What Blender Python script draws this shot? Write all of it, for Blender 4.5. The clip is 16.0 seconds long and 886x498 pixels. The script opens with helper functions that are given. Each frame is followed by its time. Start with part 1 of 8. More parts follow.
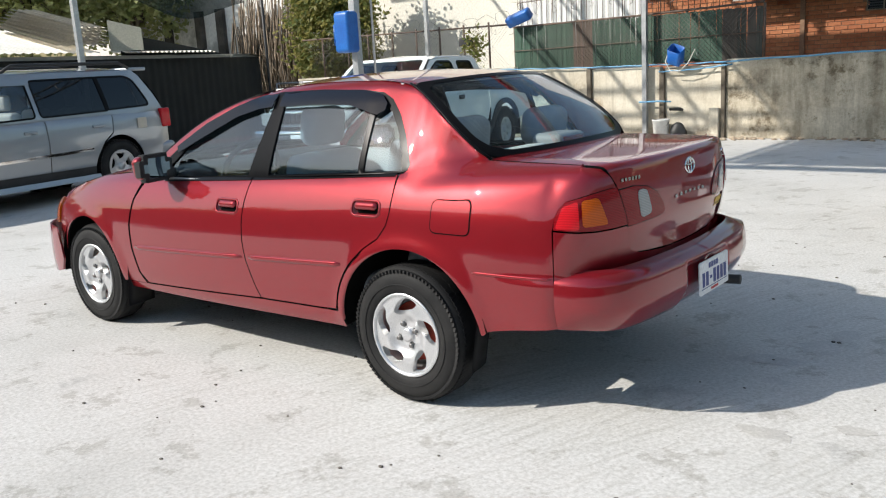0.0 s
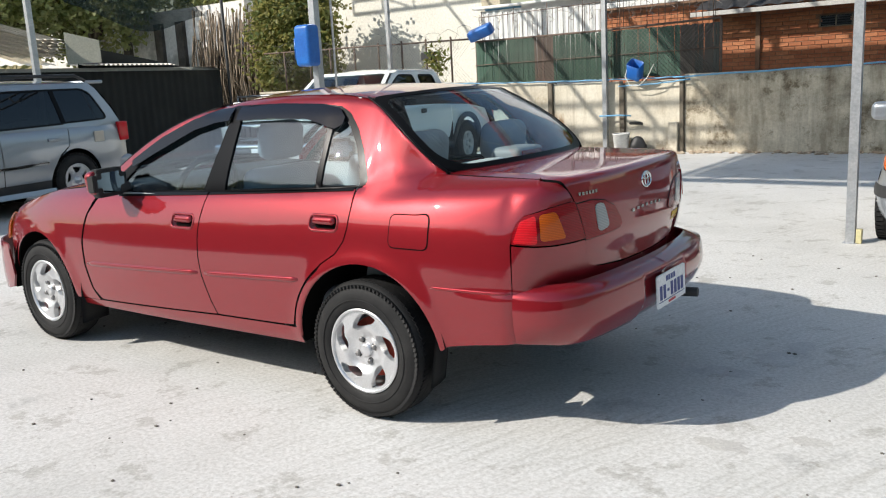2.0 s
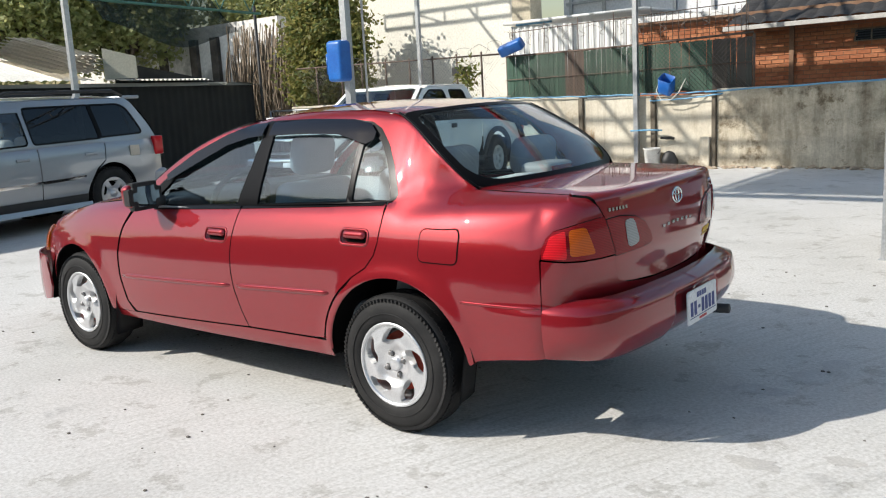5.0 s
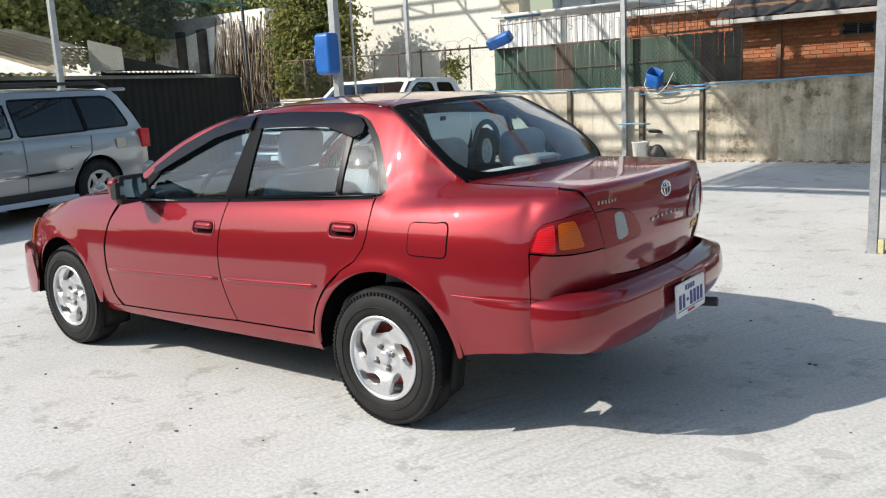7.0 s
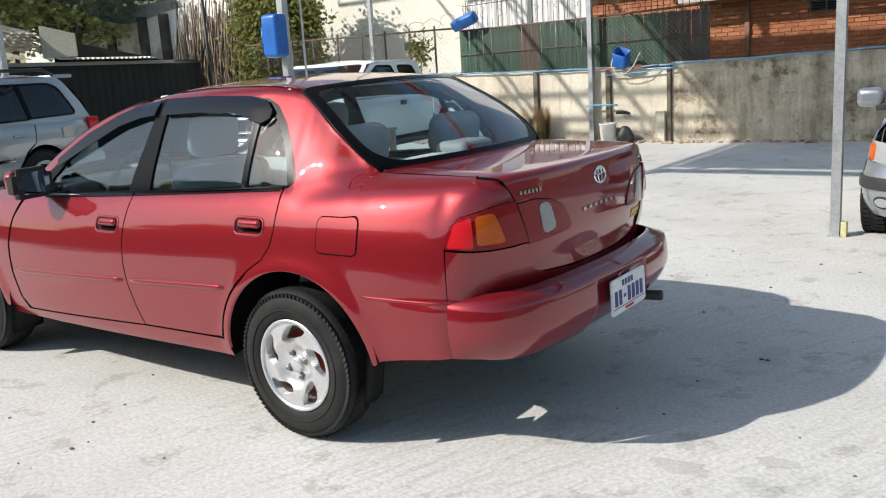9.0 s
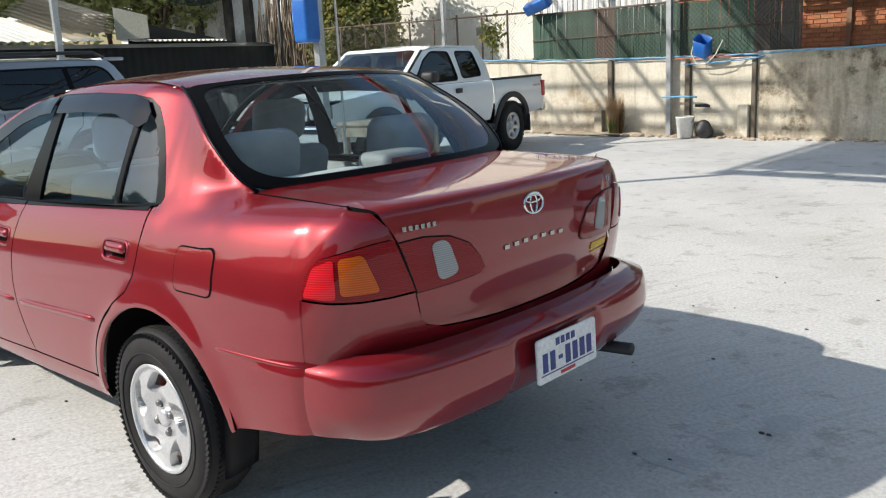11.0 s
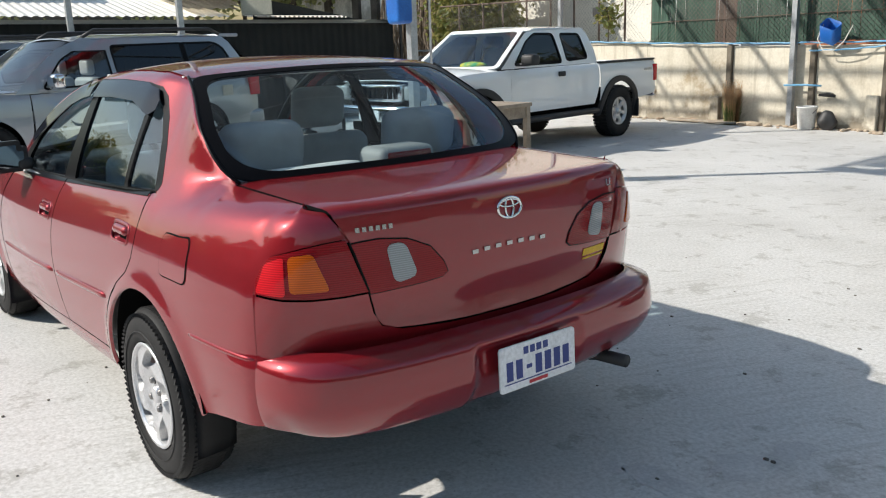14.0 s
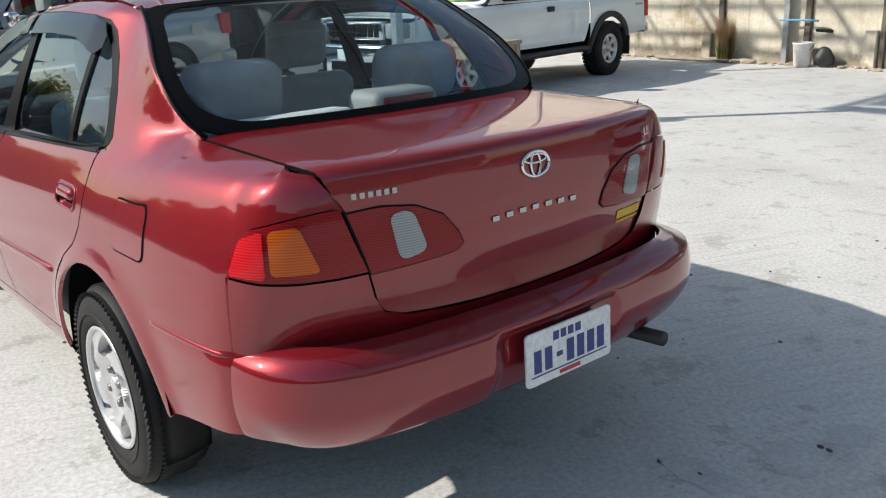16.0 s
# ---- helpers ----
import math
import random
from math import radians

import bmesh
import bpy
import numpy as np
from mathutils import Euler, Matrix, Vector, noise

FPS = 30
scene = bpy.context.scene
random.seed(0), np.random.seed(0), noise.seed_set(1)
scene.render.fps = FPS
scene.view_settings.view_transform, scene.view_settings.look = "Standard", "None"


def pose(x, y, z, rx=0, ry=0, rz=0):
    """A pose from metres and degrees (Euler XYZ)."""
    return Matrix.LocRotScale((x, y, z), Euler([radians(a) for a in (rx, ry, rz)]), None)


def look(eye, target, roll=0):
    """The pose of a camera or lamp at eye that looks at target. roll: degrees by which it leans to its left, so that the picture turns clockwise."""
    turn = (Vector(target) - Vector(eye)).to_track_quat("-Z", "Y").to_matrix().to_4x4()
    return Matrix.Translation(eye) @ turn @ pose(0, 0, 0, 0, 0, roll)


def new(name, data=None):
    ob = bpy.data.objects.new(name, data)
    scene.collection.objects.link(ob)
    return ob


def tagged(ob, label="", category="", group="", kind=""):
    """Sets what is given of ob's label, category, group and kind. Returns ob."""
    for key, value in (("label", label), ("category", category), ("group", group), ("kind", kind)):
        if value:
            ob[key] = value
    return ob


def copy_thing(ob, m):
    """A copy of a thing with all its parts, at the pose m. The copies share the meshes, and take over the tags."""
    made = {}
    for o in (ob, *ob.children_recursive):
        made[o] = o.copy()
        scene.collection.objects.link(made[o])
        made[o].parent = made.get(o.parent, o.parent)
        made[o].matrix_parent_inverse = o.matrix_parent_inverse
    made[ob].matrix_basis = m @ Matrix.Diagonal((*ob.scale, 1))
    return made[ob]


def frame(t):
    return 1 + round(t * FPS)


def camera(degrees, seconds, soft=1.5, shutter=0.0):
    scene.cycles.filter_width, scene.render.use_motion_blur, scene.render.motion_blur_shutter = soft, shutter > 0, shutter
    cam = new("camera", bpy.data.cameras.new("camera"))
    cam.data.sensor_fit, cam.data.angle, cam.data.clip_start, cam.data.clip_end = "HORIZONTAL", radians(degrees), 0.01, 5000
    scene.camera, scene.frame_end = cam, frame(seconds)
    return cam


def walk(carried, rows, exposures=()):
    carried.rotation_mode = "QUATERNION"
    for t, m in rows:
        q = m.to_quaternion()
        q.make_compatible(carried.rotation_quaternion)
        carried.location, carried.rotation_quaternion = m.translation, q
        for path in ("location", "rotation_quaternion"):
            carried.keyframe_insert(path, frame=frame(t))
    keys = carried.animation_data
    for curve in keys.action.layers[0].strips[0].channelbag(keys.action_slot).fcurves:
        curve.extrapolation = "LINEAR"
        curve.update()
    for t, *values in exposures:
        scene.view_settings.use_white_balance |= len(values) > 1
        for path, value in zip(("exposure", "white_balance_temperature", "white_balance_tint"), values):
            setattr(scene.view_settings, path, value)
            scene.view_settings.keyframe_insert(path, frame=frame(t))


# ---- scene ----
cam = camera(55.2, 16.0, soft=1.15)
PATH = [
    (0, (2.305, -3.311, 1.385), (1.068, -1.796, 0.968), -3.3),
    (0.5, (2.31, -3.297, 1.386), (1.095, -1.761, 0.979), -3.3),
    (1, (2.307, -3.286, 1.385), (1.111, -1.735, 0.982), -3.3),
    (1.5, (2.305, -3.284, 1.385), (1.122, -1.722, 0.987), -3.2),
    (2, (2.312, -3.281, 1.385), (1.139, -1.709, 0.994), -3.1),
    (2.5, (2.313, -3.281, 1.386), (1.143, -1.705, 1.002), -3.0),
    (3, (2.304, -3.287, 1.385), (1.114, -1.726, 1.001), -2.9),
    (3.5, (2.3, -3.286, 1.39), (1.087, -1.742, 1.013), -3.0),
    (3.7, (2.305, -3.284, 1.387), (1.078, -1.748, 1.019), -3.1),
    (6, (2.322, -3.298, 1.393), (1.093, -1.761, 1.04), -3.2),
    (6.5, (2.321, -3.29, 1.39), (1.103, -1.745, 1.026), -3.1),
    (7, (2.315, -3.29, 1.39), (1.107, -1.74, 1.018), -3.0),
    (7.5, (2.322, -3.286, 1.387), (1.122, -1.729, 1.016), -3.1),
    (8, (2.343, -3.25, 1.379), (1.156, -1.686, 0.998), -3.3),
    (8.5, (2.336, -3.126, 1.367), (1.16, -1.556, 0.975), -3.6),
    (9, (2.328, -2.902, 1.361), (1.16, -1.332, 0.95), -3.7),
    (9.2, (2.329, -2.845, 1.36), (1.164, -1.275, 0.938), -3.9),
    (11.3, (2.438, -1.844, 1.374), (1.065, -0.46, 0.926), -2.8),
    (11.5, (2.419, -1.771, 1.393), (1.031, -0.406, 0.932), -2.7),
    (12, (2.438, -1.718, 1.416), (1.012, -0.401, 0.934), -2.7),
    (12.5, (2.522, -1.657, 1.425), (1.056, -0.388, 0.934), -2.6),
    (13, (2.633, -1.612, 1.419), (1.135, -0.378, 0.935), -2.2),
    (13.5, (2.695, -1.606, 1.412), (1.172, -0.401, 0.93), -2.2),
    (14, (2.714, -1.617, 1.412), (1.175, -0.431, 0.939), -2.0),
    (14.5, (2.722, -1.625, 1.414), (1.175, -0.447, 0.946), -1.9),
    (15, (2.723, -1.614, 1.407), (1.169, -0.451, 0.926), -2.0),
    (15.5, (2.637, -1.56, 1.391), (1.09, -0.407, 0.865), -1.8),
    (16, (2.323, -1.417, 1.371), (0.841, -0.218, 0.764), -2.3),
]
walk(cam, [(t, look(eye, target, roll)) for t, eye, target, roll in PATH])

# ---- light ----
SUN_WAY = Vector((0.85, 1.06, -1.0)).normalized()      # the way in which sunlight travels
world = bpy.data.worlds.new("sky")
scene.world = world
world.use_nodes = True
wn = world.node_tree.nodes
sky = wn.new("ShaderNodeTexSky")
sky.sky_type, sky.sun_disc = "NISHITA", False
sky.sun_elevation = math.asin(-SUN_WAY.z)
sky.sun_rotation = math.atan2(-SUN_WAY.x, -SUN_WAY.y)
sky.air_density, sky.dust_density, sky.ozone_density = 1.8, 1.6, 4.0
world.node_tree.links.new(sky.outputs[0], wn["Background"].inputs[0])
wn["Background"].inputs[1].default_value = 0.135
sun = new("sun", bpy.data.lights.new("sun", "SUN"))
sun.data.energy, sun.data.angle, sun.data.color = 5.0, radians(0.55), (1.0, 0.95, 0.875)
sun.matrix_world = look((0, 0, 12), Vector((0, 0, 12)) + SUN_WAY)
scene.view_settings.exposure = 0.12

# ---- materials ----
def mat(name, color=(0.5, 0.5, 0.5), rough=0.5, metal=0.0, **more):
    m = bpy.data.materials.new(name)
    m.use_nodes = True
    b = m.node_tree.nodes["Principled BSDF"]
    b.inputs["Base Color"].default_value = (*color, 1)
    b.inputs["Roughness"].default_value = rough
    b.inputs["Metallic"].default_value = metal
    for key, value in more.items():
        b.inputs[key.replace("_", " ")].default_value = value
    return m


def node(m, kind, **sets):
    n = m.node_tree.nodes.new(kind)
    for key, value in sets.items():
        if key in n.inputs:
            n.inputs[key].default_value = value
        elif key == "operation":
            n.operation = value
        elif key == "data_type":
            n.data_type = value
        elif key == "blend_type":
            n.blend_type = value
        elif key == "wave_type":
            n.wave_type = value
        elif key == "bands_direction":
            n.bands_direction = value
    return n


def join(m, a, b):
    m.node_tree.links.new(a, b)


def bsdf(m):
    return m.node_tree.nodes["Principled BSDF"]


def coords(m, scale=(1, 1, 1), kind="Object"):
    tc = node(m, "ShaderNodeTexCoord")
    mp = node(m, "ShaderNodeMapping")
    mp.inputs["Scale"].default_value = scale
    join(m, tc.outputs[kind], mp.inputs[0])
    return mp.outputs[0]


def noise_of(m, vec, scale, detail=4.0, rough=0.55):
    n = node(m, "ShaderNodeTexNoise", Scale=scale, Detail=detail, Roughness=rough)
    join(m, vec, n.inputs["Vector"])
    return n.outputs[0]


def ramp_of(m, fac, *stops):
    r = node(m, "ShaderNodeValToRGB")
    els = r.color_ramp.elements
    while len(els) < len(stops):
        els.new(0.5)
    for e, (p, c) in zip(els, stops):
        e.position, e.color = p, (*c, 1)
    join(m, fac, r.inputs[0])
    return r.outputs[0]


def mixed(m, kind, fac, a, b):
    n = node(m, "ShaderNodeMix", data_type="RGBA", blend_type=kind)
    for sock, value in ((n.inputs[0], fac), (n.inputs[6], a), (n.inputs[7], b)):
        if isinstance(value, (int, float)):
            sock.default_value = value
        elif isinstance(value, tuple):
            sock.default_value = (*value, 1)
        else:
            join(m, value, sock)
    return n.outputs[2]


def bump_of(m, height, strength=0.3, dist=0.01):
    b = node(m, "ShaderNodeBump", Strength=strength, Distance=dist)
    join(m, height, b.inputs["Height"])
    join(m, b.outputs[0], bsdf(m).inputs["Normal"])
    return b


def mottled(name, c1, c2, rough=0.7, scale=3.0, fine=40.0, bump=0.15, dist=0.004, metal=0.0, lo=0.35, hi=0.65):
    """A surface of two colours mottled at a large and a small scale, with a fine relief."""
    m = mat(name, c1, rough, metal)
    v = coords(m)
    big, small = noise_of(m, v, scale, 5), noise_of(m, v, fine, 6)
    col = ramp_of(m, big, (lo, c1), (hi, c2))
    grain = ramp_of(m, small, (0.3, (0.82, 0.82, 0.82)), (0.7, (1.1, 1.1, 1.1)))
    join(m, mixed(m, "MULTIPLY", 1.0, col, grain), bsdf(m).inputs["Base Color"])
    bump_of(m, small, bump, dist)
    return m


def car_paint(name, color, metal=0.55, rough=0.33, flake=0.25):
    m = mat(name, color, rough, metal, Coat_Weight=1.0, Coat_Roughness=0.02, Coat_IOR=1.63, Specular_IOR_Level=0.04)
    v = coords(m)
    n = noise_of(m, v, 900, 2)
    c2 = tuple(c * (1 - flake) for c in color)
    c3 = tuple(min(1, c * (1 + flake)) for c in color)
    join(m, ramp_of(m, n, (0.35, c2), (0.65, c3)), bsdf(m).inputs["Base Color"])
    dust = noise_of(m, v, 2.2, 6, 0.65)
    join(m, ramp_of(m, dust, (0.35, (0.004,) * 3), (0.75, (0.03,) * 3)), bsdf(m).inputs["Coat Roughness"])
    # a faint orange-peel in the clear coat
    peel = node(m, "ShaderNodeBump", Strength=0.02, Distance=0.002)
    join(m, noise_of(m, v, 120, 2), peel.inputs["Height"])
    join(m, peel.outputs[0], bsdf(m).inputs["Coat Normal"])
    return m


M_RED = car_paint("dark red metallic paint", (0.218, 0.0105, 0.016), 0.37, 0.34)
M_SILVER = car_paint("silver metallic paint", (0.29, 0.315, 0.345), 0.6, 0.35, 0.1)
M_WHITE_PAINT = car_paint("white car paint", (0.86, 0.87, 0.85), 0.0, 0.4, 0.02)
M_TRIM = mat("black glossy trim", (0.006, 0.006, 0.007), 0.3, 0.0, Specular_IOR_Level=0.08)
M_PLASTIC = mottled("black grained plastic", (0.018, 0.018, 0.019), (0.03, 0.03, 0.03), 0.55, 6, 220, 0.12, 0.001)

M_DARK = mat("dark inner shell", (0.006, 0.006, 0.006), 0.95, 0.0, Specular_IOR_Level=0.05)
M_CARPET = mottled("grey car carpet", (0.24, 0.245, 0.25), (0.31, 0.31, 0.315), 0.95, 14, 300, 0.3, 0.002)
M_LINING = mottled("pale headlining cloth", (0.66, 0.66, 0.64), (0.72, 0.72, 0.70), 0.95, 10, 300, 0.1, 0.001)
M_CHROME = mat("chrome", (0.75, 0.75, 0.76), 0.08, 1.0)
M_TYRE = mottled("tyre rubber", (0.012, 0.012, 0.0125), (0.024, 0.0235, 0.023), 0.66, 7, 160, 0.15, 0.001)
bsdf(M_TYRE).inputs["Specular IOR Level"].default_value = 0.22
M_RIM = mottled("silver wheel lacquer", (0.62, 0.63, 0.64), (0.7, 0.7, 0.71), 0.33, 6, 200, 0.02, 0.001, 0.75)
M_BRAKE = mottled("rusty red brake drum", (0.50, 0.06, 0.03), (0.30, 0.05, 0.03), 0.6, 20, 120)
M_BADGE = mat("worn chrome", (0.40, 0.40, 0.41), 0.2, 1.0)
M_MIRROR = mat("dim mirror glass", (0.30, 0.31, 0.33), 0.03, 1.0)
M_NUT = mottled("dull steel", (0.18, 0.18, 0.18), (0.25, 0.24, 0.23), 0.45, 20, 90, 0.05, 0.001, 0.7)
M_STEEL = mottled("galvanised steel", (0.42, 0.44, 0.46), (0.52, 0.53, 0.54), 0.42, 9, 60, 0.05, 0.002, 0.75)


def glass(name, tint, f0=0.09, rough=0.0):
    """A thin pane: it lets light through with a tint, and mirrors more at a grazing angle, alike from both sides."""
    m = bpy.data.materials.new(name)
    m.use_nodes = True
    t = m.node_tree
    t.nodes.remove(t.nodes["Principled BSDF"])
    out = t.nodes["Material Output"]
    clear = node(m, "ShaderNodeBsdfTransparent", Color=(*tint, 1))
    shine = node(m, "ShaderNodeBsdfGlossy", Roughness=rough, Color=(0.95, 0.97, 1, 1))
    lw = node(m, "ShaderNodeLayerWeight", Blend=0.5)
    power = node(m, "ShaderNodeMath", operation="POWER")
    join(m, lw.outputs["Facing"], power.inputs[0])
    power.inputs[1].default_value = 5.0
    fres = node(m, "ShaderNodeMath", operation="MULTIPLY_ADD")
    join(m, power.outputs[0], fres.inputs[0])
    fres.inputs[1].default_value, fres.inputs[2].default_value = 1 - f0, f0
    mix = node(m, "ShaderNodeMixShader")
    join(m, fres.outputs[0], mix.inputs[0])
    join(m, clear.outputs[0], mix.inputs[1])
    join(m, shine.outputs[0], mix.inputs[2])
    join(m, mix.outputs[0], out.inputs[0])
    return m


M_GLASS = glass("car window glass", (0.86, 0.93, 0.93), 0.09)
M_GLASS_SIDE = glass("car side window glass", (0.66, 0.82, 0.90), 0.11)
M_GLASS_DARK = glass("dark tinted glass", (0.05, 0.055, 0.06), 0.045)
M_VISOR = mat("dark smoked acrylic", (0.006, 0.007, 0.012), 0.05, 0.0, Specular_IOR_Level=0.28)
M_FABRIC = mottled("grey seat fabric", (0.30, 0.315, 0.33), (0.36, 0.375, 0.39), 0.9, 12, 300, 0.2, 0.001)
M_VINYL = mottled("grey interior vinyl", (0.30, 0.31, 0.31), (0.36, 0.37, 0.37), 0.6, 10, 260, 0.1, 0.001)


def lens(name, color, rough=0.06):
    m = mat(name, color, rough, 0.0, Coat_Weight=0.8, Coat_Roughness=0.01, Coat_IOR=1.36, Specular_IOR_Level=0.1)
    v = coords(m)
    wave = node(m, "ShaderNodeTexWave", wave_type="BANDS", bands_direction="Z", Scale=52.0, Distortion=0.3)
    join(m, v, wave.inputs[0])
    c2 = tuple(c * 0.72 for c in color)
    join(m, ramp_of(m, wave.outputs[1], (0.2, c2), (0.8, color)), bsdf(m).inputs["Base Color"])
    bump_of(m, wave.outputs[1], 0.25, 0.003)
    return m


M_LENS_RED = lens("red lamp lens", (0.62, 0.012, 0.020))
M_LENS_DEEP = lens("deep red lamp lens", (0.24, 0.004, 0.008))
M_LENS_AMBER = lens("amber lamp lens", (0.55, 0.10, 0.007))
M_LENS_CLEAR = lens("clear lamp lens", (0.34, 0.36, 0.36))
M_PLATE = mottled("white number plate", (0.78, 0.79, 0.8), (0.72, 0.73, 0.74), 0.4, 9, 90, 0.03, 0.001)
M_BLUE_INK = mat("blue plate ink", (0.03, 0.05, 0.2), 0.5)
M_RED_INK = mat("red plate ink", (0.45, 0.03, 0.04), 0.5)
M_YELLOW = mottled("yellow sticker", (0.75, 0.5, 0.03), (0.65, 0.4, 0.02), 0.5, 30, 90)

# ---- mesh helpers ----
from mathutils.geometry import delaunay_2d_cdt


def thing(name, label, category, group="", at=None):
    ob = tagged(new(name), label, category, group)
    if at is not None:
        ob.matrix_world = at
    return ob


def part(name, bm, material, parent=None, label="", smooth=True):
    """Links a bmesh as one mesh object under a thing or a part."""
    me = bpy.data.meshes.new(name)
    bm.to_mesh(me)
    bm.free()
    return part_of(name, me, material, parent, label, smooth)


def part_of(name, me, material, parent=None, label="", smooth=True):
    for m in material if isinstance(material, (list, tuple)) else [material]:
        me.materials.append(m)
    if smooth:
        me.shade_smooth()
    ob = new(name, me)
    if parent is not None:
        ob.parent = parent
    return tagged(ob, label)


def box_bm(*boxes, bevel=0.0):
    """Boxes given as (x0, y0, z0, x1, y1, z1), bevelled."""
    bm = bmesh.new()
    for x0, y0, z0, x1, y1, z1 in boxes:
        made = bmesh.ops.create_cube(bm, size=1, matrix=Matrix.Translation(((x0 + x1) / 2, (y0 + y1) / 2, (z0 + z1) / 2)) @ Matrix.Diagonal((x1 - x0, y1 - y0, z1 - z0, 1)))
    if bevel:
        bmesh.ops.bevel(bm, geom=bm.edges[:], offset=bevel, segments=2, affect="EDGES", profile=0.5)
    return bm


def tube_bm(points, radius, sides=10, bm=None, closed=False):
    """A round tube along points."""
    bm = bm or bmesh.new()
    pts = [Vector(p) for p in points]
    rings = []
    for i, p in enumerate(pts):
        a, b = pts[max(0, i - 1)], pts[min(len(pts) - 1, i + 1)]
        if closed:
            a, b = pts[i - 1], pts[(i + 1) % len(pts)]
        q = (b - a).to_track_quat("Z", "Y")
        r = radius[i] if isinstance(radius, (list, tuple)) else radius
        rings.append([bm.verts.new(p + q @ Vector((r * math.cos(2 * math.pi * k / sides), r * math.sin(2 * math.pi * k / sides), 0))) for k in range(sides)])
    for i in range(len(rings) - (0 if closed else 1)):
        r0, r1 = rings[i], rings[(i + 1) % len(rings)]
        for k in range(sides):
            bm.faces.new((r0[k], r0[(k + 1) % sides], r1[(k + 1) % sides], r1[k]))
    if not closed:
        bm.faces.new(rings[0][::-1]), bm.faces.new(rings[-1])
    return bm


def lathe_bm(profile, steps=48, axis="z", bm=None, close=False):
    """Turns a profile of (radius, height) round an axis."""
    bm = bm or bmesh.new()
    rings = []
    for r, h in profile:
        ring = []
        for k in range(steps):
            c, s = math.cos(2 * math.pi * k / steps), math.sin(2 * math.pi * k / steps)
            ring.append(bm.verts.new((r * c, r * s, h) if axis == "z" else (r * c, h, r * s)))
        rings.append(ring)
    for r0, r1 in zip(rings, rings[1:]):
        for k in range(steps):
            bm.faces.new((r0[k], r0[(k + 1) % steps], r1[(k + 1) % steps], r1[k]))
    if close:
        bm.faces.new(rings[0]), bm.faces.new(rings[-1])
    bmesh.ops.recalc_face_normals(bm, faces=bm.faces[:])
    return bm


def grid_bm(fn, us, vs, bm=None):
    bm = bm or bmesh.new()
    rows = [[bm.verts.new(fn(u, v)) for v in vs] for u in us]
    for a, b in zip(rows, rows[1:]):
        for i in range(len(vs) - 1):
            bm.faces.new((a[i], b[i], b[i + 1], a[i + 1]))
    return bm


def spline(keys):
    """A smooth function through (x, value) keys, with no overshoot."""
    xs, ys = [float(k[0]) for k in keys], [float(k[1]) for k in keys]
    d = [(ys[i + 1] - ys[i]) / (xs[i + 1] - xs[i]) for i in range(len(xs) - 1)]
    m = [d[0]] + [0.0 if d[i - 1] * d[i] <= 0 else 2 * d[i - 1] * d[i] / (d[i - 1] + d[i]) for i in range(1, len(d))] + [d[-1]]

    def f(x):
        if x <= xs[0]:
            return ys[0] + m[0] * (x - xs[0]) * 0
        if x >= xs[-1]:
            return ys[-1]
        i = next(k for k in range(len(xs) - 1) if x < xs[k + 1])
        h = xs[i + 1] - xs[i]
        t = (x - xs[i]) / h
        return (2 * t**3 - 3 * t**2 + 1) * ys[i] + (t**3 - 2 * t**2 + t) * h * m[i] + (3 * t**2 - 2 * t**3) * ys[i + 1] + (t**3 - t**2) * h * m[i + 1]

    return f


def dense(loop, step):
    """The loop with its long edges divided."""
    out = []
    for (x0, y0), (x1, y1) in zip(loop, loop[1:] + loop[:1]):
        n = max(1, math.ceil(math.hypot(x1 - x0, y1 - y0) / step))
        out += [(x0 + (x1 - x0) * k / n, y0 + (y1 - y0) * k / n) for k in range(n)]
    return out


def rounded(loop, r, steps=4):
    """The loop with rounded corners. r: one radius, or one for each corner."""
    out, n = [], len(loop)
    for i, p in enumerate(loop):
        rad = r[i] if isinstance(r, (list, tuple)) else r
        p, a, b = Vector(p), Vector(loop[i - 1]), Vector(loop[(i + 1) % n])
        if rad <= 0:
            out.append(tuple(p))
            continue
        ea, eb = (a - p), (b - p)
        la, lb = min(rad, ea.length * 0.48), min(rad, eb.length * 0.48)
        pa, pb = p + ea.normalized() * la, p + eb.normalized() * lb
        for k in range(steps + 1):
            t = k / steps
            out.append(tuple((1 - t) ** 2 * pa + 2 * t * (1 - t) * p + t * t * pb))
    return out


def shrunk(loop, d):
    """The loop drawn inwards by d."""
    area = sum(x0 * y1 - x1 * y0 for (x0, y0), (x1, y1) in zip(loop, loop[1:] + loop[:1]))
    side = 1 if area > 0 else -1
    out, n = [], len(loop)
    for i in range(n):
        p, a, b = Vector(loop[i]), Vector(loop[i - 1]), Vector(loop[(i + 1) % n])
        e0, e1 = (p - a), (b - p)
        if e0.length < 1e-9 or e1.length < 1e-9:
            continue
        n0, n1 = Vector((-e0.y, e0.x)).normalized() * side, Vector((-e1.y, e1.x)).normalized() * side
        m = n0 + n1
        m = m / max(0.5, m.length_squared / 2) if m.length > 1e-6 else n0
        out.append(tuple(p + m * d))
    return out


def inside(p, loop):
    hit, (x, y) = False, p
    for (x0, y0), (x1, y1) in zip(loop, loop[1:] + loop[:1]):
        if (y0 > y) != (y1 > y) and x < (x1 - x0) * (y - y0) / (y1 - y0) + x0:
            hit = not hit
    return hit


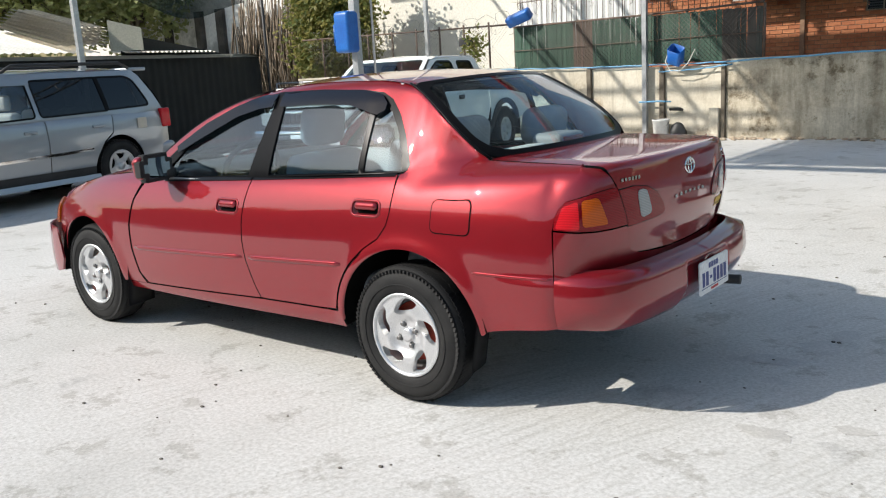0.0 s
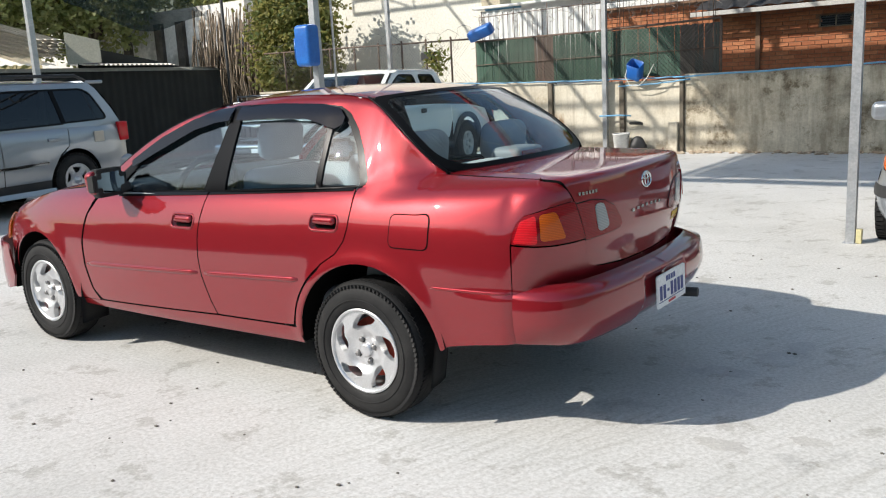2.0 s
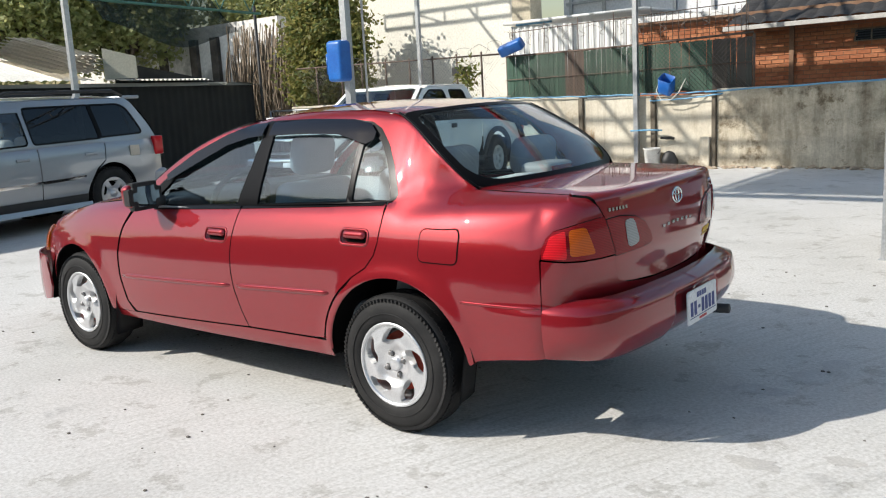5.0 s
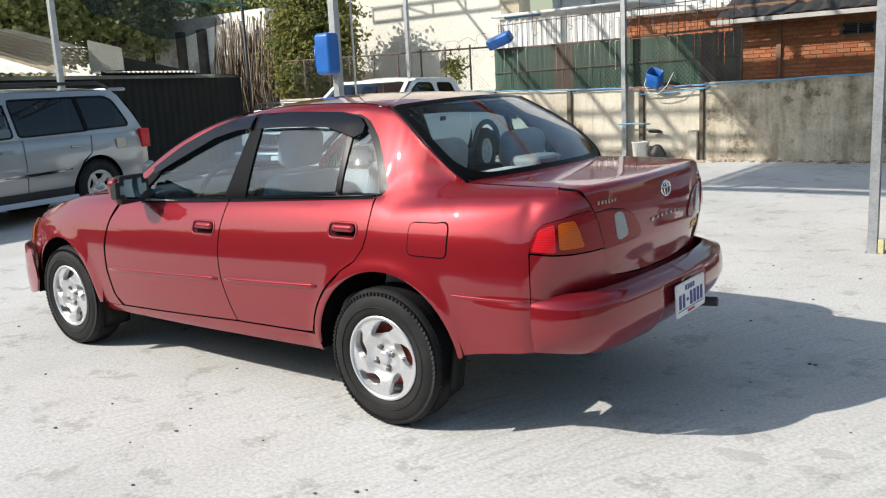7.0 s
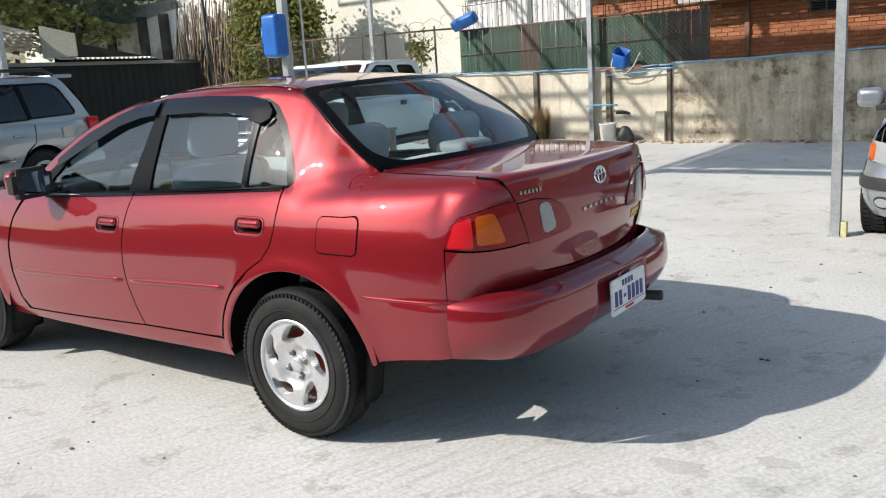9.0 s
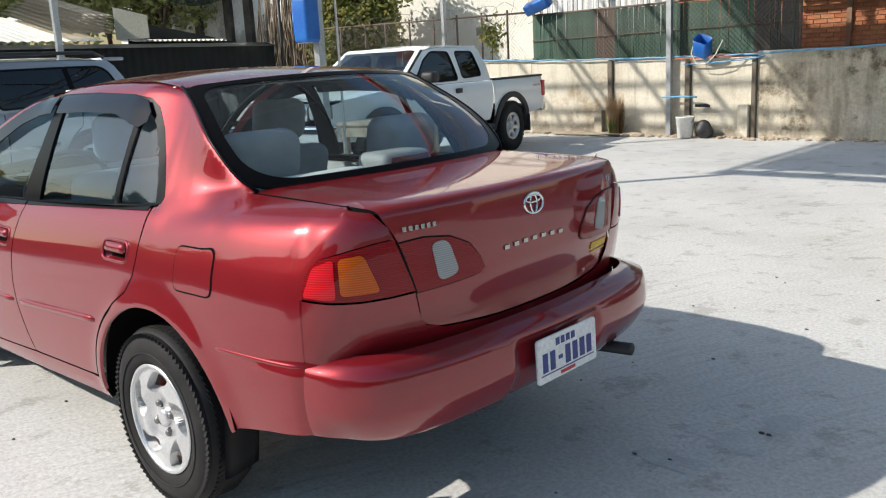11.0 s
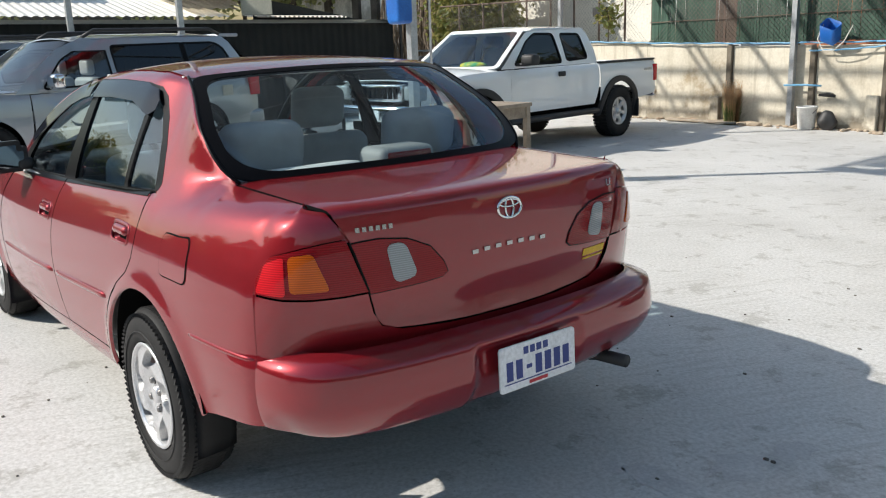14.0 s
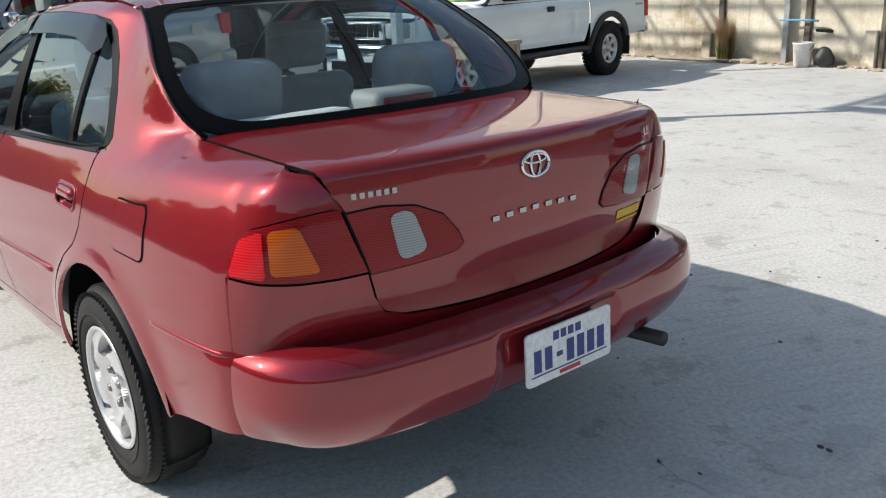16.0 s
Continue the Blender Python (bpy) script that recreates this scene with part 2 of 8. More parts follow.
def clear_of(p, loops, gap):
    v = Vector(p)
    for loop in loops:
        for a, b in zip(loop, loop[1:] + loop[:1]):
            a, b = Vector(a), Vector(b)
            e = b - a
            t = max(0, min(1, (v - a).dot(e) / max(e.length_squared, 1e-12)))
            if (a + e * t - v).length < gap:
                return False
    return True


def panel_mesh(name, pieces, mirror=False, lip=0.012, dark_lip=False):
    """Sheets cut from smooth surfaces. pieces: (outline in the surface's own u, v; surface; step; holes; outward offset).
    The edges are turned in by lip."""
    verts, faces, norms, lips = [], [], [], []
    for piece in pieces:
        outline, surf, step, holes, lift = piece[:5]
        bend = piece[5] if len(piece) > 5 else None
        loops = [dense(list(l), step) for l in [outline] + list(holes)]
        pts, edges = [], []
        for l in loops:
            k = len(pts)
            pts += l
            edges += [(k + i, k + (i + 1) % len(l)) for i in range(len(l))]
        us, vs = [p[0] for p in loops[0]], [p[1] for p in loops[0]]
        nu, nv = int((max(us) - min(us)) / step), int((max(vs) - min(vs)) / step)
        for i in range(1, nu + 1):
            for j in range(1, nv + 1):
                p = (min(us) + (i - 0.5 + 0.25 * (j % 2)) * step, min(vs) + (j - 0.5) * step)
                if inside(p, loops[0]) and not any(inside(p, h) for h in loops[1:]) and clear_of(p, loops, step * 0.45):
                    pts.append(p)
        out = delaunay_2d_cdt([Vector(p) for p in pts], edges, [], 1, 1e-5)
        p2, tri = out[0], out[2]
        if len(loops) > 1:
            tri = [f for f in tri if not any(inside(sum((p2[i] for i in f), Vector((0, 0))) / len(f), h) for h in loops[1:])]
            tri = [f for f in tri if inside(sum((p2[i] for i in f), Vector((0, 0))) / len(f), loops[0])]
        base = len(verts)
        e = 0.002
        for p in p2:
            q = Vector(surf(p.x, p.y))
            du = Vector(surf(p.x + e, p.y)) - Vector(surf(p.x - e, p.y))
            dv = Vector(surf(p.x, p.y + e)) - Vector(surf(p.x, p.y - e))
            n = du.cross(dv).normalized()
            verts.append(q + n * lift)
            norms.append(bend(q, n) if bend else n)
        turned = []
        for f in tri:
            a, b, c = p2[f[0]], p2[f[1]], p2[f[2]]
            turned.append(tuple(f) if (b - a).cross(c - a) > 0 else tuple(reversed(f)))
        faces += [tuple(base + i for i in f) for f in turned]
        if lip:
            count = {}
            for f in turned:
                for i in range(len(f)):
                    count[(f[i], f[(i + 1) % len(f)])] = 1
            rim = [(a, b) for a, b in count if (b, a) not in count]
            deep = {}
            for a, b in rim:
                for i in (a, b):
                    if i not in deep:
                        deep[i] = len(verts)
                        verts.append(verts[base + i] - norms[base + i] * lip)
                        norms.append(norms[base + i])
            lips += range(len(faces), len(faces) + len(rim))
            faces += [(base + b, base + a, deep[a], deep[b]) for a, b in rim]
    if mirror:
        verts, norms = [Vector((v.x, -v.y, v.z)) for v in verts], [Vector((n.x, -n.y, n.z)) for n in norms]
        faces = [tuple(reversed(f)) for f in faces]
    me = bpy.data.meshes.new(name)
    me.from_pydata(verts, [], faces)
    me.shade_smooth()
    me.normals_split_custom_set_from_vertices([tuple(n) for n in norms])
    for i in lips if dark_lip else ():
        me.polygons[i].material_index = 1
    return me


SHUT_LINED = (M_RED,)      # paint whose turned-in edges are coloured black, for the shade in the gaps


def panel(name, pieces, material, parent, label="", mirror=False, lip=0.012):
    shut = material in SHUT_LINED and lip == 0.012
    ob = new(name, panel_mesh(name, pieces, mirror, lip, shut))
    ob.data.materials.append(material)
    if shut:
        ob.data.materials.append(M_DARK)
    ob.parent = parent
    return tagged(ob, label)


def text_mesh(text, size, depth=0.002, spacing=1.0, shear=0.0):
    c = bpy.data.curves.new("lettering", "FONT")
    c.body, c.size, c.extrude, c.align_x, c.align_y, c.space_character, c.shear = text, size, depth, "CENTER", "CENTER", spacing, shear
    o = bpy.data.objects.new("lettering", c)
    me = bpy.data.meshes.new_from_object(o)
    bpy.data.objects.remove(o)
    return me


def ease(x, lo, hi):
    t = max(0.0, min(1.0, (x - lo) / (hi - lo)))
    return t * t * (3 - 2 * t)

# ---- ground ----
def concrete(name):
    m = mat(name, (0.6, 0.59, 0.56), 0.82)
    v = coords(m)
    big = noise_of(m, v, 0.55, 6, 0.6)
    col = ramp_of(m, big, (0.3, (0.50, 0.49, 0.465)), (0.5, (0.60, 0.59, 0.565)), (0.72, (0.66, 0.65, 0.63)))
    # the trowel's sweeps: long streaks, slightly bent
    turned = node(m, "ShaderNodeMapping")
    turned.inputs["Rotation"].default_value = (0, 0, radians(-68))
    bent = node(m, "ShaderNodeMapping")
    bent.inputs["Scale"].default_value = (1.3, 15, 1)
    warp = noise_of(m, v, 0.8, 3)
    add = node(m, "ShaderNodeVectorMath", operation="MULTIPLY_ADD")
    join(m, warp, add.inputs[0])
    add.inputs[1].default_value = (0.3, 0.3, 0)
    join(m, v, add.inputs[2])
    join(m, add.outputs[0], turned.inputs[0])
    join(m, turned.outputs[0], bent.inputs[0])
    streak = noise_of(m, bent.outputs[0], 2.0, 7, 0.65)
    where = noise_of(m, v, 0.7, 3)
    marks = mixed(m, "MULTIPLY", 1.0, ramp_of(m, streak, (0.36, (1, 1, 1)), (0.52, (0, 0, 0))), ramp_of(m, where, (0.42, (0.05, 0.05, 0.05)), (0.62, (0.55, 0.55, 0.55))))
    col = mixed(m, "MIX", marks, col, (0.40, 0.385, 0.35))
    # thin skins that have flaked off
    skin = noise_of(m, v, 3.6, 12, 0.72)
    col = mixed(m, "MULTIPLY", 1.0, col, ramp_of(m, skin, (0.40, (0.78, 0.77, 0.75)), (0.44, (1.0, 1.0, 1.0))))
    dots = node(m, "ShaderNodeTexVoronoi", Scale=24.0, Randomness=1.0)
    join(m, v, dots.inputs[0])
    sparse = ramp_of(m, noise_of(m, v, 2.2, 4), (0.48, (0, 0, 0)), (0.6, (0.8, 0.8, 0.8)))
    col = mixed(m, "MIX", mixed(m, "MULTIPLY", 1.0, ramp_of(m, dots.outputs[0], (0.05, (1, 1, 1)), (0.11, (0, 0, 0))), sparse), col, (0.24, 0.225, 0.20))
    fine = noise_of(m, v, 55, 6, 0.7)
    col = mixed(m, "MULTIPLY", 0.8, col, ramp_of(m, fine, (0.32, (0.68, 0.67, 0.65)), (0.6, (1.08, 1.08, 1.08))))
    # scuffed dark patches and small pits
    patch = noise_of(m, v, 1.7, 8, 0.68)
    col = mixed(m, "MULTIPLY", ramp_of(m, patch, (0.60, (0, 0, 0)), (0.68, (0.45, 0.45, 0.45))), col, (0.55, 0.55, 0.56))
    vor = node(m, "ShaderNodeTexVoronoi", Scale=9.0, Randomness=1.0)
    join(m, v, vor.inputs[0])
    col = mixed(m, "MIX", ramp_of(m, vor.outputs[0], (0.0, (0.75, 0.75, 0.75)), (0.05, (0, 0, 0))), col, (0.16, 0.15, 0.14))
    join(m, col, bsdf(m).inputs["Base Color"])
    height = mixed(m, "ADD", 0.6, fine, skin)
    bump_of(m, height, 0.35, 0.005)
    return m


def slab(name, mtl, *bx, bevel=0.0, parent=None, label=""):
    ob = part(name, box_bm(*bx, bevel=bevel), mtl, parent, label, smooth=False)
    return ob if parent else tagged(ob, kind="structure")


M_CONC = concrete("pale trowelled concrete")
slab("ground", M_CONC, (-160, -160, -0.4, 160, 160, 0.0))

# flaked patches of a thin top coat, and a torn strip of card
M_FLAKE = mottled("flaked cement skin", (0.54, 0.525, 0.49), (0.49, 0.475, 0.45), 0.9, 8, 80, 0.4, 0.004)
M_DAMP = mottled("dark worn cement", (0.47, 0.46, 0.445), (0.55, 0.54, 0.52), 0.9, 9, 70, 0.5, 0.004)
rnd = random.Random(4)
for cx, cy, rx, ry, mt in ((1.36, -0.33, 0.11, 0.06, M_FLAKE), (1.62, -0.15, 0.07, 0.05, M_FLAKE), (1.14, 0.44, 0.16, 0.07, M_DAMP), (1.26, 0.72, 0.10, 0.12, M_DAMP), (1.33, 0.95, 0.06, 0.10, M_DAMP), (0.98, 0.40, 0.05, 0.04, M_DAMP), (1.22, 0.20, 0.07, 0.04, M_DAMP)):
    loop = [(cx + rx * (0.6 + 0.6 * rnd.random()) * math.cos(k * math.pi / 9), cy + ry * (0.6 + 0.6 * rnd.random()) * math.sin(k * math.pi / 9)) for k in range(18)]
    ob = new("cement_patch", panel_mesh("cement_patch", [(loop, lambda u, v: Vector((u, v, 0.0016)), 0.08, [], 0)], lip=0))
    ob.data.materials.append(mt)
    tagged(ob, "worn rough patch in the concrete", "patch", kind="structure")
M_GRIT = mottled("dark grit", (0.10, 0.09, 0.08), (0.2, 0.18, 0.15), 0.9)
bm = bmesh.new()
for k in range(260):
    x, y = rnd.uniform(-3.5, 5), rnd.uniform(-3.4, 3.0)
    s = rnd.uniform(0.003, 0.009)
    bmesh.ops.create_icosphere(bm, subdivisions=1, radius=s, matrix=Matrix.Translation((x, y, s * 0.3)) @ Matrix.Diagonal((1.4, 1, 0.6, 1)))
tagged(part("grit", bm, M_GRIT), "small dark stones scattered over concrete", "grit", kind="stuff")

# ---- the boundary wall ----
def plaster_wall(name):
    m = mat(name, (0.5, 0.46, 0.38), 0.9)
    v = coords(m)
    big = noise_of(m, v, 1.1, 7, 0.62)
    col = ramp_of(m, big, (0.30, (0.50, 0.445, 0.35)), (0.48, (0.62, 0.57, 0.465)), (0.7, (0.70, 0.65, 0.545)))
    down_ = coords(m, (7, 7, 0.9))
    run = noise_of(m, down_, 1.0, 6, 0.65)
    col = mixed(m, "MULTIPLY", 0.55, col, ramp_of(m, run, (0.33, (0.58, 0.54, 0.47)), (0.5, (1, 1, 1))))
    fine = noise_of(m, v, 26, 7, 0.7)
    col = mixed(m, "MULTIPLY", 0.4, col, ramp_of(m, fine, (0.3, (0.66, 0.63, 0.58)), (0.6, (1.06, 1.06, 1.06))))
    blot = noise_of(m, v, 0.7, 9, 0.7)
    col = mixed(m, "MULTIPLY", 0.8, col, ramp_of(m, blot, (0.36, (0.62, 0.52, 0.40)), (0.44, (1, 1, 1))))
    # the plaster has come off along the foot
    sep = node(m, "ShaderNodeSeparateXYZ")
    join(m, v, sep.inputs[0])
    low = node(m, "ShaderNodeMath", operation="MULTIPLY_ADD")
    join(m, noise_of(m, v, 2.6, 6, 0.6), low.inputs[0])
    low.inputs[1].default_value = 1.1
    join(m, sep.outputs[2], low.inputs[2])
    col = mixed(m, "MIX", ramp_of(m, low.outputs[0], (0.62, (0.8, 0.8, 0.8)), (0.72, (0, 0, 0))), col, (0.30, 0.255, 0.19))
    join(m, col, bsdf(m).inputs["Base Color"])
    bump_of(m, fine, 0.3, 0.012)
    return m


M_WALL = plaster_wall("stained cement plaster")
M_WALL_OLD = mat("blackened old plaster", (0.3, 0.27, 0.2), 0.92)
wv = coords(M_WALL_OLD)
wc = ramp_of(M_WALL_OLD, noise_of(M_WALL_OLD, wv, 1.3, 8, 0.7), (0.32, (0.22, 0.19, 0.145)), (0.45, (0.50, 0.445, 0.345)), (0.60, (0.68, 0.62, 0.50)))
wr = noise_of(M_WALL_OLD, coords(M_WALL_OLD, (5, 5, 0.8)), 1.0, 7, 0.7)
wc = mixed(M_WALL_OLD, "MULTIPLY", 0.55, wc, ramp_of(M_WALL_OLD, wr, (0.36, (0.35, 0.31, 0.26)), (0.56, (1.05, 1.05, 1.05))))
wf = noise_of(M_WALL_OLD, wv, 22, 8, 0.72)
wb = noise_of(M_WALL_OLD, wv, 2.4, 10, 0.74)
wc = mixed(M_WALL_OLD, "MULTIPLY", 0.85, wc, ramp_of(M_WALL_OLD, wb, (0.37, (0.30, 0.26, 0.20)), (0.46, (1, 1, 1))))
wc = mixed(M_WALL_OLD, "MULTIPLY", 0.4, wc, ramp_of(M_WALL_OLD, wf, (0.34, (0.55, 0.52, 0.47)), (0.62, (1.1, 1.1, 1.1))))
join(M_WALL_OLD, wc, bsdf(M_WALL_OLD).inputs["Base Color"])
bump_of(M_WALL_OLD, wb, 0.5, 0.03)
M_PIER = mottled("dark stained concrete pier", (0.12, 0.10, 0.075), (0.20, 0.17, 0.13), 0.9, 3, 40, 0.3, 0.008)
WALL_Y = 10.45
wall = None
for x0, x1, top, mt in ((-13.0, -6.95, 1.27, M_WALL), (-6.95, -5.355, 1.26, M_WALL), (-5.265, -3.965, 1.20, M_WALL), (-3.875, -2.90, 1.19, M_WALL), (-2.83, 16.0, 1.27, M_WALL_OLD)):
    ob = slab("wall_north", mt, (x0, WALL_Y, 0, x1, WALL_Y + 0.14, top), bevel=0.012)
for x, w, top in ((-5.31, 0.044, 1.22), (-3.92, 0.044, 1.15), (-2.865, 0.034, 1.24)):
    slab("wall_pier", M_PIER, (x - w, WALL_Y - 0.05, 0, x + w, WALL_Y + 0.16, top), bevel=0.01)
for x, z in ((-5.52, 0.42), (-3.0, 0.5)):
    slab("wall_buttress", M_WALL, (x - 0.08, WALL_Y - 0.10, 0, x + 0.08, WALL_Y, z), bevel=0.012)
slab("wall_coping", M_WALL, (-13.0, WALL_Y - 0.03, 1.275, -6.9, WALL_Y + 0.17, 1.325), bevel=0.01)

# rubble and soil along its foot
M_RUBBLE = mottled("sandy rubble", (0.36, 0.27, 0.19), (0.48, 0.40, 0.30), 0.95, 6, 50, 0.5, 0.01)
bm = bmesh.new()
for k in range(260):
    x = rnd.uniform(-8, 3)
    y = WALL_Y - 0.02 - abs(rnd.gauss(0, 0.13))
    s = rnd.uniform(0.015, 0.06) * (1.6 if -6.3 < x < -4.6 else 1)
    bmesh.ops.create_icosphere(bm, subdivisions=1, radius=s, matrix=Matrix.Translation((x, y, s * 0.25)) @ Matrix.Rotation(rnd.random() * 6, 4, "Z") @ Matrix.Diagonal((1.5, 1, 0.5, 1)))
for v in bm.verts:
    v.co += Vector((rnd.uniform(-1, 1), rnd.uniform(-1, 1), rnd.uniform(-0.3, 0.6))) * 0.008
tagged(part("rubble", bm, M_RUBBLE, smooth=False), "sandy rubble and crumbled plaster by the wall", "rubble", kind="stuff")
tagged(part("old_board", box_bm((-6.3, 10.12, 0.02, -5.0, 10.22, 0.055), bevel=0.008), mottled("grey weathered plank", (0.30, 0.25, 0.19), (0.4, 0.34, 0.27), 0.9, 5, 60)), "weathered plank lying at the wall foot", "plank")

# ---- steel frame over the yard ----
TOP = 6.8


def steel_post(x, y, w=0.1, top=TOP, open_side=1):
    """A folded channel post: a web and two flanges, with a foot plate."""
    t = 0.006
    bm = box_bm((x - w / 2, y - w / 2, 0.006, x + w / 2, y - w / 2 + t, top), (x - w / 2, y - w / 2 + t, 0.006, x - w / 2 + t, y + w / 2, top), (x + w / 2 - t, y - w / 2 + t, 0.006, x + w / 2, y + w / 2, top))
    ob = tagged(part("steel_post", bm, M_STEEL, smooth=False), "galvanised steel channel post standing on concrete", "post", "posts of the yard frame")
    part("foot_plate", box_bm((x - w * 0.75, y - w * 0.75, 0, x + w * 0.75, y + w * 0.75, 0.006)), M_STEEL, ob, smooth=False)
    return ob


steel_post(-4.27, 3.47, 0.08)
steel_post(1.02, 3.66, 0.066)
steel_post(-9.38, 3.14, 0.075)
steel_post(-11.0, 2.08, 0.08)
steel_post(-4.20, 10.36, 0.078)
steel_post(-8.95, 10.36, 0.075)
steel_post(1.30, 10.33, 0.10)
tagged(part("pipe_post", tube_bm([(-4.14, 3.60, 0.0), (-4.14, 3.60, TOP)], 0.013, 12), M_STEEL), "thin galvanised pipe beside a post", "pipe")


def truss(p, q, depth=0.38, n=14, r=0.028):
    """Two chords with upright and slanting bars between them."""
    p, q = Vector(p), Vector(q)
    ob = tagged(part("roof_truss", tube_bm([p, q], r, 6), M_STEEL), "galvanised steel roof truss on posts", "truss", "trusses of the yard frame")
    up = Vector((0, 0, depth))
    part("lower_chord", tube_bm([p - up, q - up], r, 6), M_STEEL, ob)
    for k in range(n + 1):
        a = p.lerp(q, k / n)
        part("web_bar", tube_bm([a, a - up], r * 0.7, 5), M_STEEL, ob)
        if k < n and k % 3 == 1:
            part("web_bar", tube_bm([a, p.lerp(q, (k + 1) / n) - up], r * 0.6, 5), M_STEEL, ob)
    return ob


# an unseen beam, added to mirror red and white stripes in the back window
beam_ob = thing("striped_beam", "unseen red and white painted beam, added for stripes mirrored in glass", "beam")
part("white_flange", box_bm((-9, 7.15, TOP - 0.22, 9, 7.60, TOP - 0.10), bevel=0.01), mottled("white beam paint", (0.78, 0.78, 0.76), (0.7, 0.7, 0.68), 0.6), beam_ob, smooth=False)
part("red_flange", box_bm((-9, 6.85, TOP - 0.24, 9, 7.15, TOP - 0.10), bevel=0.01), mottled("red beam paint", (0.55, 0.025, 0.03), (0.48, 0.02, 0.025), 0.6), beam_ob, smooth=False)
truss((-16, 3.47, TOP + 0.17), (8, 3.47, TOP + 0.17), 0.24, 34, 0.045)
tagged(part("roof_beam", tube_bm([(-16, 3.2, TOP + 0.85), (8, 3.2, TOP + 0.85)], 0.045, 6), M_STEEL), "galvanised roof beam across the yard", "beam")
truss((-16, 10.36, TOP + 0.15), (8, 10.36, TOP + 0.15), 0.34, 24, 0.04)
for x, r in ((-7.55, 0.05), (-8.75, 0.05), (-9.75, 0.045), (-10.75, 0.04), (-10.95, 0.035), (-12.0, 0.04), (-13.2, 0.04), (-6.5, 0.04), (-5.2, 0.04), (-3.9, 0.04), (-2.5, 0.04), (-1.2, 0.04)):
    tagged(part("purlin", tube_bm([(x, -0.3 if x > -7.6 else 3.4, TOP + 0.06), (x, 10.5, TOP + 0.06)], r, 6), M_STEEL), "galvanised purlin across the trusses", "purlin", "purlins of the yard frame")
def net_material(name, color, lit, most, least):
    """A woven net: partly open, and lit through by the sun."""
    m = mat(name, color, 0.9)
    t = m.node_tree
    glow, body, open_, mesh = node(m, "ShaderNodeBsdfTranslucent", Color=(*lit, 1)), node(m, "ShaderNodeMixShader"), node(m, "ShaderNodeBsdfTransparent"), node(m, "ShaderNodeMixShader")
    join(m, bsdf(m).outputs[0], body.inputs[1]), join(m, glow.outputs[0], body.inputs[2])
    weave = noise_of(m, coords(m), 3.0, 6, 0.7)
    join(m, ramp_of(m, weave, (0.3, (most,) * 3), (0.7, (least,) * 3)), mesh.inputs[0])
    join(m, open_.outputs[0], mesh.inputs[1]), join(m, body.outputs[0], mesh.inputs[2])
    join(m, mesh.outputs[0], t.nodes["Material Output"].inputs[0])
    return m


M_NET = net_material("dark shade net", (0.02, 0.035, 0.03), (0.02, 0.03, 0.03), 0.85, 0.6)
M_NET_PALE = net_material("grey-blue shade net", (0.15, 0.17, 0.18), (0.17, 0.195, 0.205), 0.97, 0.90)
bm = grid_bm(lambda u, v: Vector((-7.5 + u * 17, -0.05 + v * 5.8, TOP + 0.12 + 0.05 * math.sin(9 * u) * math.sin(7 * v))), [k / 30 for k in range(31)], [k / 24 for k in range(25)])
tagged(part("shade_net", bm, M_NET_PALE), "grey shade net stretched over the steel frame", "net")
tagged(part("net_roll", tube_bm([(-7.6 + k, -0.34, TOP + 0.1 + 0.03 * (k % 2)) for k in range(18)], 0.13, 10), M_DARK), "rolled-up shade net along a beam", "net")

# ---- fence on the wall ----
M_WIRE = mottled("dull fence wire", (0.14, 0.13, 0.12), (0.2, 0.18, 0.16), 0.6, 20, 90, 0.1, 0.001, 0.5)
M_RUST = mottled("rusty pipe", (0.10, 0.07, 0.055), (0.16, 0.11, 0.08), 0.8, 15, 90)


def random_tint(name, c1, c2, rough=0.6):
    m = mat(name, c1, rough)
    oi = node(m, "ShaderNodeObjectInfo")
    col = ramp_of(m, oi.outputs["Random"], (0.1, c1), (0.9, c2))
    g = noise_of(m, coords(m), 14, 6, 0.65)
    join(m, mixed(m, "MULTIPLY", 0.9, col, ramp_of(m, g, (0.3, (0.6, 0.6, 0.6)), (0.65, (1.15, 1.15, 1.15)))), bsdf(m).inputs["Base Color"])
    return m


M_SLAT_G = random_tint("green fence slat", (0.028, 0.075, 0.05), (0.05, 0.11, 0.075))
M_SLAT_B = random_tint("brown fence slat", (0.10, 0.07, 0.05), (0.16, 0.10, 0.075))
M_SLAT_D = random_tint("dark fence slat", (0.035, 0.04, 0.035), (0.07, 0.055, 0.045))
FY = WALL_Y + 0.10
fence = thing("slatted_fence", "chain-link fence with green plastic slats on a wall", "fence")
slat_mesh = None
x = -6.93
k = 0
while x < -2.3:
    mt = M_SLAT_B if -5.70 < x < -5.28 else M_SLAT_D if x > -2.95 else M_SLAT_G
    bm = box_bm((-0.0243, -0.004, 0, 0.0243, 0.004, 0.80))
    key = mt.name
    me = bpy.data.meshes.get("slat " + key)
    if me is None:
        me = bpy.data.meshes.new("slat " + key)
        bm.to_mesh(me)
        me.materials.append(mt)
    bm.free()
    ob = new("slat", me)
    ob.parent = fence
    ob.location = (x, FY + rnd.uniform(-0.006, 0.006), 1.25 + rnd.uniform(-0.01, 0.01))
    ob.rotation_euler = (0, rnd.uniform(-0.012, 0.012), rnd.uniform(-0.2, 0.2))
    x += 0.049
    k += 1
bm = bmesh.new()
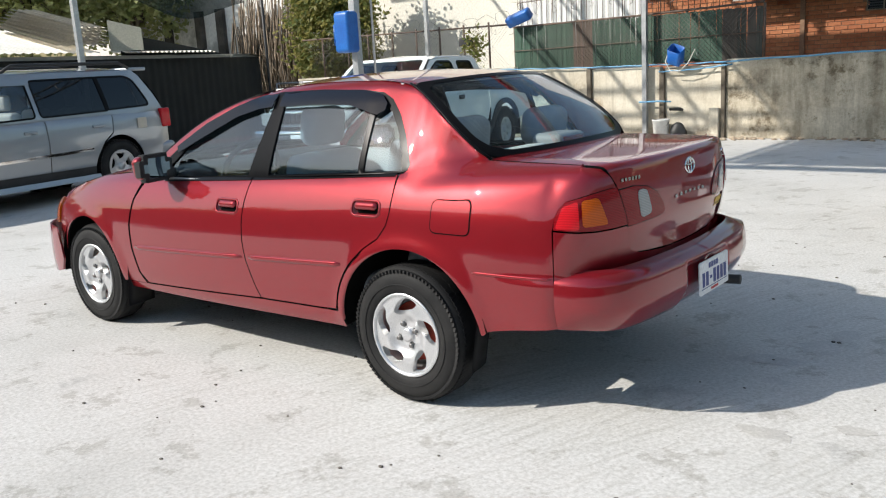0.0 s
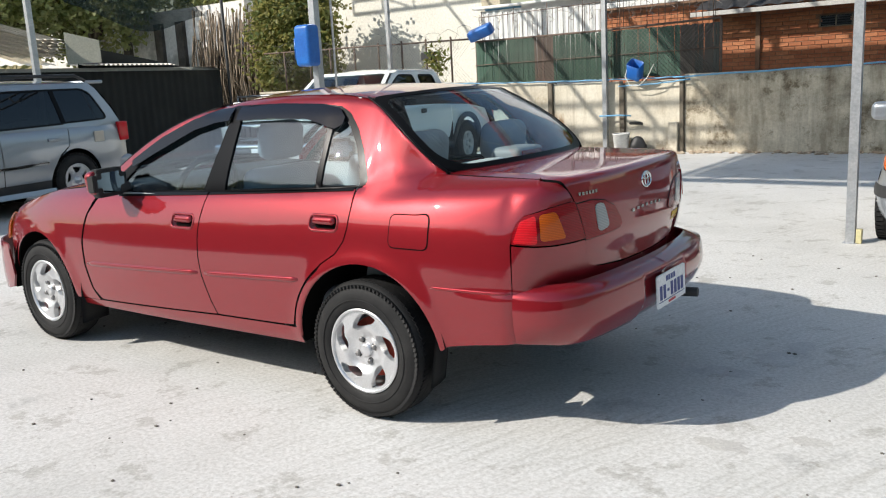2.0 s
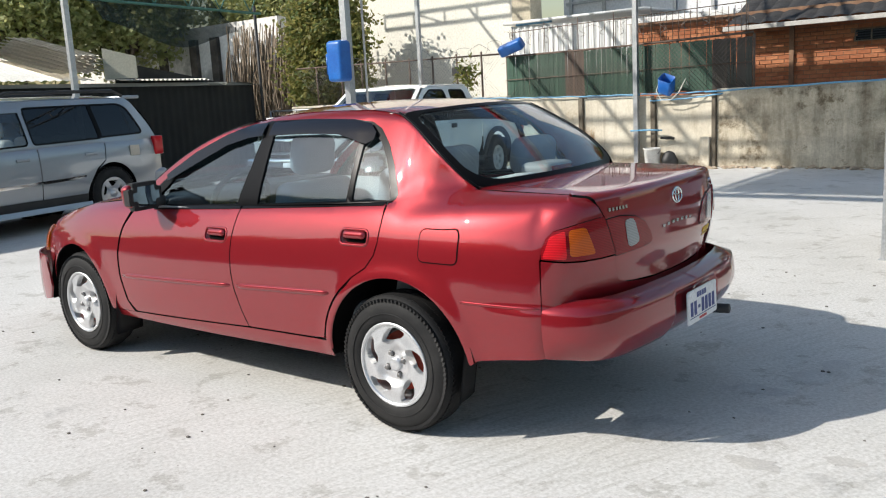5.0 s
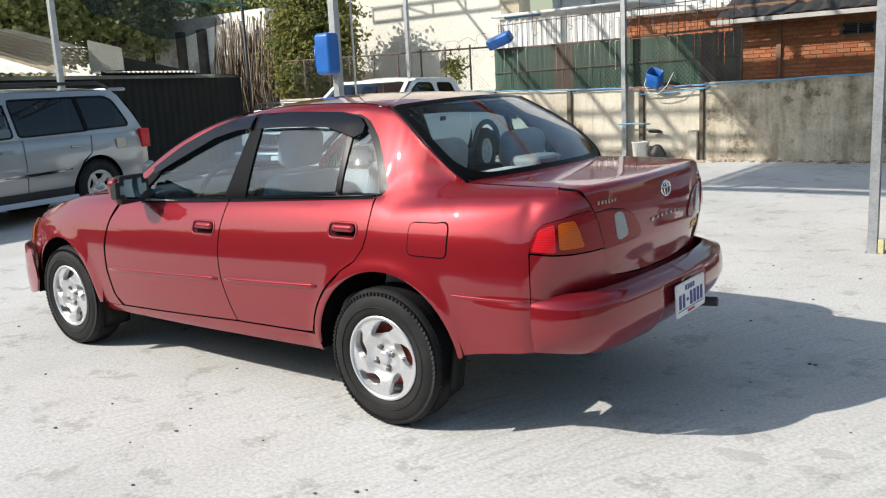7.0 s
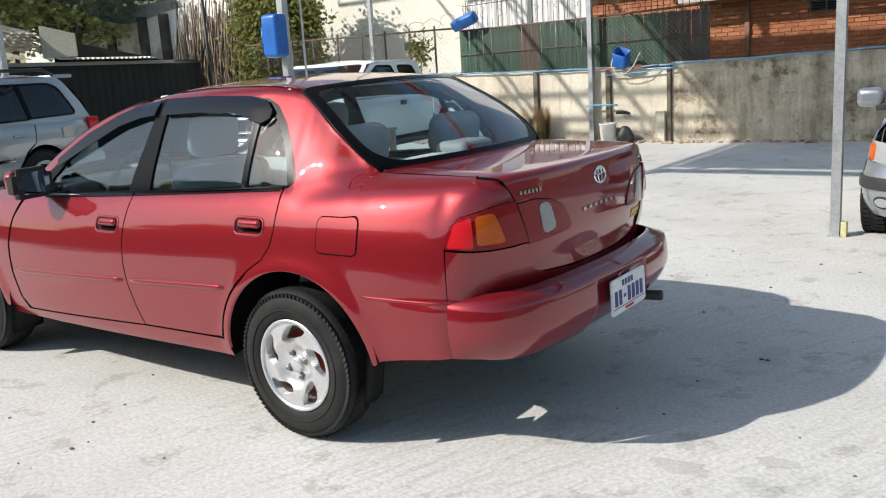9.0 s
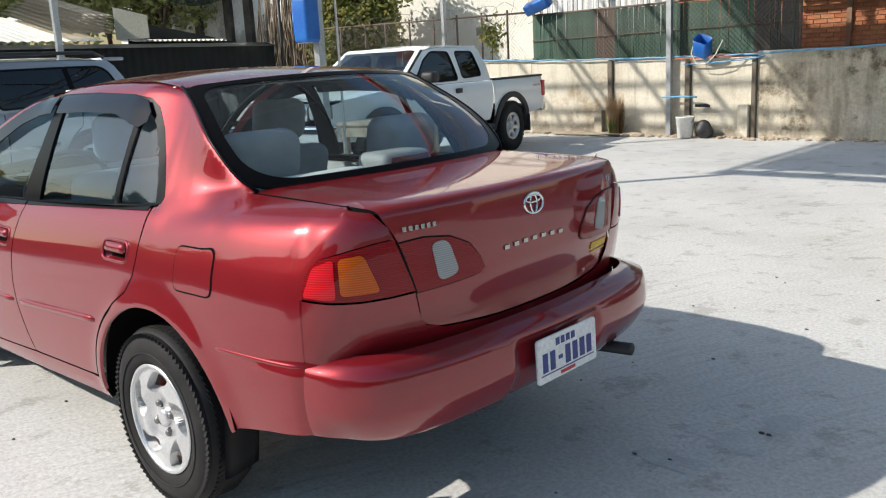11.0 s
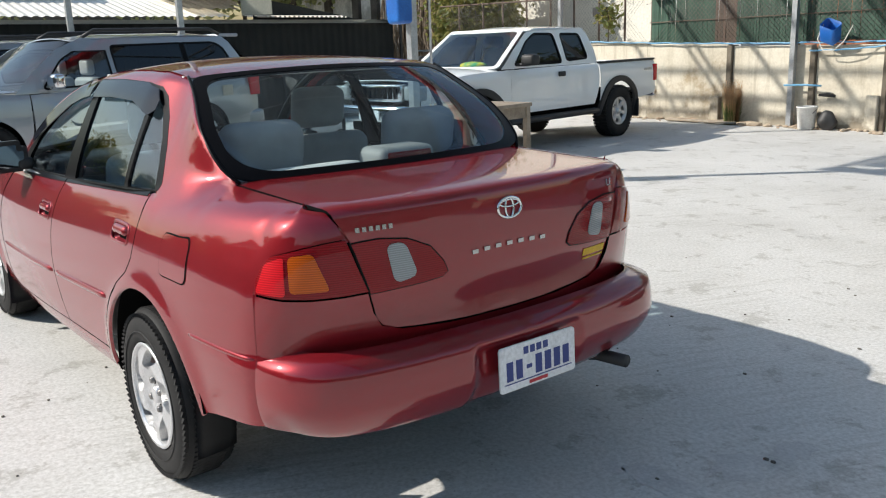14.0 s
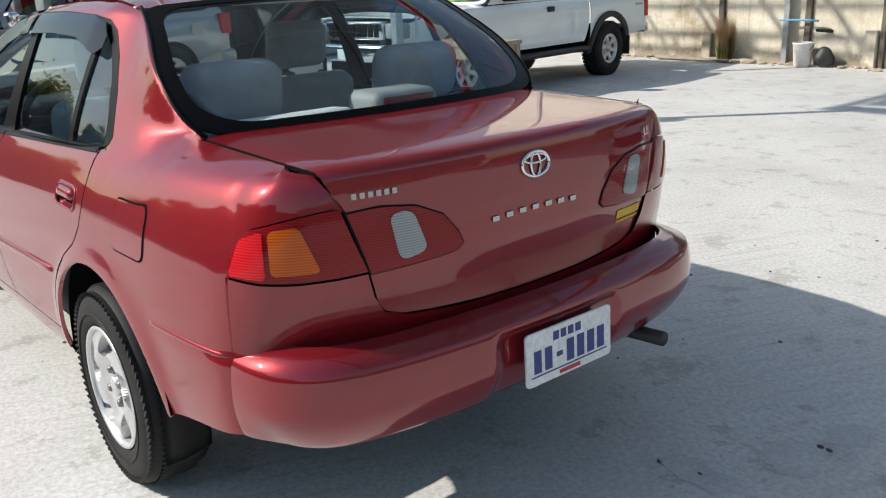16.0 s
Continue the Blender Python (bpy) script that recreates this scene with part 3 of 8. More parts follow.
for i in range(-12, 68):
    for s in (1, -1):
        x0 = -6.95 + i * 0.075
        a, b = Vector((x0, FY - 0.02, 1.25)), Vector((x0 + s * 0.80, FY - 0.02, 2.06))
        if -6.98 < min(a.x, b.x) and max(a.x, b.x) < -2.25:
            tube_bm([a, b], 0.0035, 3, bm)
part("chain_link", bm, M_WIRE, fence, "grey wire mesh")
for x in (-6.97, -5.6, -4.25, -3.55, -2.28):
    part("fence_post", tube_bm([(x, FY + 0.03, 1.1), (x, FY + 0.03, 2.10)], 0.022, 8), M_RUST, fence, "rusty pipe post")
part("top_rail", tube_bm([(-6.97, FY, 2.06), (-4.5, FY, 2.07), (-2.28, FY, 2.12)], 0.018, 8), M_RUST, fence, "rusty pipe rail")
part("mid_rail", tube_bm([(-6.97, FY - 0.03, 1.62), (-2.28, FY - 0.03, 1.66)], 0.008, 6), M_RUST, fence)
open_fence = thing("wire_fence", "rusty pipe fence with open wire mesh on a wall", "fence")
for x in (-12.2, -11.4, -10.78, -10.07, -9.4, -8.78, -8.16, -7.55):
    part("fence_post", tube_bm([(x, FY, 1.3), (x, FY, 2.20)], 0.02, 8), M_RUST, open_fence)
part("top_rail", tube_bm([(-12.9, FY, 2.19), (-6.97, FY, 2.12)], 0.017, 8), M_RUST, open_fence)
bm = bmesh.new()
for i in range(0, 90):
    for s in (1, -1):
        x0 = -12.9 + i * 0.075
        a, b = Vector((x0, FY - 0.02, 1.32)), Vector((x0 + s * 0.82, FY - 0.02, 2.15))
        if -12.95 < min(a.x, b.x) and max(a.x, b.x) < -6.98:
            tube_bm([a, b], 0.0022, 3, bm)
part("chain_link", bm, M_WIRE, open_fence, "thin wire mesh")
M_RAZOR = mottled("dull razor wire", (0.24, 0.22, 0.20), (0.32, 0.30, 0.27), 0.5, 20, 80, 0.1, 0.001, 0.7)
for x0, x1, z, r in ((-12.5, -7.0, 2.16, 0.20), (-7.0, -2.3, 2.40, 0.14)):
    n = int((x1 - x0) / 0.012)
    pts = [(x0 + (x1 - x0) * i / n + 0.04 * math.sin(i * 0.7), FY + r * math.sin(i * 0.2), z + r * math.cos(i * 0.2) * (0.9 + 0.25 * math.sin(i * 0.031))) for i in range(n)]
    tagged(part("razor_wire", tube_bm(pts, 0.0035, 4), M_RAZOR), "coil of dull razor wire on a fence", "wire")
for i, (x, z) in enumerate(((-6.8, 2.6), (-6.1, 2.62), (-5.4, 2.64), (-4.7, 2.66), (-4.0, 2.68), (-3.2, 2.70), (-2.4, 2.72))):
    part("barb_arm", tube_bm([(x, FY, 2.05), (x + 0.02, FY - 0.04, z)], 0.008, 5), M_RUST, fence)
grille_bm = bmesh.new()
for i in range(44):
    x = -6.9 + i * 0.105
    tube_bm([(x, FY + 0.06, 2.06), (x, FY + 0.06, 2.56)], 0.0055, 4, grille_bm)
tube_bm([(-6.9, FY + 0.06, 2.5), (-2.4, FY + 0.06, 2.6)], 0.008, 5, grille_bm)
tagged(part("bar_screen", grille_bm, M_RUST, fence, "thin upright bars"), kind="stuff")

# hoses and cans
M_BLUE = mottled("blue plastic", (0.012, 0.11, 0.42), (0.02, 0.15, 0.50), 0.38, 5, 70, 0.05, 0.002)
M_HOSE = mottled("pale blue hose", (0.10, 0.30, 0.50), (0.18, 0.40, 0.60), 0.5, 8, 60)
M_ROPE = mottled("white cord", (0.7, 0.68, 0.62), (0.6, 0.58, 0.52), 0.8, 9, 60)
def sag(a, b, n, dip, wob=0.0):
    a, b = Vector(a), Vector(b)
    return [a.lerp(b, i / n) - Vector((0, 0, dip * 4 * (i / n) * (1 - i / n) + wob * math.sin(i * 1.7))) for i in range(n + 1)]
tagged(part("blue_hose", tube_bm(sag((-8.4, 10.40, 1.34), (-3.0, 10.38, 1.23), 40, 0.03, 0.006), 0.012, 8), M_HOSE), "pale blue hose along the wall top", "hose")
tagged(part("blue_hose", tube_bm(sag((-3.0, 10.38, 1.23), (6.0, 10.38, 1.42), 30, 0.0, 0.006), 0.014, 8), M_HOSE), "pale blue hose along the wall top", "hose")
tagged(part("blue_hose", tube_bm(sag((-3.95, 10.36, 1.12), (-2.7, 10.36, 1.19), 16, 0.02, 0.004), 0.012, 8), M_HOSE), "pale blue hose along the wall top", "hose")


def jerrycan(at, w, d, h, open_top=False):
    """A rounded plastic can with a neck; or one cut open."""
    ob = thing("jerrycan", "cut-open blue plastic can hung by a cord" if open_top else "blue plastic jerrycan hung upside down on a post", "can", at=at)
    bm = box_bm((-w / 2, -d / 2, 0, w / 2, d / 2, h))
    if open_top:
        bmesh.ops.delete(bm, geom=[f for f in bm.faces if f.normal.z > 0.5], context="FACES")
        bmesh.ops.bevel(bm, geom=[e for e in bm.edges if not e.is_boundary], offset=min(w, d) * 0.22, segments=4, affect="EDGES", profile=0.5)
        bmesh.ops.solidify(bm, geom=bm.faces[:], thickness=0.004)
    else:
        bmesh.ops.bevel(bm, geom=bm.edges[:], offset=min(w, d) * 0.24, segments=5, affect="EDGES", profile=0.5)
        # moulded ribs
        for z in (0.25, 0.75):
            bmesh.ops.bisect_plane(bm, geom=bm.verts[:] + bm.edges[:] + bm.faces[:], plane_co=(0, 0, h * z), plane_no=(0, 0, 1))
    part("body", bm, M_BLUE, ob)
    return ob


can = jerrycan(Matrix.Translation((-4.265, 3.33, 1.60)), 0.225, 0.18, 0.43)
part("handle", tube_bm([(-0.10, 0, 0.39), (-0.15, 0, 0.36), (-0.155, 0, 0.27), (-0.125, 0, 0.24)], 0.011, 8), M_ROPE, can, "white cord handle")
part("rib", tube_bm([(-0.118, -0.06, 0.30), (-0.118, -0.06, 0.08)], 0.012, 8), M_BLUE, can)
can = jerrycan(Matrix.Translation((-3.66, 10.375, 1.25)) @ Matrix.Rotation(radians(20), 4, "Y") @ Matrix.Rotation(radians(35), 4, "X"), 0.24, 0.2, 0.30, True)
part("cord", tube_bm([(-0.12, 0, 0.25), (-0.13, -0.1, 0.05), (0, -0.16, -0.06), (0.16, -0.14, 0.0), (0.28, -0.1, 0.18), (0.34, 0, 0.42), (0.38, 0, 0.30)], 0.008, 6), M_ROPE, can, "white cord")
can = jerrycan(Matrix.Translation((-6.72, 10.30, 2.17)) @ Matrix.Rotation(radians(-16), 4, "Y") @ Matrix.Rotation(radians(-60), 4, "X"), 0.52, 0.2, 0.16, True)
# water tap pipe on the wall
tagged(part("water_pipe", tube_bm([(-4.30, 10.33, 0.62), (-3.95, 10.33, 0.63), (-3.72, 10.33, 0.62)], 0.014, 8), M_HOSE), "short pale blue water pipe by a post", "pipe")
tagged(part("drain_pipe", tube_bm([(-3.60, 10.46, 0.49), (-3.60, 10.40, 0.49), (-3.75, 10.36, 0.49), (-3.52, 10.36, 0.48)], 0.022, 8), M_PLASTIC), "short black drain pipe in the wall", "pipe")

# bucket, black sack, dry grass
M_BUCKET = mottled("white plastic bucket", (0.74, 0.73, 0.70), (0.66, 0.64, 0.6), 0.5, 5, 60)
bk = thing("bucket", "white plastic bucket on the ground by a wall", "bucket", at=Matrix.Translation((-3.84, 10.20, 0)))
part("body", lathe_bm([(0.0, 0.0), (0.105, 0.0), (0.115, 0.02), (0.14, 0.31), (0.148, 0.315), (0.15, 0.335), (0.138, 0.335), (0.128, 0.30), (0.10, 0.02), (0.0, 0.015)], 32), M_BUCKET, bk)
part("bail", tube_bm([(0.148 * math.cos(a), -0.10 * math.sin(a), 0.30 - 0.10 * math.sin(a)) for a in [k * math.pi / 12 for k in range(13)]], 0.004, 6), M_WIRE, bk, "thin wire handle")
bm = bmesh.new()
bmesh.ops.create_icosphere(bm, subdivisions=3, radius=0.17, matrix=Matrix.Translation((-3.56, 10.26, 0.13)) @ Matrix.Diagonal((0.8, 0.6, 0.85, 1)))
for v in bm.verts:
    v.co += v.normal * 0.03 * noise.noise(v.co * 9)
tagged(part("rubbish_sack", bm, M_PLASTIC), "crumpled black sack at the wall foot", "sack")
M_STRAW = mottled("dry grass", (0.55, 0.38, 0.22), (0.42, 0.28, 0.16), 0.9, 8, 40)
M_BLADE = mottled("green grass blades", (0.10, 0.14, 0.04), (0.2, 0.22, 0.07), 0.8, 8, 40)
gr = thing("grass_clump", "tall clump of dry grass growing against a wall pier", "plant", at=Matrix.Translation((-5.12, 10.25, 0)))
for name, mt, n, hh in (("dry_tuft", M_STRAW, 460, 0.70), ("green_tuft", M_BLADE, 220, 0.45)):
    vs, fs = [], []
    for k in range(n):
        a, r = rnd.random() * 6.28, 0.12 * math.sqrt(rnd.random())
        b = Vector((r * math.cos(a), r * math.sin(a) * 0.7, 0))
        out = Vector((math.cos(a), math.sin(a), 0)) * rnd.uniform(0.02, 0.09)
        h = hh * rnd.uniform(0.5, 1.05)
        w = Vector((-math.sin(a + 1), math.cos(a + 1), 0)) * 0.006
        i = len(vs)
        tip = b + out + Vector((0, 0, h))
        mid = b + out * 0.35 + Vector((0, 0, h * 0.6))
        vs += [b - w, b + w, mid + w, mid - w, tip]
        fs += [(i, i + 1, i + 2, i + 3), (i + 3, i + 2, i + 4)]
    me = bpy.data.meshes.new(name)
    me.from_pydata(vs, [], fs)
    part_of(name, me, mt, gr)

# ---- beyond the wall ----
M_WHITEWASH = mottled("cream wall paint", (0.78, 0.75, 0.66), (0.72, 0.69, 0.60), 0.85, 0.8, 20, 0.15, 0.006)
M_BEIGE = mottled("beige wall paint", (0.50, 0.44, 0.33), (0.45, 0.40, 0.30), 0.85, 1, 25, 0.15, 0.006)
slab("house_wall_cream", M_WHITEWASH, (-14.3, 14.0, 0, -9.0, 14.4, 7.0))
M_PALE_HOUSE = mottled("white house paint", (0.74, 0.75, 0.76), (0.68, 0.69, 0.70), 0.7, 0.9, 18, 0.1, 0.004)
slab("house_wall_white", M_PALE_HOUSE, (-9.4, 17.0, 0, -4.6, 17.3, 8.5))
house_white = bpy.data.objects["house_wall_white"]
for k in range(5):
    part("window_frame", box_bm((-9.2 + 0.95 * k, 16.93, 2.9, -9.12 + 0.95 * k, 17.0, 4.6)), M_STEEL, house_white, "grey steel mullion", smooth=False)
for z in (2.9, 3.55, 4.6):
    part("window_frame", box_bm((-9.3, 16.94, z, -4.7, 16.99, z + 0.07)), M_STEEL, house_white, "grey steel rail", smooth=False)
slab("house_wall_beige", M_BEIGE, (-9.0, 13.9, 0, -8.5, 14.4, 7.0))


def corrugated(x0, x1, fn, n, amp=0.018, waves=None):
    """A wavy sheet: fn(u, v) gives the flat point and its normal."""
    waves = waves or n // 8
    def f(u, v):
        p, nn = fn(u, v)
        return p + nn * amp * math.sin(u * waves * 2 * math.pi)
    return grid_bm(f, [k / n for k in range(n + 1)], [0, 0.33, 0.66, 1.0])


M_SHEET_WHITE = mottled("white profiled sheet", (0.78, 0.78, 0.76), (0.70, 0.70, 0.68), 0.5, 1.5, 40)
sheet = thing("sheet_screen", "white profiled metal screen behind a fence", "screen")
for k in range(6):
    x0 = -8.45 + k * 0.5
    bm = corrugated(0, 1, lambda u, v: (Vector((x0 + u * 0.49, 13.0, 1.6 + v * (1.22 - 0.02 * k))), Vector((0, -1, 0))), 40, 0.015, 3)
    part("sheet", bm, M_SHEET_WHITE, sheet)
part("blue_edge", box_bm((-8.3, 12.96, 2.82, -7.4, 13.02, 2.86)), M_HOSE, sheet, "blue strip")
part("sheet_roof", box_bm((-8.6, 12.9, 2.86, -5.2, 15.5, 2.92)), M_SHEET_WHITE, sheet)

# brick house
M_BRICK = random_tint("orange-red brick", (0.34, 0.115, 0.05), (0.46, 0.185, 0.085), 0.9)
M_MORTAR = mottled("brown mortar", (0.20, 0.11, 0.07), (0.26, 0.16, 0.10), 0.95, 6, 50)
HY = 13.0
slab("house_wall_brick", M_MORTAR, (-5.5, HY + 0.012, 0, 9.0, HY + 0.3, 2.62))
house_wall = bpy.data.objects["house_wall_brick"]
brick_me = bpy.data.meshes.new("brick")
b0 = box_bm((-0.105, 0, -0.031, 0.105, 0.02, 0.031))
bmesh.ops.bevel(b0, geom=[e for e in b0.edges if abs((e.verts[0].co - e.verts[1].co).y) < 0.001 and e.verts[0].co.y < 0.001], offset=0.004, segments=1, affect="EDGES")
b0.to_mesh(brick_me), b0.free()
brick_me.materials.append(M_BRICK)
rest_v, rest_f, made = [], [], 0
for row in range(20):
    z = 1.16 + row * 0.074
    for col in range(64):
        x = -5.42 + col * 0.222 + (0.111 if row % 2 else 0)
        if x > 8.8 or z > 2.55 or (-1.36 < x < -0.82 and 1.93 < z < 2.14):
            continue
        y = HY + rnd.uniform(-0.005, 0.004)
        if x < -0.2 and z > 1.45 and made < 300:
            ob = new("brick", brick_me)
            ob.parent, ob.location = house_wall, (x, y, z)
            made += 1
        else:
            i = len(rest_v)
            for v in brick_me.vertices:
                rest_v.append((v.co.x + x, v.co.y + y, v.co.z + z))
            rest_f += [tuple(i + j for j in p.vertices) for p in brick_me.polygons]
me = bpy.data.meshes.new("far_bricks")
me.from_pydata(rest_v, [], rest_f)
tagged(part_of("far_bricks", me, mottled("orange-red bricks", (0.36, 0.12, 0.055), (0.45, 0.18, 0.085), 0.9, 6, 40), house_wall, smooth=False), kind="stuff")
part("pillar_strip", box_bm((-2.44, HY - 0.05, 1.1, -2.36, HY + 0.02, 2.4)), M_MORTAR, house_wall, "narrow brick pilaster", smooth=False)
win = tagged(part("window_1", box_bm((-1.36, HY - 0.02, 1.94, -0.82, HY + 0.05, 1.955), (-1.36, HY - 0.02, 2.125, -0.82, HY + 0.05, 2.14), *[(x, HY - 0.02, 1.955, x + 0.02, HY + 0.05, 2.125) for x in (-1.36, -1.10, -0.84)]), M_PIER, smooth=False), "small dark louvred window high in a brick wall", "window", kind="structure")
for x in (-1.34, -1.08):
    pane_ob = part("pane", box_bm((x, HY + 0.005, 1.955, x + 0.24, HY + 0.012, 2.125)), M_GLASS_DARK, win, smooth=False)
    for k in range(4):
        part("louvre", box_bm((x, HY - 0.012, 1.965 + 0.042 * k, x + 0.24, HY + 0.002, 1.985 + 0.042 * k)), M_MIRROR, win, smooth=False)
vent = thing("air_brick", "pair of pale brick vents in a brick wall", "vent")
for x in (-1.70, -1.52):
    part("vent_block", box_bm((x, HY - 0.01, 1.93, x + 0.14, HY + 0.02, 2.02), bevel=0.004), M_BRICK, vent, smooth=False)
# dark tiled roof with its eave, and a second, lighter edge
M_TILE = mottled("dark roof tile", (0.018, 0.017, 0.017), (0.035, 0.032, 0.03), 0.8, 5, 30, 0.4, 0.02)
roof_ob = tagged(part("tiled_roof", grid_bm(lambda u, v: Vector((-3.45 + u * 12, HY - 0.45 + v * 3.2, 2.36 - 0.08 * u * 0 + v * 1.4 + 0.03 * abs(math.sin(u * 40 * math.pi)) - 0.02 * ((v * 10) % 1))), [k / 240 for k in range(241)], [k / 30 for k in range(31)]), M_TILE, smooth=False), "dark clay tile roof of a brick house", "roof", kind="structure")
part("eave_board", box_bm((-3.5, HY - 0.48, 2.27, 8.6, HY - 0.42, 2.35), bevel=0.006), mottled("pale eave board", (0.45, 0.43, 0.40), (0.5, 0.48, 0.45), 0.7), roof_ob, "pale eave board", smooth=False)
part("barge_board", box_bm((-5.6, HY - 0.2, 2.60, -3.4, HY - 0.12, 2.70), bevel=0.006), M_SHEET_WHITE, roof_ob, "white edge board", smooth=False)

# old peeling wall and the dead creepers
M_PEEL = mottled("peeling grey and white plaster", (0.42, 0.40, 0.36), (0.78, 0.75, 0.70), 0.9, 1.0, 12, 0.5, 0.02, lo=0.38, hi=0.5)
M_SOOT = mottled("blackened plaster", (0.06, 0.05, 0.04), (0.14, 0.12, 0.10), 0.95, 2, 20)
slab("old_wall", M_PEEL, (-26, 12.5, 0, -15.6, 12.8, 3.75))
for x in (-20.9, -19.3, -18.3):
    slab("old_wall_pier", M_SOOT, (x - 0.16, 12.38, 0, x + 0.16, 12.5, 3.4))
M_VINE = mottled("dead brown creeper", (0.15, 0.115, 0.08), (0.27, 0.21, 0.15), 0.95, 6, 30)
bm = bmesh.new()
for k in range(230):
    x = rnd.uniform(-17.2, -14.2)
    z0, z1 = rnd.uniform(2.2, 3.6), rnd.uniform(0.2, 1.4)
    y = rnd.uniform(11.9, 12.4)
    tube_bm([(x, y, z0), (x + rnd.uniform(-0.2, 0.2), y - 0.1, (z0 + z1) / 2), (x + rnd.uniform(-0.4, 0.4), y - 0.05, z1)], rnd.uniform(0.008, 0.026), 4, bm)
tagged(part("creeper", bm, M_VINE), "dead brown creeper hanging over an old wall", "creeper", kind="stuff")
slab("creeper_wall", mottled("brown weathered wall", (0.22, 0.17, 0.12), (0.34, 0.27, 0.2), 0.95, 2, 20), (-17.4, 12.55, 0, -14.0, 12.85, 3.0))
gate = thing("pipe_gate", "low grey pipe gate between shed and wall", "gate")
for z in (0.35, 0.8, 1.25):
    part("rail", tube_bm([(-12.8, 9.6, z), (-11.0, 10.3, z)], 0.02, 8), M_STEEL, gate)
for t in (0, 0.33, 0.66, 1):
    part("upright", tube_bm([(-12.8 + 1.8 * t, 9.6 + 0.7 * t, 0), (-12.8 + 1.8 * t, 9.6 + 0.7 * t, 1.27)], 0.02, 8), M_STEEL, gate)
white_rail = thing("balcony_rail", "white balcony railing high behind a tree", "railing")
part("slab", box_bm((-19.6, 14.5, 0.0, -14.5, 15.2, 3.0)), M_BEIGE, white_rail, "beige house wall below it", smooth=False)
for z in (3.55, 3.95):
    part("rail", box_bm((-19.5, 14.6, z, -14.6, 14.66, z + 0.07)), M_SHEET_WHITE, white_rail, smooth=False)
for k in range(10):
    x = -19.4 + k * 0.52
    part("baluster", box_bm((x, 14.6, 3.0, x + 0.06, 14.66, 3.95)), M_SHEET_WHITE, white_rail, smooth=False)

# ---- shed ----
M_SHED = mottled("black-green sheet", (0.005, 0.007, 0.007), (0.009, 0.012, 0.011), 0.85, 3, 30)
M_ROOF_CREAM = mottled("cream corrugated sheet", (0.76, 0.72, 0.62), (0.84, 0.81, 0.74), 0.6, 1.3, 25)
M_ROOF_GREY = mottled("weathered grey sheet", (0.52, 0.51, 0.46), (0.64, 0.62, 0.56), 0.7, 1.5, 25)
M_TARP = mottled("black tarpaulin", (0.010, 0.012, 0.012), (0.02, 0.022, 0.02), 0.7, 2, 30, 0.4, 0.02)
SX = -12.9
shed = thing("shed", "low shed with black sheet walls and cream corrugated roof", "shed")
bm = corrugated(0, 1, lambda u, v: (Vector((SX, 0.4 + u * 8.85, v * (1.96 - 0.09 * u))), Vector((1, 0, 0))), 360, 0.008, 52)
part("front_wall", bm, M_SHED, shed, "black profiled sheet wall")
part("end_wall", box_bm((SX - 5, 9.2, 0, SX - 0.02, 9.25, 1.85)), M_SHED, shed, smooth=False)
bm = grid_bm(lambda u, v: Vector((SX + 0.12 - v * 0.5, 0.4 + u * 8.9, 1.95 - 0.09 * u + v * 0.09)), [k / 20 for k in range(21)], [0, 1])
bmesh.ops.solidify(bm, geom=bm.faces[:], thickness=0.02)
part("eave_flashing", bm, M_ROOF_GREY, shed, "grey eave sheet")
bm = corrugated(0, 1, lambda u, v: (Vector((SX - 0.2 - v * 3.0, 0.4 + u * 5.2, 2.085 - 0.045 * u + v * 0.62)), Vector((0, 0, 1))), 252, 0.011, 31)
part("roof_sheet", bm, M_ROOF_CREAM, shed, "cream corrugated roof")
bm = corrugated(0, 1, lambda u, v: (Vector((SX - 0.15 - v * 0.9, 6.3 + u * 1.9, 2.03 - 0.02 * u + v * 0.05)), Vector((0, 0, 1))), 120, 0.02, 18)
part("roof_sheet", bm, M_ROOF_CREAM, shed, "cream corrugated strip")
for k in range(7):
    y0 = 4.85 + 0.09 * k
    b = grid_bm(lambda u, v: Vector((SX - 0.35 - 0.02 * k - v * 2.6, y0 + u * (1.0 - 0.07 * k + 0.05 * (k % 2)), 2.19 + k * 0.055 + v * 0.55 + 0.015 * math.sin(u * 25))), [i / 30 for i in range(31)], [0, 1])
    bmesh.ops.solidify(b, geom=b.faces[:], thickness=0.012)
    part("stacked_sheet", b, M_ROOF_CREAM, shed, "cream sheets stacked with ragged ends")
b = box_bm((0, -0.015, 0, 0.64, 0.015, 0.60), bevel=0.004)
for v in b.verts:
    v.co.z *= 1 - 0.3 * v.co.x / 0.64 if v.co.z > 0.3 else 1
bmesh.ops.transform(b, matrix=Matrix.Translation((SX - 0.42, 5.95, 2.06)) @ Matrix.Rotation(radians(40), 4, "Z"), verts=b.verts[:])
part("gable_board", b, mottled("grey-green board", (0.42, 0.42, 0.34), (0.48, 0.47, 0.39), 0.8), shed, "grey-green gable board", smooth=False)
b = grid_bm(lambda u, v: Vector((SX - 0.62, 6.28 + u * 3.0, 1.95 - 0.12 * u + v * (0.48 * (1 - u) ** 0.8))), [k / 12 for k in range(13)], [0, 0.5, 1])
part("tarpaulin", b, M_TARP, shed, "black tarpaulin")
b = corrugated(0, 1, lambda u, v: (Vector((SX - 2.0 - v * 4.0, 0.4 + u * 3.0 - 0.3 * v, 2.75 + v * 1.5)), Vector((0, 0, 1))), 180, 0.03, 17)
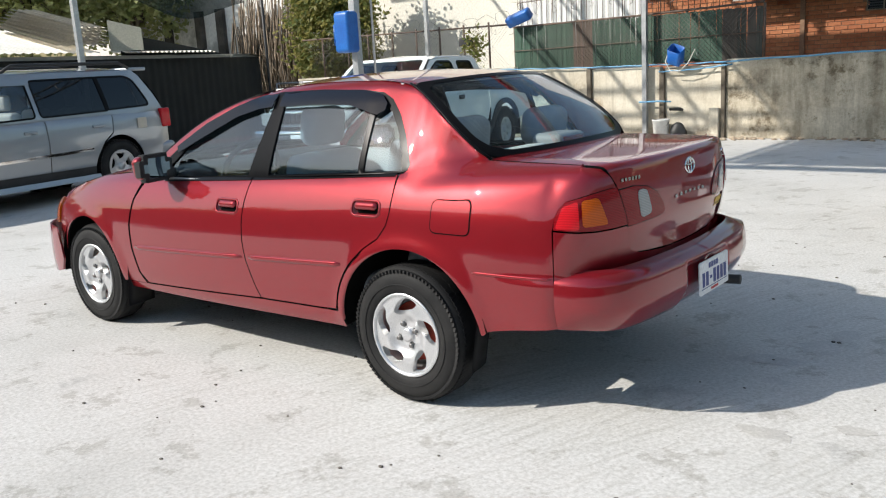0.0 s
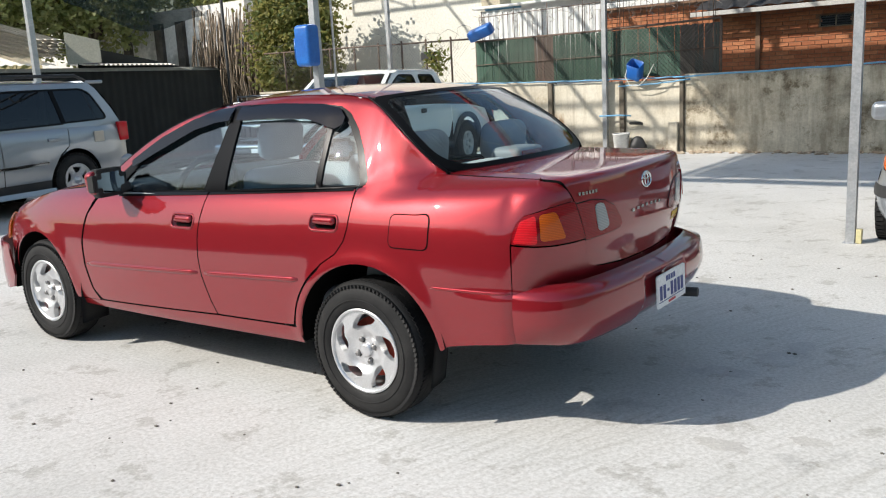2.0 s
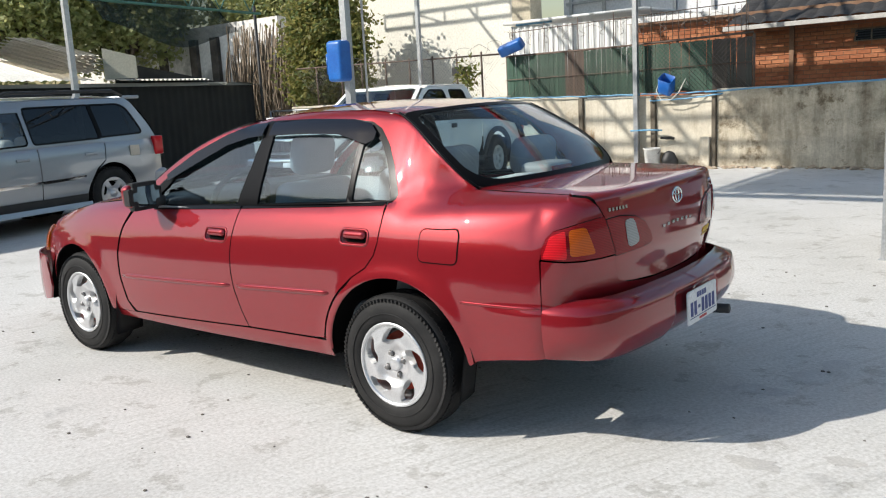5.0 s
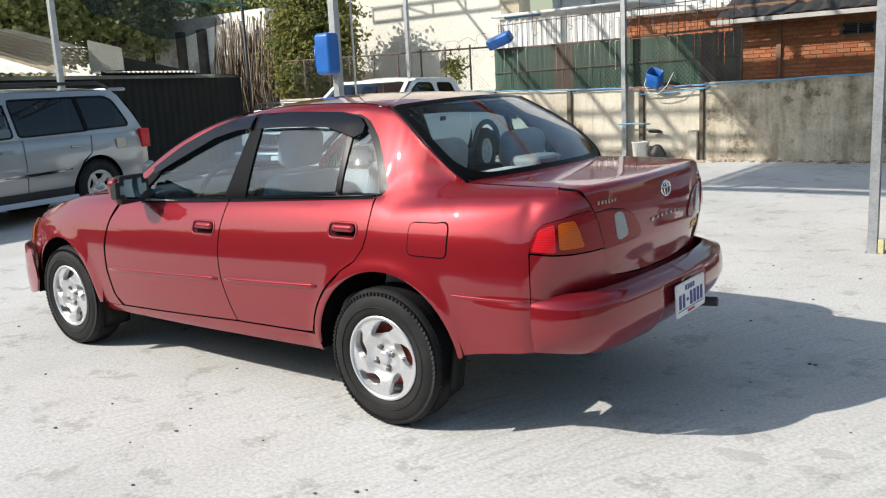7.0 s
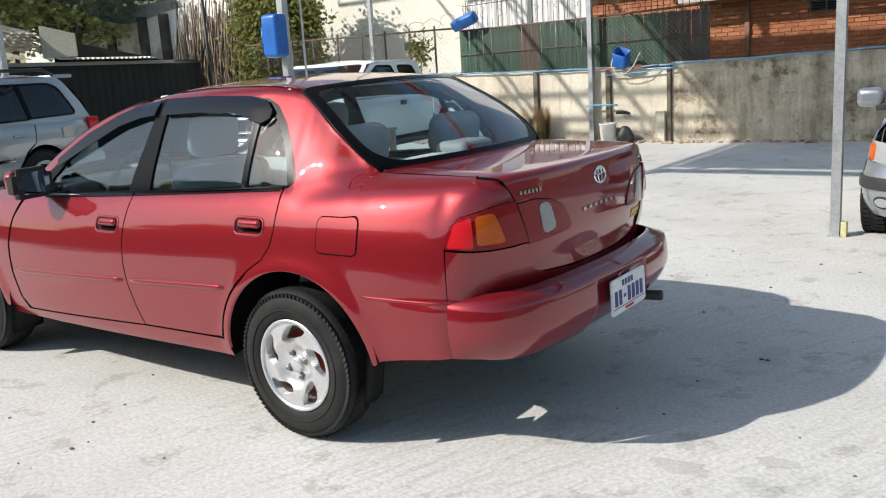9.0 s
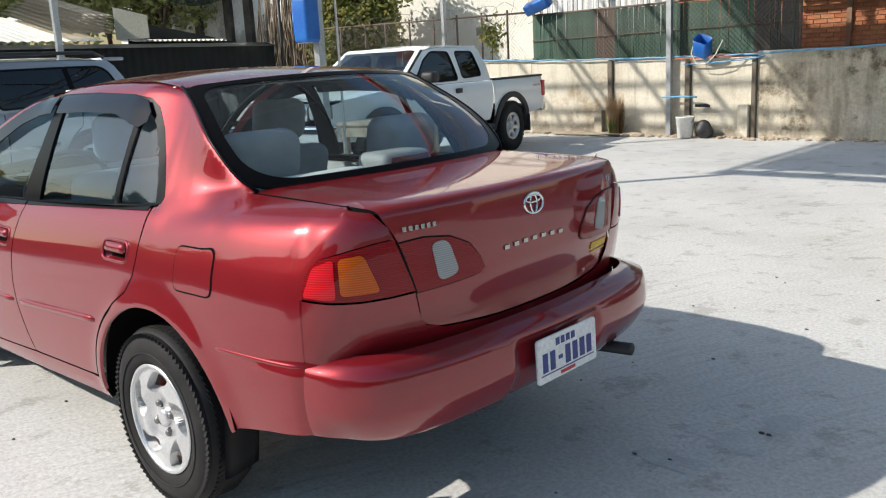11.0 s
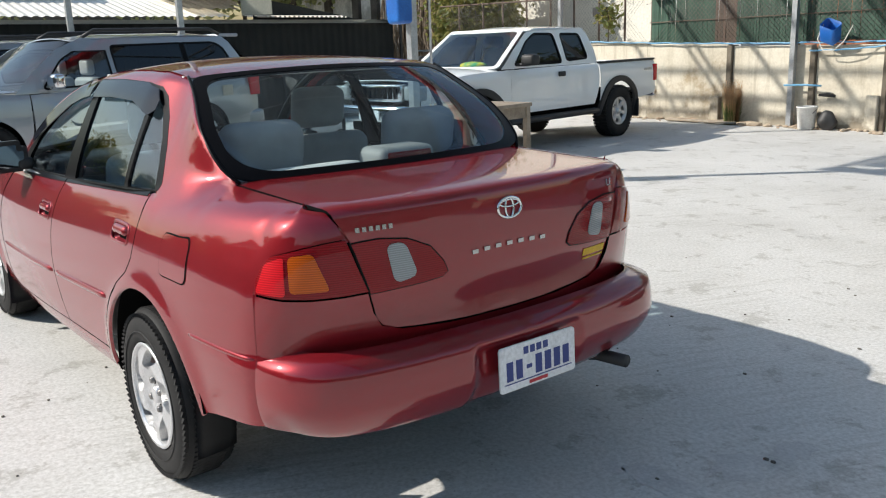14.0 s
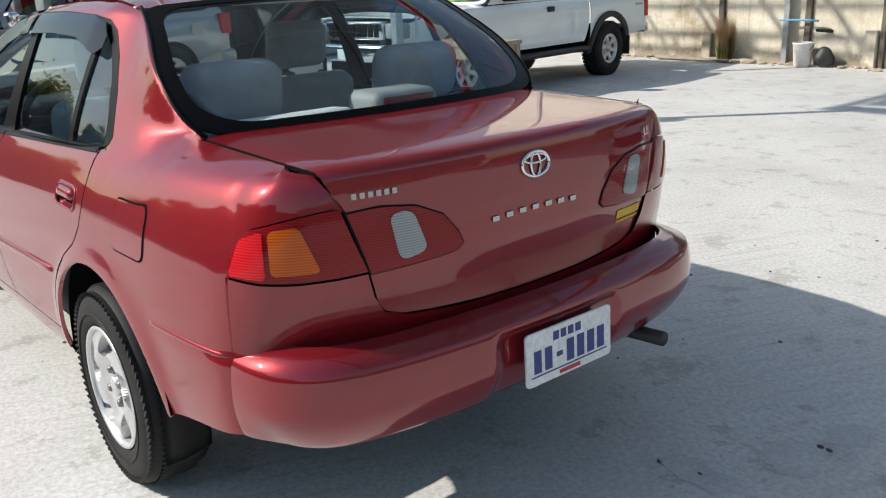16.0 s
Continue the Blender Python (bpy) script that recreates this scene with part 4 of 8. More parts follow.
part("upper_roof", b, mottled("grey corrugated sheet", (0.50, 0.49, 0.46), (0.6, 0.59, 0.56), 0.55, 1.2, 20), shed, "grey corrugated upper roof")
tagged(part("corner_pole", tube_bm([(SX + 0.15, 9.35, 0), (SX + 0.15, 9.35, 3.55)], 0.035, 10), M_PLASTIC), "dark pole at the shed corner", "pole")

# sagging net and its truss over the shed
bm = grid_bm(lambda u, v: Vector((-11.9 - v * 0.9, 5.2 + u * 3.0, 3.05 - 0.16 * u + v * 0.8 - 0.34 * math.sin(math.pi * u) * (1 - 0.5 * v) + 0.05 * math.sin(9 * u + 4 * v))), [k / 24 for k in range(25)], [k / 10 for k in range(11)])
tagged(part("shade_net", bm, M_NET), "sagging dark green net over the shed", "net")
M_GREEN_STEEL = mottled("green painted steel", (0.05, 0.16, 0.13), (0.08, 0.22, 0.17), 0.6, 6, 60)
tr = tagged(part("green_truss", tube_bm([(-12.5, 2, 3.9), (-12.5, 9.3, 3.72)], 0.03, 6), M_GREEN_STEEL), "green painted steel truss above the shed", "truss")
part("lower_chord", tube_bm([(-12.5, 2, 3.55), (-12.5, 9.3, 3.36)], 0.03, 6), M_GREEN_STEEL, tr)
for k in range(19):
    y = 2.2 + k * 0.39
    z = 3.9 - 0.025 * (y - 2)
    part("web_bar", tube_bm([(-12.5, y, z), (-12.5, y + (0.2 if k % 2 else -0.2), z - 0.35)], 0.014, 5), M_GREEN_STEEL, tr)

# ---- trees ----
def leaf_material(name, c1, c2, c3):
    m = mat(name, c1, 0.55)
    g = node(m, "ShaderNodeNewGeometry")
    join(m, ramp_of(m, g.outputs["Random Per Island"], (0.1, c1), (0.6, c2), (0.95, c3)), bsdf(m).inputs["Base Color"])
    through_, both_ = node(m, "ShaderNodeBsdfTranslucent", Color=(*c3, 1)), node(m, "ShaderNodeMixShader")
    both_.inputs[0].default_value = 0.5
    join(m, bsdf(m).outputs[0], both_.inputs[1]), join(m, through_.outputs[0], both_.inputs[2])
    join(m, both_.outputs[0], m.node_tree.nodes["Material Output"].inputs[0])
    return m


M_BARK = mottled("grey-brown bark", (0.12, 0.09, 0.07), (0.2, 0.16, 0.12), 0.95, 6, 40, 0.5, 0.01)
M_LEAF = leaf_material("dark green leaves", (0.06, 0.11, 0.025), (0.15, 0.21, 0.045), (0.30, 0.27, 0.09))
M_LEAF_Y = leaf_material("yellow-green leaves", (0.14, 0.19, 0.05), (0.32, 0.36, 0.12), (0.48, 0.47, 0.22))


def tree(base, height, centre, size, leaves, leaf, mt, label, seed):
    """A tapered trunk with limbs, and a crown of many folded leaves in clumps."""
    r = random.Random(seed)
    ob = thing("tree", label, "tree", at=Matrix.Translation(base))
    base, centre = Vector(base), Vector(centre)
    c = centre - base
    bm = tube_bm([(0, 0, 0), (0.05, 0.03, height * 0.4), (c.x * 0.5, c.y * 0.5, height * 0.75), (c.x, c.y, c.z)], [0.13, 0.11, 0.08, 0.03], 10)
    clumps = []
    for k in range(46):
        d = Vector((r.gauss(0, 1), r.gauss(0, 1), r.gauss(0, 1))).normalized() * (0.35 + 0.65 * r.random() ** 0.5)
        p = c + Vector((d.x * size[0], d.y * size[1], d.z * size[2]))
        clumps.append((p, r.uniform(0.14, 0.34) * min(size)))
        if k % 3 == 0:
            tube_bm([(c.x * 0.5, c.y * 0.5, height * 0.7), c.lerp(p, 0.5) - Vector((0, 0, 0.1)), p], [0.05, 0.03, 0.012], 6, bm)
    part("trunk", bm, M_BARK, ob, "grey-brown trunk and limbs")
    vs, fs = [], []
    for k in range(leaves):
        p, s = clumps[r.randrange(len(clumps))]
        q = p + Vector((r.gauss(0, s), r.gauss(0, s), r.gauss(0, s * 0.8)))
        a = Vector((r.gauss(0, 1), r.gauss(0, 1), r.gauss(-0.3, 0.6))).normalized() * leaf * r.uniform(0.6, 1.3)
        b = a.cross(Vector((r.gauss(0, 1), r.gauss(0, 1), r.gauss(0, 1)))).normalized() * leaf * 0.35
        up = a.cross(b).normalized() * leaf * 0.12
        i = len(vs)
        vs += [q, q + a * 0.5 + b + up, q + a, q + a * 0.5 - b + up]
        fs += [(i, i + 1, i + 2), (i, i + 2, i + 3)]
    me = bpy.data.meshes.new("crown")
    me.from_pydata(vs, [], fs)
    part_of("crown", me, mt, ob, "", smooth=False)
    return ob


tree((-12.6, 11.7, 0), 2.6, (-12.8, 11.6, 2.45), (1.0, 0.8, 1.3), 15000, 0.13, M_LEAF, "dense dark green bush-like tree behind a wall", 3)
tree((-13.2, 12.2, 0), 3.0, (-13.4, 12.0, 3.4), (0.9, 0.8, 0.9), 7000, 0.13, M_LEAF, "dense dark green bush-like tree behind a wall", 5)
for k, (x, y, z, s) in enumerate(((-22.0, 8.6, 4.4, 2.2), (-24.5, 6.2, 4.8, 2.4), (-20.5, 11.0, 4.2, 1.7), (-27.0, 3.0, 5.0, 2.6), (-23.0, 10.6, 5.4, 2.0), (-19.0, 15.5, 4.6, 1.9))):
    tree((x, y, 0), 3.6, (x, y, z), (s, s, s * 0.8), 9000, 0.2, M_LEAF_Y, "yellow-green tree standing behind the shed", 10 + k)
# unseen trees, added so that the back window mirrors dark green
for k, (x, y, z, s) in enumerate(((-2.6, 19.0, 3.6, 1.7), (1.6, 19.5, 3.8, 1.8), (6.0, 19.0, 3.6, 1.7))):
    tree((x, y, 0), 4.0, (x, y, z), (s, s, s), 6000, 0.26, M_LEAF, "unseen dark green tree added for the back window reflection", 50 + k)
pot = thing("fence_plant", "small dark green potted plant on a fence post", "plant", at=Matrix.Translation((-7.85, 10.45, 1.3)))
vs, fs = [], []
for k in range(160):
    q = Vector((rnd.gauss(0, 0.12), rnd.gauss(0, 0.06), 0.45 + rnd.gauss(0, 0.14)))
    a = Vector((rnd.gauss(0, 1), rnd.gauss(0, 1), rnd.gauss(0.2, 1))).normalized() * 0.12
    b = a.cross(Vector((rnd.gauss(0, 1), rnd.gauss(0, 1), 1))).normalized() * 0.03
    i = len(vs)
    vs += [q, q + a * 0.5 + b, q + a, q + a * 0.5 - b]
    fs += [(i, i + 1, i + 2, i + 3)]
me = bpy.data.meshes.new("leaves")
me.from_pydata(vs, [], fs)
part_of("leaves", me, M_LEAF, pot)
part("stem", tube_bm([(0, 0, 0), (0.01, 0, 0.3), (0, 0, 0.5)], 0.012, 6), M_BARK, pot)
tagged(part("meter_box", box_bm((-8.20, 10.42, 1.78, -7.90, 10.5, 1.94), bevel=0.008), M_PLASTIC, smooth=False), "small black box fixed on a fence", "box")

# plain unseen walls, added to close the yard behind the camera and darken reflections
M_FARWALL = mottled("plain grey unseen wall", (0.10, 0.095, 0.085), (0.17, 0.155, 0.14), 0.9, 0.6, 10)
slab("wall_south", M_FARWALL, (-30, -13.3, 0, 16, -13.0, 3.4))
slab("wall_west", M_FARWALL, (-30.3, -13.3, 0, -30, 11, 3.4))
slab("wall_east", M_FARWALL, (16, -13.3, 0, 16.3, 11, 4.4))
# unseen houses and trees, added as the skyline mirrored in paint and windows
for x0, x1, y, eave, ridge in ((-16.5, -6.5, -15.0, 5.6, 8.0), (-31, -19.5, -17.0, 5.0, 7.0), (-4.0, 7.0, -15.5, 5.0, 6.6), (-42.0, -33.0, -5.0, 4.6, 6.4), (-40.0, -30.0, 3.5, 3.6, 5.0)):
    slab("wall_far_house", M_FARWALL, (x0, y - 6, 0, x1, y, eave))
    rb_ = bmesh.new()
    loop_ = [rb_.verts.new((x, yy, z)) for x, yy, z in ((x0 - 0.4, y + 0.5, eave - 0.15), (x1 + 0.4, y + 0.5, eave - 0.15), (x1 - 1.5, y - 3, ridge), (x0 + 1.5, y - 3, ridge))]
    rb_.faces.new(loop_)
    bmesh.ops.solidify(rb_, geom=rb_.faces[:], thickness=0.12)
    tagged(part("roof_far_house", rb_, M_TILE, smooth=False), kind="structure")
for k, (x, y, z, s) in enumerate(((-18.0, -14.6, 4.6, 2.0), (-5.2, -15.0, 4.9, 2.0), (-23.5, -14.8, 4.2, 1.7), (-31.5, -9.5, 4.0, 2.0), (-32.5, -2.0, 3.9, 1.9))):
    tree((x, y, 0), 3.4, (x, y, z), (s, s, s * 0.9), 5000, 0.26, M_LEAF, "unseen dark green tree added to the mirrored skyline", 30 + k)

# ---- the red saloon ----
def c2_spline(xs, ys):
    """A natural cubic spline."""
    xs, ys = [float(v) for v in xs], [float(v) for v in ys]
    n = len(xs)
    a, b = np.zeros((n, n)), np.zeros(n)
    a[0, 0] = a[-1, -1] = 1
    for i in range(1, n - 1):
        h0, h1 = xs[i] - xs[i - 1], xs[i + 1] - xs[i]
        a[i, i - 1], a[i, i], a[i, i + 1] = h0, 2 * (h0 + h1), h1
        b[i] = 6 * ((ys[i + 1] - ys[i]) / h1 - (ys[i] - ys[i - 1]) / h0)
    k = [float(v) for v in np.linalg.solve(a, b)]

    def f(x):
        i = 0
        while i < n - 2 and x > xs[i + 1]:
            i += 1
        h = xs[i + 1] - xs[i]
        x = max(xs[0] - 0.05, min(xs[-1] + 0.05, x))
        p, q = (xs[i + 1] - x) / h, (x - xs[i]) / h
        return p * ys[i] + q * ys[i + 1] + ((p**3 - p) * k[i] + (q**3 - q) * k[i + 1]) * h * h / 6

    return f


class PlanCurve:
    """Half of a car's outline from above, from the middle of its front to the middle of its tail."""

    def __init__(self, pts):
        s = [0.0]
        for (x0, y0), (x1, y1) in zip(pts, pts[1:]):
            s.append(s[-1] + math.hypot(x1 - x0, y1 - y0))
        # mirrored ends keep the curve square to the middle line
        s2 = [-s[2], -s[1]] + s + [2 * s[-1] - s[-2], 2 * s[-1] - s[-3]]
        p2 = [(pts[2][0], -pts[2][1]), (pts[1][0], -pts[1][1])] + list(pts) + [(pts[-2][0], -pts[-2][1]), (pts[-3][0], -pts[-3][1])]
        self.fx, self.fy = c2_spline(s2, [p[0] for p in p2]), c2_spline(s2, [p[1] for p in p2])
        self.end = s[-1]
        self.a = [self.end * k / 800 for k in range(801)]
        self.xs, self.ys = [self.fx(a) for a in self.a], [self.fy(a) for a in self.a]

    def at_x(self, x):
        return float(np.interp(x, self.xs, self.a))

    def at_y(self, y):
        k = int(np.argmin(self.ys))
        return float(np.interp(y, self.ys[k:], self.a[k:]))

    def __call__(self, a):
        e = 0.004
        p = Vector((self.fx(a), self.fy(a)))
        d = Vector((self.fx(a + e) - self.fx(a - e), self.fy(a + e) - self.fy(a - e))).normalized()
        return p, Vector((d.y, -d.x))


UP = PlanCurve([(-3.33, 0), (-3.29, -0.3), (-3.2, -0.52), (-3.05, -0.66), (-2.8, -0.745), (-2.465, -0.785), (-1.9, -0.81), (-1.2, -0.815),
                (-0.6, -0.80), (-0.1, -0.785), (0.2, -0.772), (0.45, -0.755), (0.6, -0.734), (0.70, -0.708), (0.765, -0.667), (0.818, -0.598), (0.853, -0.52), (0.878, -0.43),
                (0.903, -0.30), (0.915, -0.15), (0.918, 0)])
D_SIDE = c2_spline((0.15, 0.2, 0.27, 0.36, 0.46, 0.62, 0.74, 0.81, 0.875, 0.917, 0.947, 0.972, 0.992, 1.007, 1.017), (0.11, 0.075, 0.035, 0.012, 0.002, 0.0, 0.01, 0.022, 0.044, 0.064, 0.083, 0.107, 0.135, 0.168, 0.205))
D_TAIL = c2_spline((0.15, 0.3, 0.6, 0.635, 0.69, 0.79, 0.89, 0.94, 0.968, 0.985, 0.996, 1.003, 1.008), (0.09, 0.06, 0.035, 0.026, 0.013, 0.0, 0.0, 0.008, 0.019, 0.034, 0.055, 0.08, 0.105))
BELT = spline([(-3.35, 0.58), (-3.2, 0.64), (-3.0, 0.715), (-2.75, 0.795), (-2.4, 0.853), (-2.0, 0.88), (-1.66, 0.888), (-1.0, 0.917), (-0.3, 0.951), (-0.05, 0.964), (0.3, 0.964)])
REAR_ARCH, FRONT_ARCH = (0.025, 0.298, 0.37), (-2.465, 0.298, 0.35)


def upper(a, z):
    """The side and tail walls above the bumper."""
    p, n = UP(a)
    lift = (0.964 - BELT(p.x)) * ease(z, 0.45, 0.85)
    w = ease(p.x, 0.66, 0.86)
    d = D_SIDE(z + lift) * (1 - w) + D_TAIL(z) * w
    flare = 0.0
    for cx, cz, r in (REAR_ARCH, FRONT_ARCH):
        flare += 0.013 * math.exp(-(((math.hypot(p.x - cx, z - cz) - r) / 0.05) ** 2)) * ease(z, 0.2, 0.35)
    crease = 0.013 * ease(p.x, 0.36, 0.70) * (1 - ease(p.x, 0.72, 0.80)) * ease(0.618 - z, 0, 0.05)
    q = p - n * (d - flare - crease)
    return Vector((q.x, q.y, z))


def A(x):
    return UP.at_x(x)


def AY(y):
    return UP.at_y(y)


def on_a(loop):
    return [(A(x), z) for x, z in loop]


def arc(cx, cz, r, a0, a1, n=14):
    return [(cx + r * math.cos(radians(a0 + (a1 - a0) * k / n)), cz + r * math.sin(radians(a0 + (a1 - a0) * k / n))) for k in range(n + 1)]


def down(loop):
    return [(x, z - 0.015) for x, z in loop]


def deck_z(x, y):
    return 1.020 - 0.010 * ease(x, 0.3, 0.95) + 0.008 * (1 - (y / 0.56) ** 2) - 0.012 * ease(abs(y), 0.47, 0.62)


TAIL_X = c2_spline((-0.70, -0.64, -0.57, -0.49, -0.38, -0.25, -0.12, 0, 0.12, 0.25, 0.38, 0.49, 0.57, 0.64, 0.70),
                   (0.69, 0.77, 0.822, 0.858, 0.888, 0.908, 0.9165, 0.918, 0.9165, 0.908, 0.888, 0.858, 0.822, 0.77, 0.69))


def lid(y, t):
    """The boot lid: t > 0 along the deck, t < 0 down the tail."""
    r = 0.03
    f, g = (t + math.sqrt(t * t + r * r)) / 2, (-t + math.sqrt(t * t + r * r)) / 2
    x = TAIL_X(y) - f
    z = deck_z(x, y) - g
    lean = 0.026 * ease(0.80 - z, 0, 0.16) if t < 0 else 0.0
    top = 0.004 * ease(z, 0.85, 0.98)
    return Vector((x - lean - top, y, z))


Y_BASE = spline([(-1.95, 0.69), (-1.7, 0.71), (-1.0, 0.712), (-0.3, 0.705), (-0.03, 0.678), (0.1, 0.638), (0.27, 0.578), (0.4, 0.55)])
Z_BASE = spline([(-1.95, 0.873), (-1.66, 0.888), (-1.0, 0.917), (-0.3, 0.951), (-0.05, 0.964), (0.1, 0.991), (0.27, 1.016)])
Y_RAIL = spline([(-1.95, 0.70), (-1.90, 0.69), (-1.4735, 0.6125), (-1.02, 0.542), (-0.6, 0.534), (-0.3, 0.524), (-0.12, 0.501), (-0.001, 0.536), (0.05, 0.556), (0.112, 0.576), (0.16, 0.583), (0.219, 0.584), (0.27, 0.575), (0.32, 0.548)])
Z_RAIL = spline([(-1.95, 0.88), (-1.90, 0.92), (-1.69, 1.062), (-1.4735, 1.177), (-1.25, 1.262), (-1.02, 1.318), (-0.85, 1.342), (-0.6, 1.353), (-0.3, 1.350), (-0.12, 1.328), (-0.001, 1.263), (0.112, 1.189), (0.219, 1.106), (0.32, 1.018)])


def turn_in(x, z):
    """The rounding between the side of the cabin and the roof."""
    r = 0.0022 + 0.050 * ease(-x, 0.0, 0.42) * ease(x, -1.2, -1.0)
    h = min(r * 0.99, max(0.0, z - (Z_RAIL(x) - r)))
    return r - math.sqrt(r * r - h * h)


def cabin(x, z):
    """The side of the cabin, windows and pillars."""
    zb, zr = Z_BASE(x), Z_RAIL(x)
    t = max(-0.2, min(1.15, (z - zb) / max(0.05, zr - zb)))
    p = 1.25 - 0.35 * ease(x, -0.18, 0.12)
    f = math.copysign(abs(t) ** p, t)
    w = ease(x, -0.06, 0.0)
    yb = Y_BASE(x) * (1 - w) - (upper(A(x), zb).y * w if w else 0)
    return Vector((x, turn_in(x, z) - (yb + (Y_RAIL(x) - yb) * f), z))


ROOF_Z = c2_spline((-1.3, -1.1, -0.8, -0.5, -0.2, 0.05), (1.312, 1.350, 1.379, 1.383, 1.366, 1.325))


def roof_edge(x):
    x = min(max(x, -1.02), -0.12)
    return -cabin(x, Z_RAIL(x) - 0.002).y


def roof_at(x, y):
    xe = min(max(x, -1.02), -0.12)
    k = abs(y) / roof_edge(x)
    return Vector((x, y, ROOF_Z(x) - (ROOF_Z(xe) - Z_RAIL(xe) + 0.002) * k**2.2))


GLASS_HALF = spline([(-0.3, 0.540), (0.0, 0.546), (0.06, 0.566), (0.14, 0.580), (0.25, 0.585), (0.4, 0.580), (0.55, 0.562), (0.7, 0.538), (0.87, 0.514), (1.0, 0.500), (1.3, 0.480)])


def back_glass(s, t):
    w = GLASS_HALF(t)
    base = Vector((0.425 - 0.105 * s * s, w * s, 1.020 - 0.004 * s * s))
    top = Vector((-0.005 - 0.115 * s * s, w * s, 1.352 - 0.024 * s * s))
    return base.lerp(top, t) + Vector((0.55, 0, 0.83)) * 0.022 * 4 * t * (1 - t)


def wind_glass(s, t):
    s = -s
    base = Vector((-2.14 + 0.24 * s * s, 0.69 * s, 0.955 - 0.035 * s * s))
    top = Vector((-1.12 + 0.1 * s * s, 0.535 * s, 1.348 - 0.03 * s * s))
    return base.lerp(top, t) + Vector((-0.35, 0, 0.94)) * 0.062 * 4 * t * (1 - t)


HOOD_EDGE = c2_spline((-3.36, -3.27, -3.18, -3.06, -2.88, -2.66, -2.39, -2.14, -1.9), (0.585, 0.635, 0.680, 0.722, 0.778, 0.834, 0.884, 0.918, 0.94))


def hood_at(x, y):
    k = abs(y) / 0.62
    return Vector((x, y, HOOD_EDGE(x) + 0.040 * (1 - k**2.4) - 0.012 * ease(k, 0.98, 1.1)))


BUMP = PlanCurve([(-3.38, 0), (-3.35, -0.33), (-3.26, -0.56), (-3.11, -0.70), (-2.9, -0.772), (-2.465, -0.80), (-1.2, -0.82), (0.0, -0.80), (0.5, -0.755),
                  (0.66, -0.727), (0.75, -0.715), (0.84, -0.684), (0.915, -0.614), (0.962, -0.50), (0.987, -0.36), (1.0, -0.22), (1.007, -0.1), (1.009, 0)])
D_BUMP = c2_spline((0.325, 0.37, 0.392, 0.425, 0.47, 0.53, 0.575, 0.595, 0.607, 0.616, 0.622), (0.09, 0.05, 0.025, 0.008, 0.0, 0.0, 0.006, 0.014, 0.028, 0.055, 0.10))


def bumper(a, z):
    p, n = BUMP(a)
    # set back behind the number plate, and in its step above
    rec = 0.020 * (1 - ease(abs(p.y), 0.175, 0.215)) * ease(z, 0.33, 0.36) * (1 - ease(z, 0.555, 0.58)) * ease(p.x, 0.5, 0.6)
    tuck = 0.034 * ease(0.50 - z, 0, 0.13) * ease(p.x, 0.70, 0.82)
    q = p - n * (D_BUMP(z) + rec + tuck)
    return Vector((q.x, q.y, z))


car = thing("sedan_car", "dark red metallic four-door saloon car, on pale concrete", "car")
car.location.y, car.scale.y = 0.018, 1.028
GAP = 0.0035

gap_mid = [(-0.895, 0.351), (-0.925, 0.42), (-0.965, 0.535), (-0.980, 0.62), (-0.983, 0.705), (-0.978, 0.80), (-0.968, 0.915)]
front_edge = [(-1.80, 0.881), (-1.88, 0.874), (-1.935, 0.78), (-1.967, 0.634), (-1.962, 0.50), (-1.93, 0.37), (-1.875, 0.318)]
rear_edge = [(-0.049, 0.964), (-0.046, 0.89), (-0.05, 0.81), (-0.066, 0.757), (-0.11, 0.70), (-0.19, 0.652)]
r_arch = arc(REAR_ARCH[0], REAR_ARCH[1], REAR_ARCH[2] + 0.034, 126, 170, 8) + [(-0.372, 0.34), (-0.355, 0.30)] + arc(*REAR_ARCH, 176, 8, 28)
f_arch = arc(*FRONT_ARCH, 0, 168, 22)

door_f = front_edge + [(-1.86, 0.312), (-1.5, 0.325), (-0.905, 0.348)] + gap_mid
door_r = gap_mid[::-1] + [(-0.87, 0.349), (-0.46, 0.354), (-0.385, 0.36)] + arc(REAR_ARCH[0], REAR_ARCH[1], REAR_ARCH[2] + 0.040, 166, 126, 8) + rear_edge[::-1]
fender = [(-1.90, 0.893), (-1.945, 0.78), (-1.977, 0.634), (-1.972, 0.50), (-1.94, 0.37), (-1.89, 0.305), (-2.09, 0.30)] + f_arch[:-1] + [(-2.80, 0.40), (-2.86, 0.46), (-2.885, 0.54), (-2.892, 0.56), (-2.892, 0.735), (-2.96, 0.742), (-2.88, 0.772), (-2.66, 0.828), (-2.4, 0.880), (-2.1, 0.907), (-1.95, 0.913)]
top_line = [(0.80, 1.003), (0.76, 1.006), (0.72, 1.007), (0.6, 1.012), (0.4, 1.016), (0.27, 1.015), (0.1, 0.990)]
quarter = [(A(x), z) for x, z in rear_edge + r_arch + [(0.402, 0.348), (0.43, 0.368), (0.55, 0.388), (0.712, 0.406), (0.70, 0.60), (0.694, 0.777)]]
lamp_edge = [(0.697, 0.785), (0.703, 0.82), (0.72, 0.855), (0.748, 0.883)]
lamp_top = [(-0.61, 0.905), (-0.56, 0.915), (-0.508, 0.921)]
quarter += on_a(lamp_edge) + [(AY(y), z) for y, z in lamp_top] + [(AY(-0.525), 0.960), (AY(-0.548), 0.992)] + on_a(top_line)

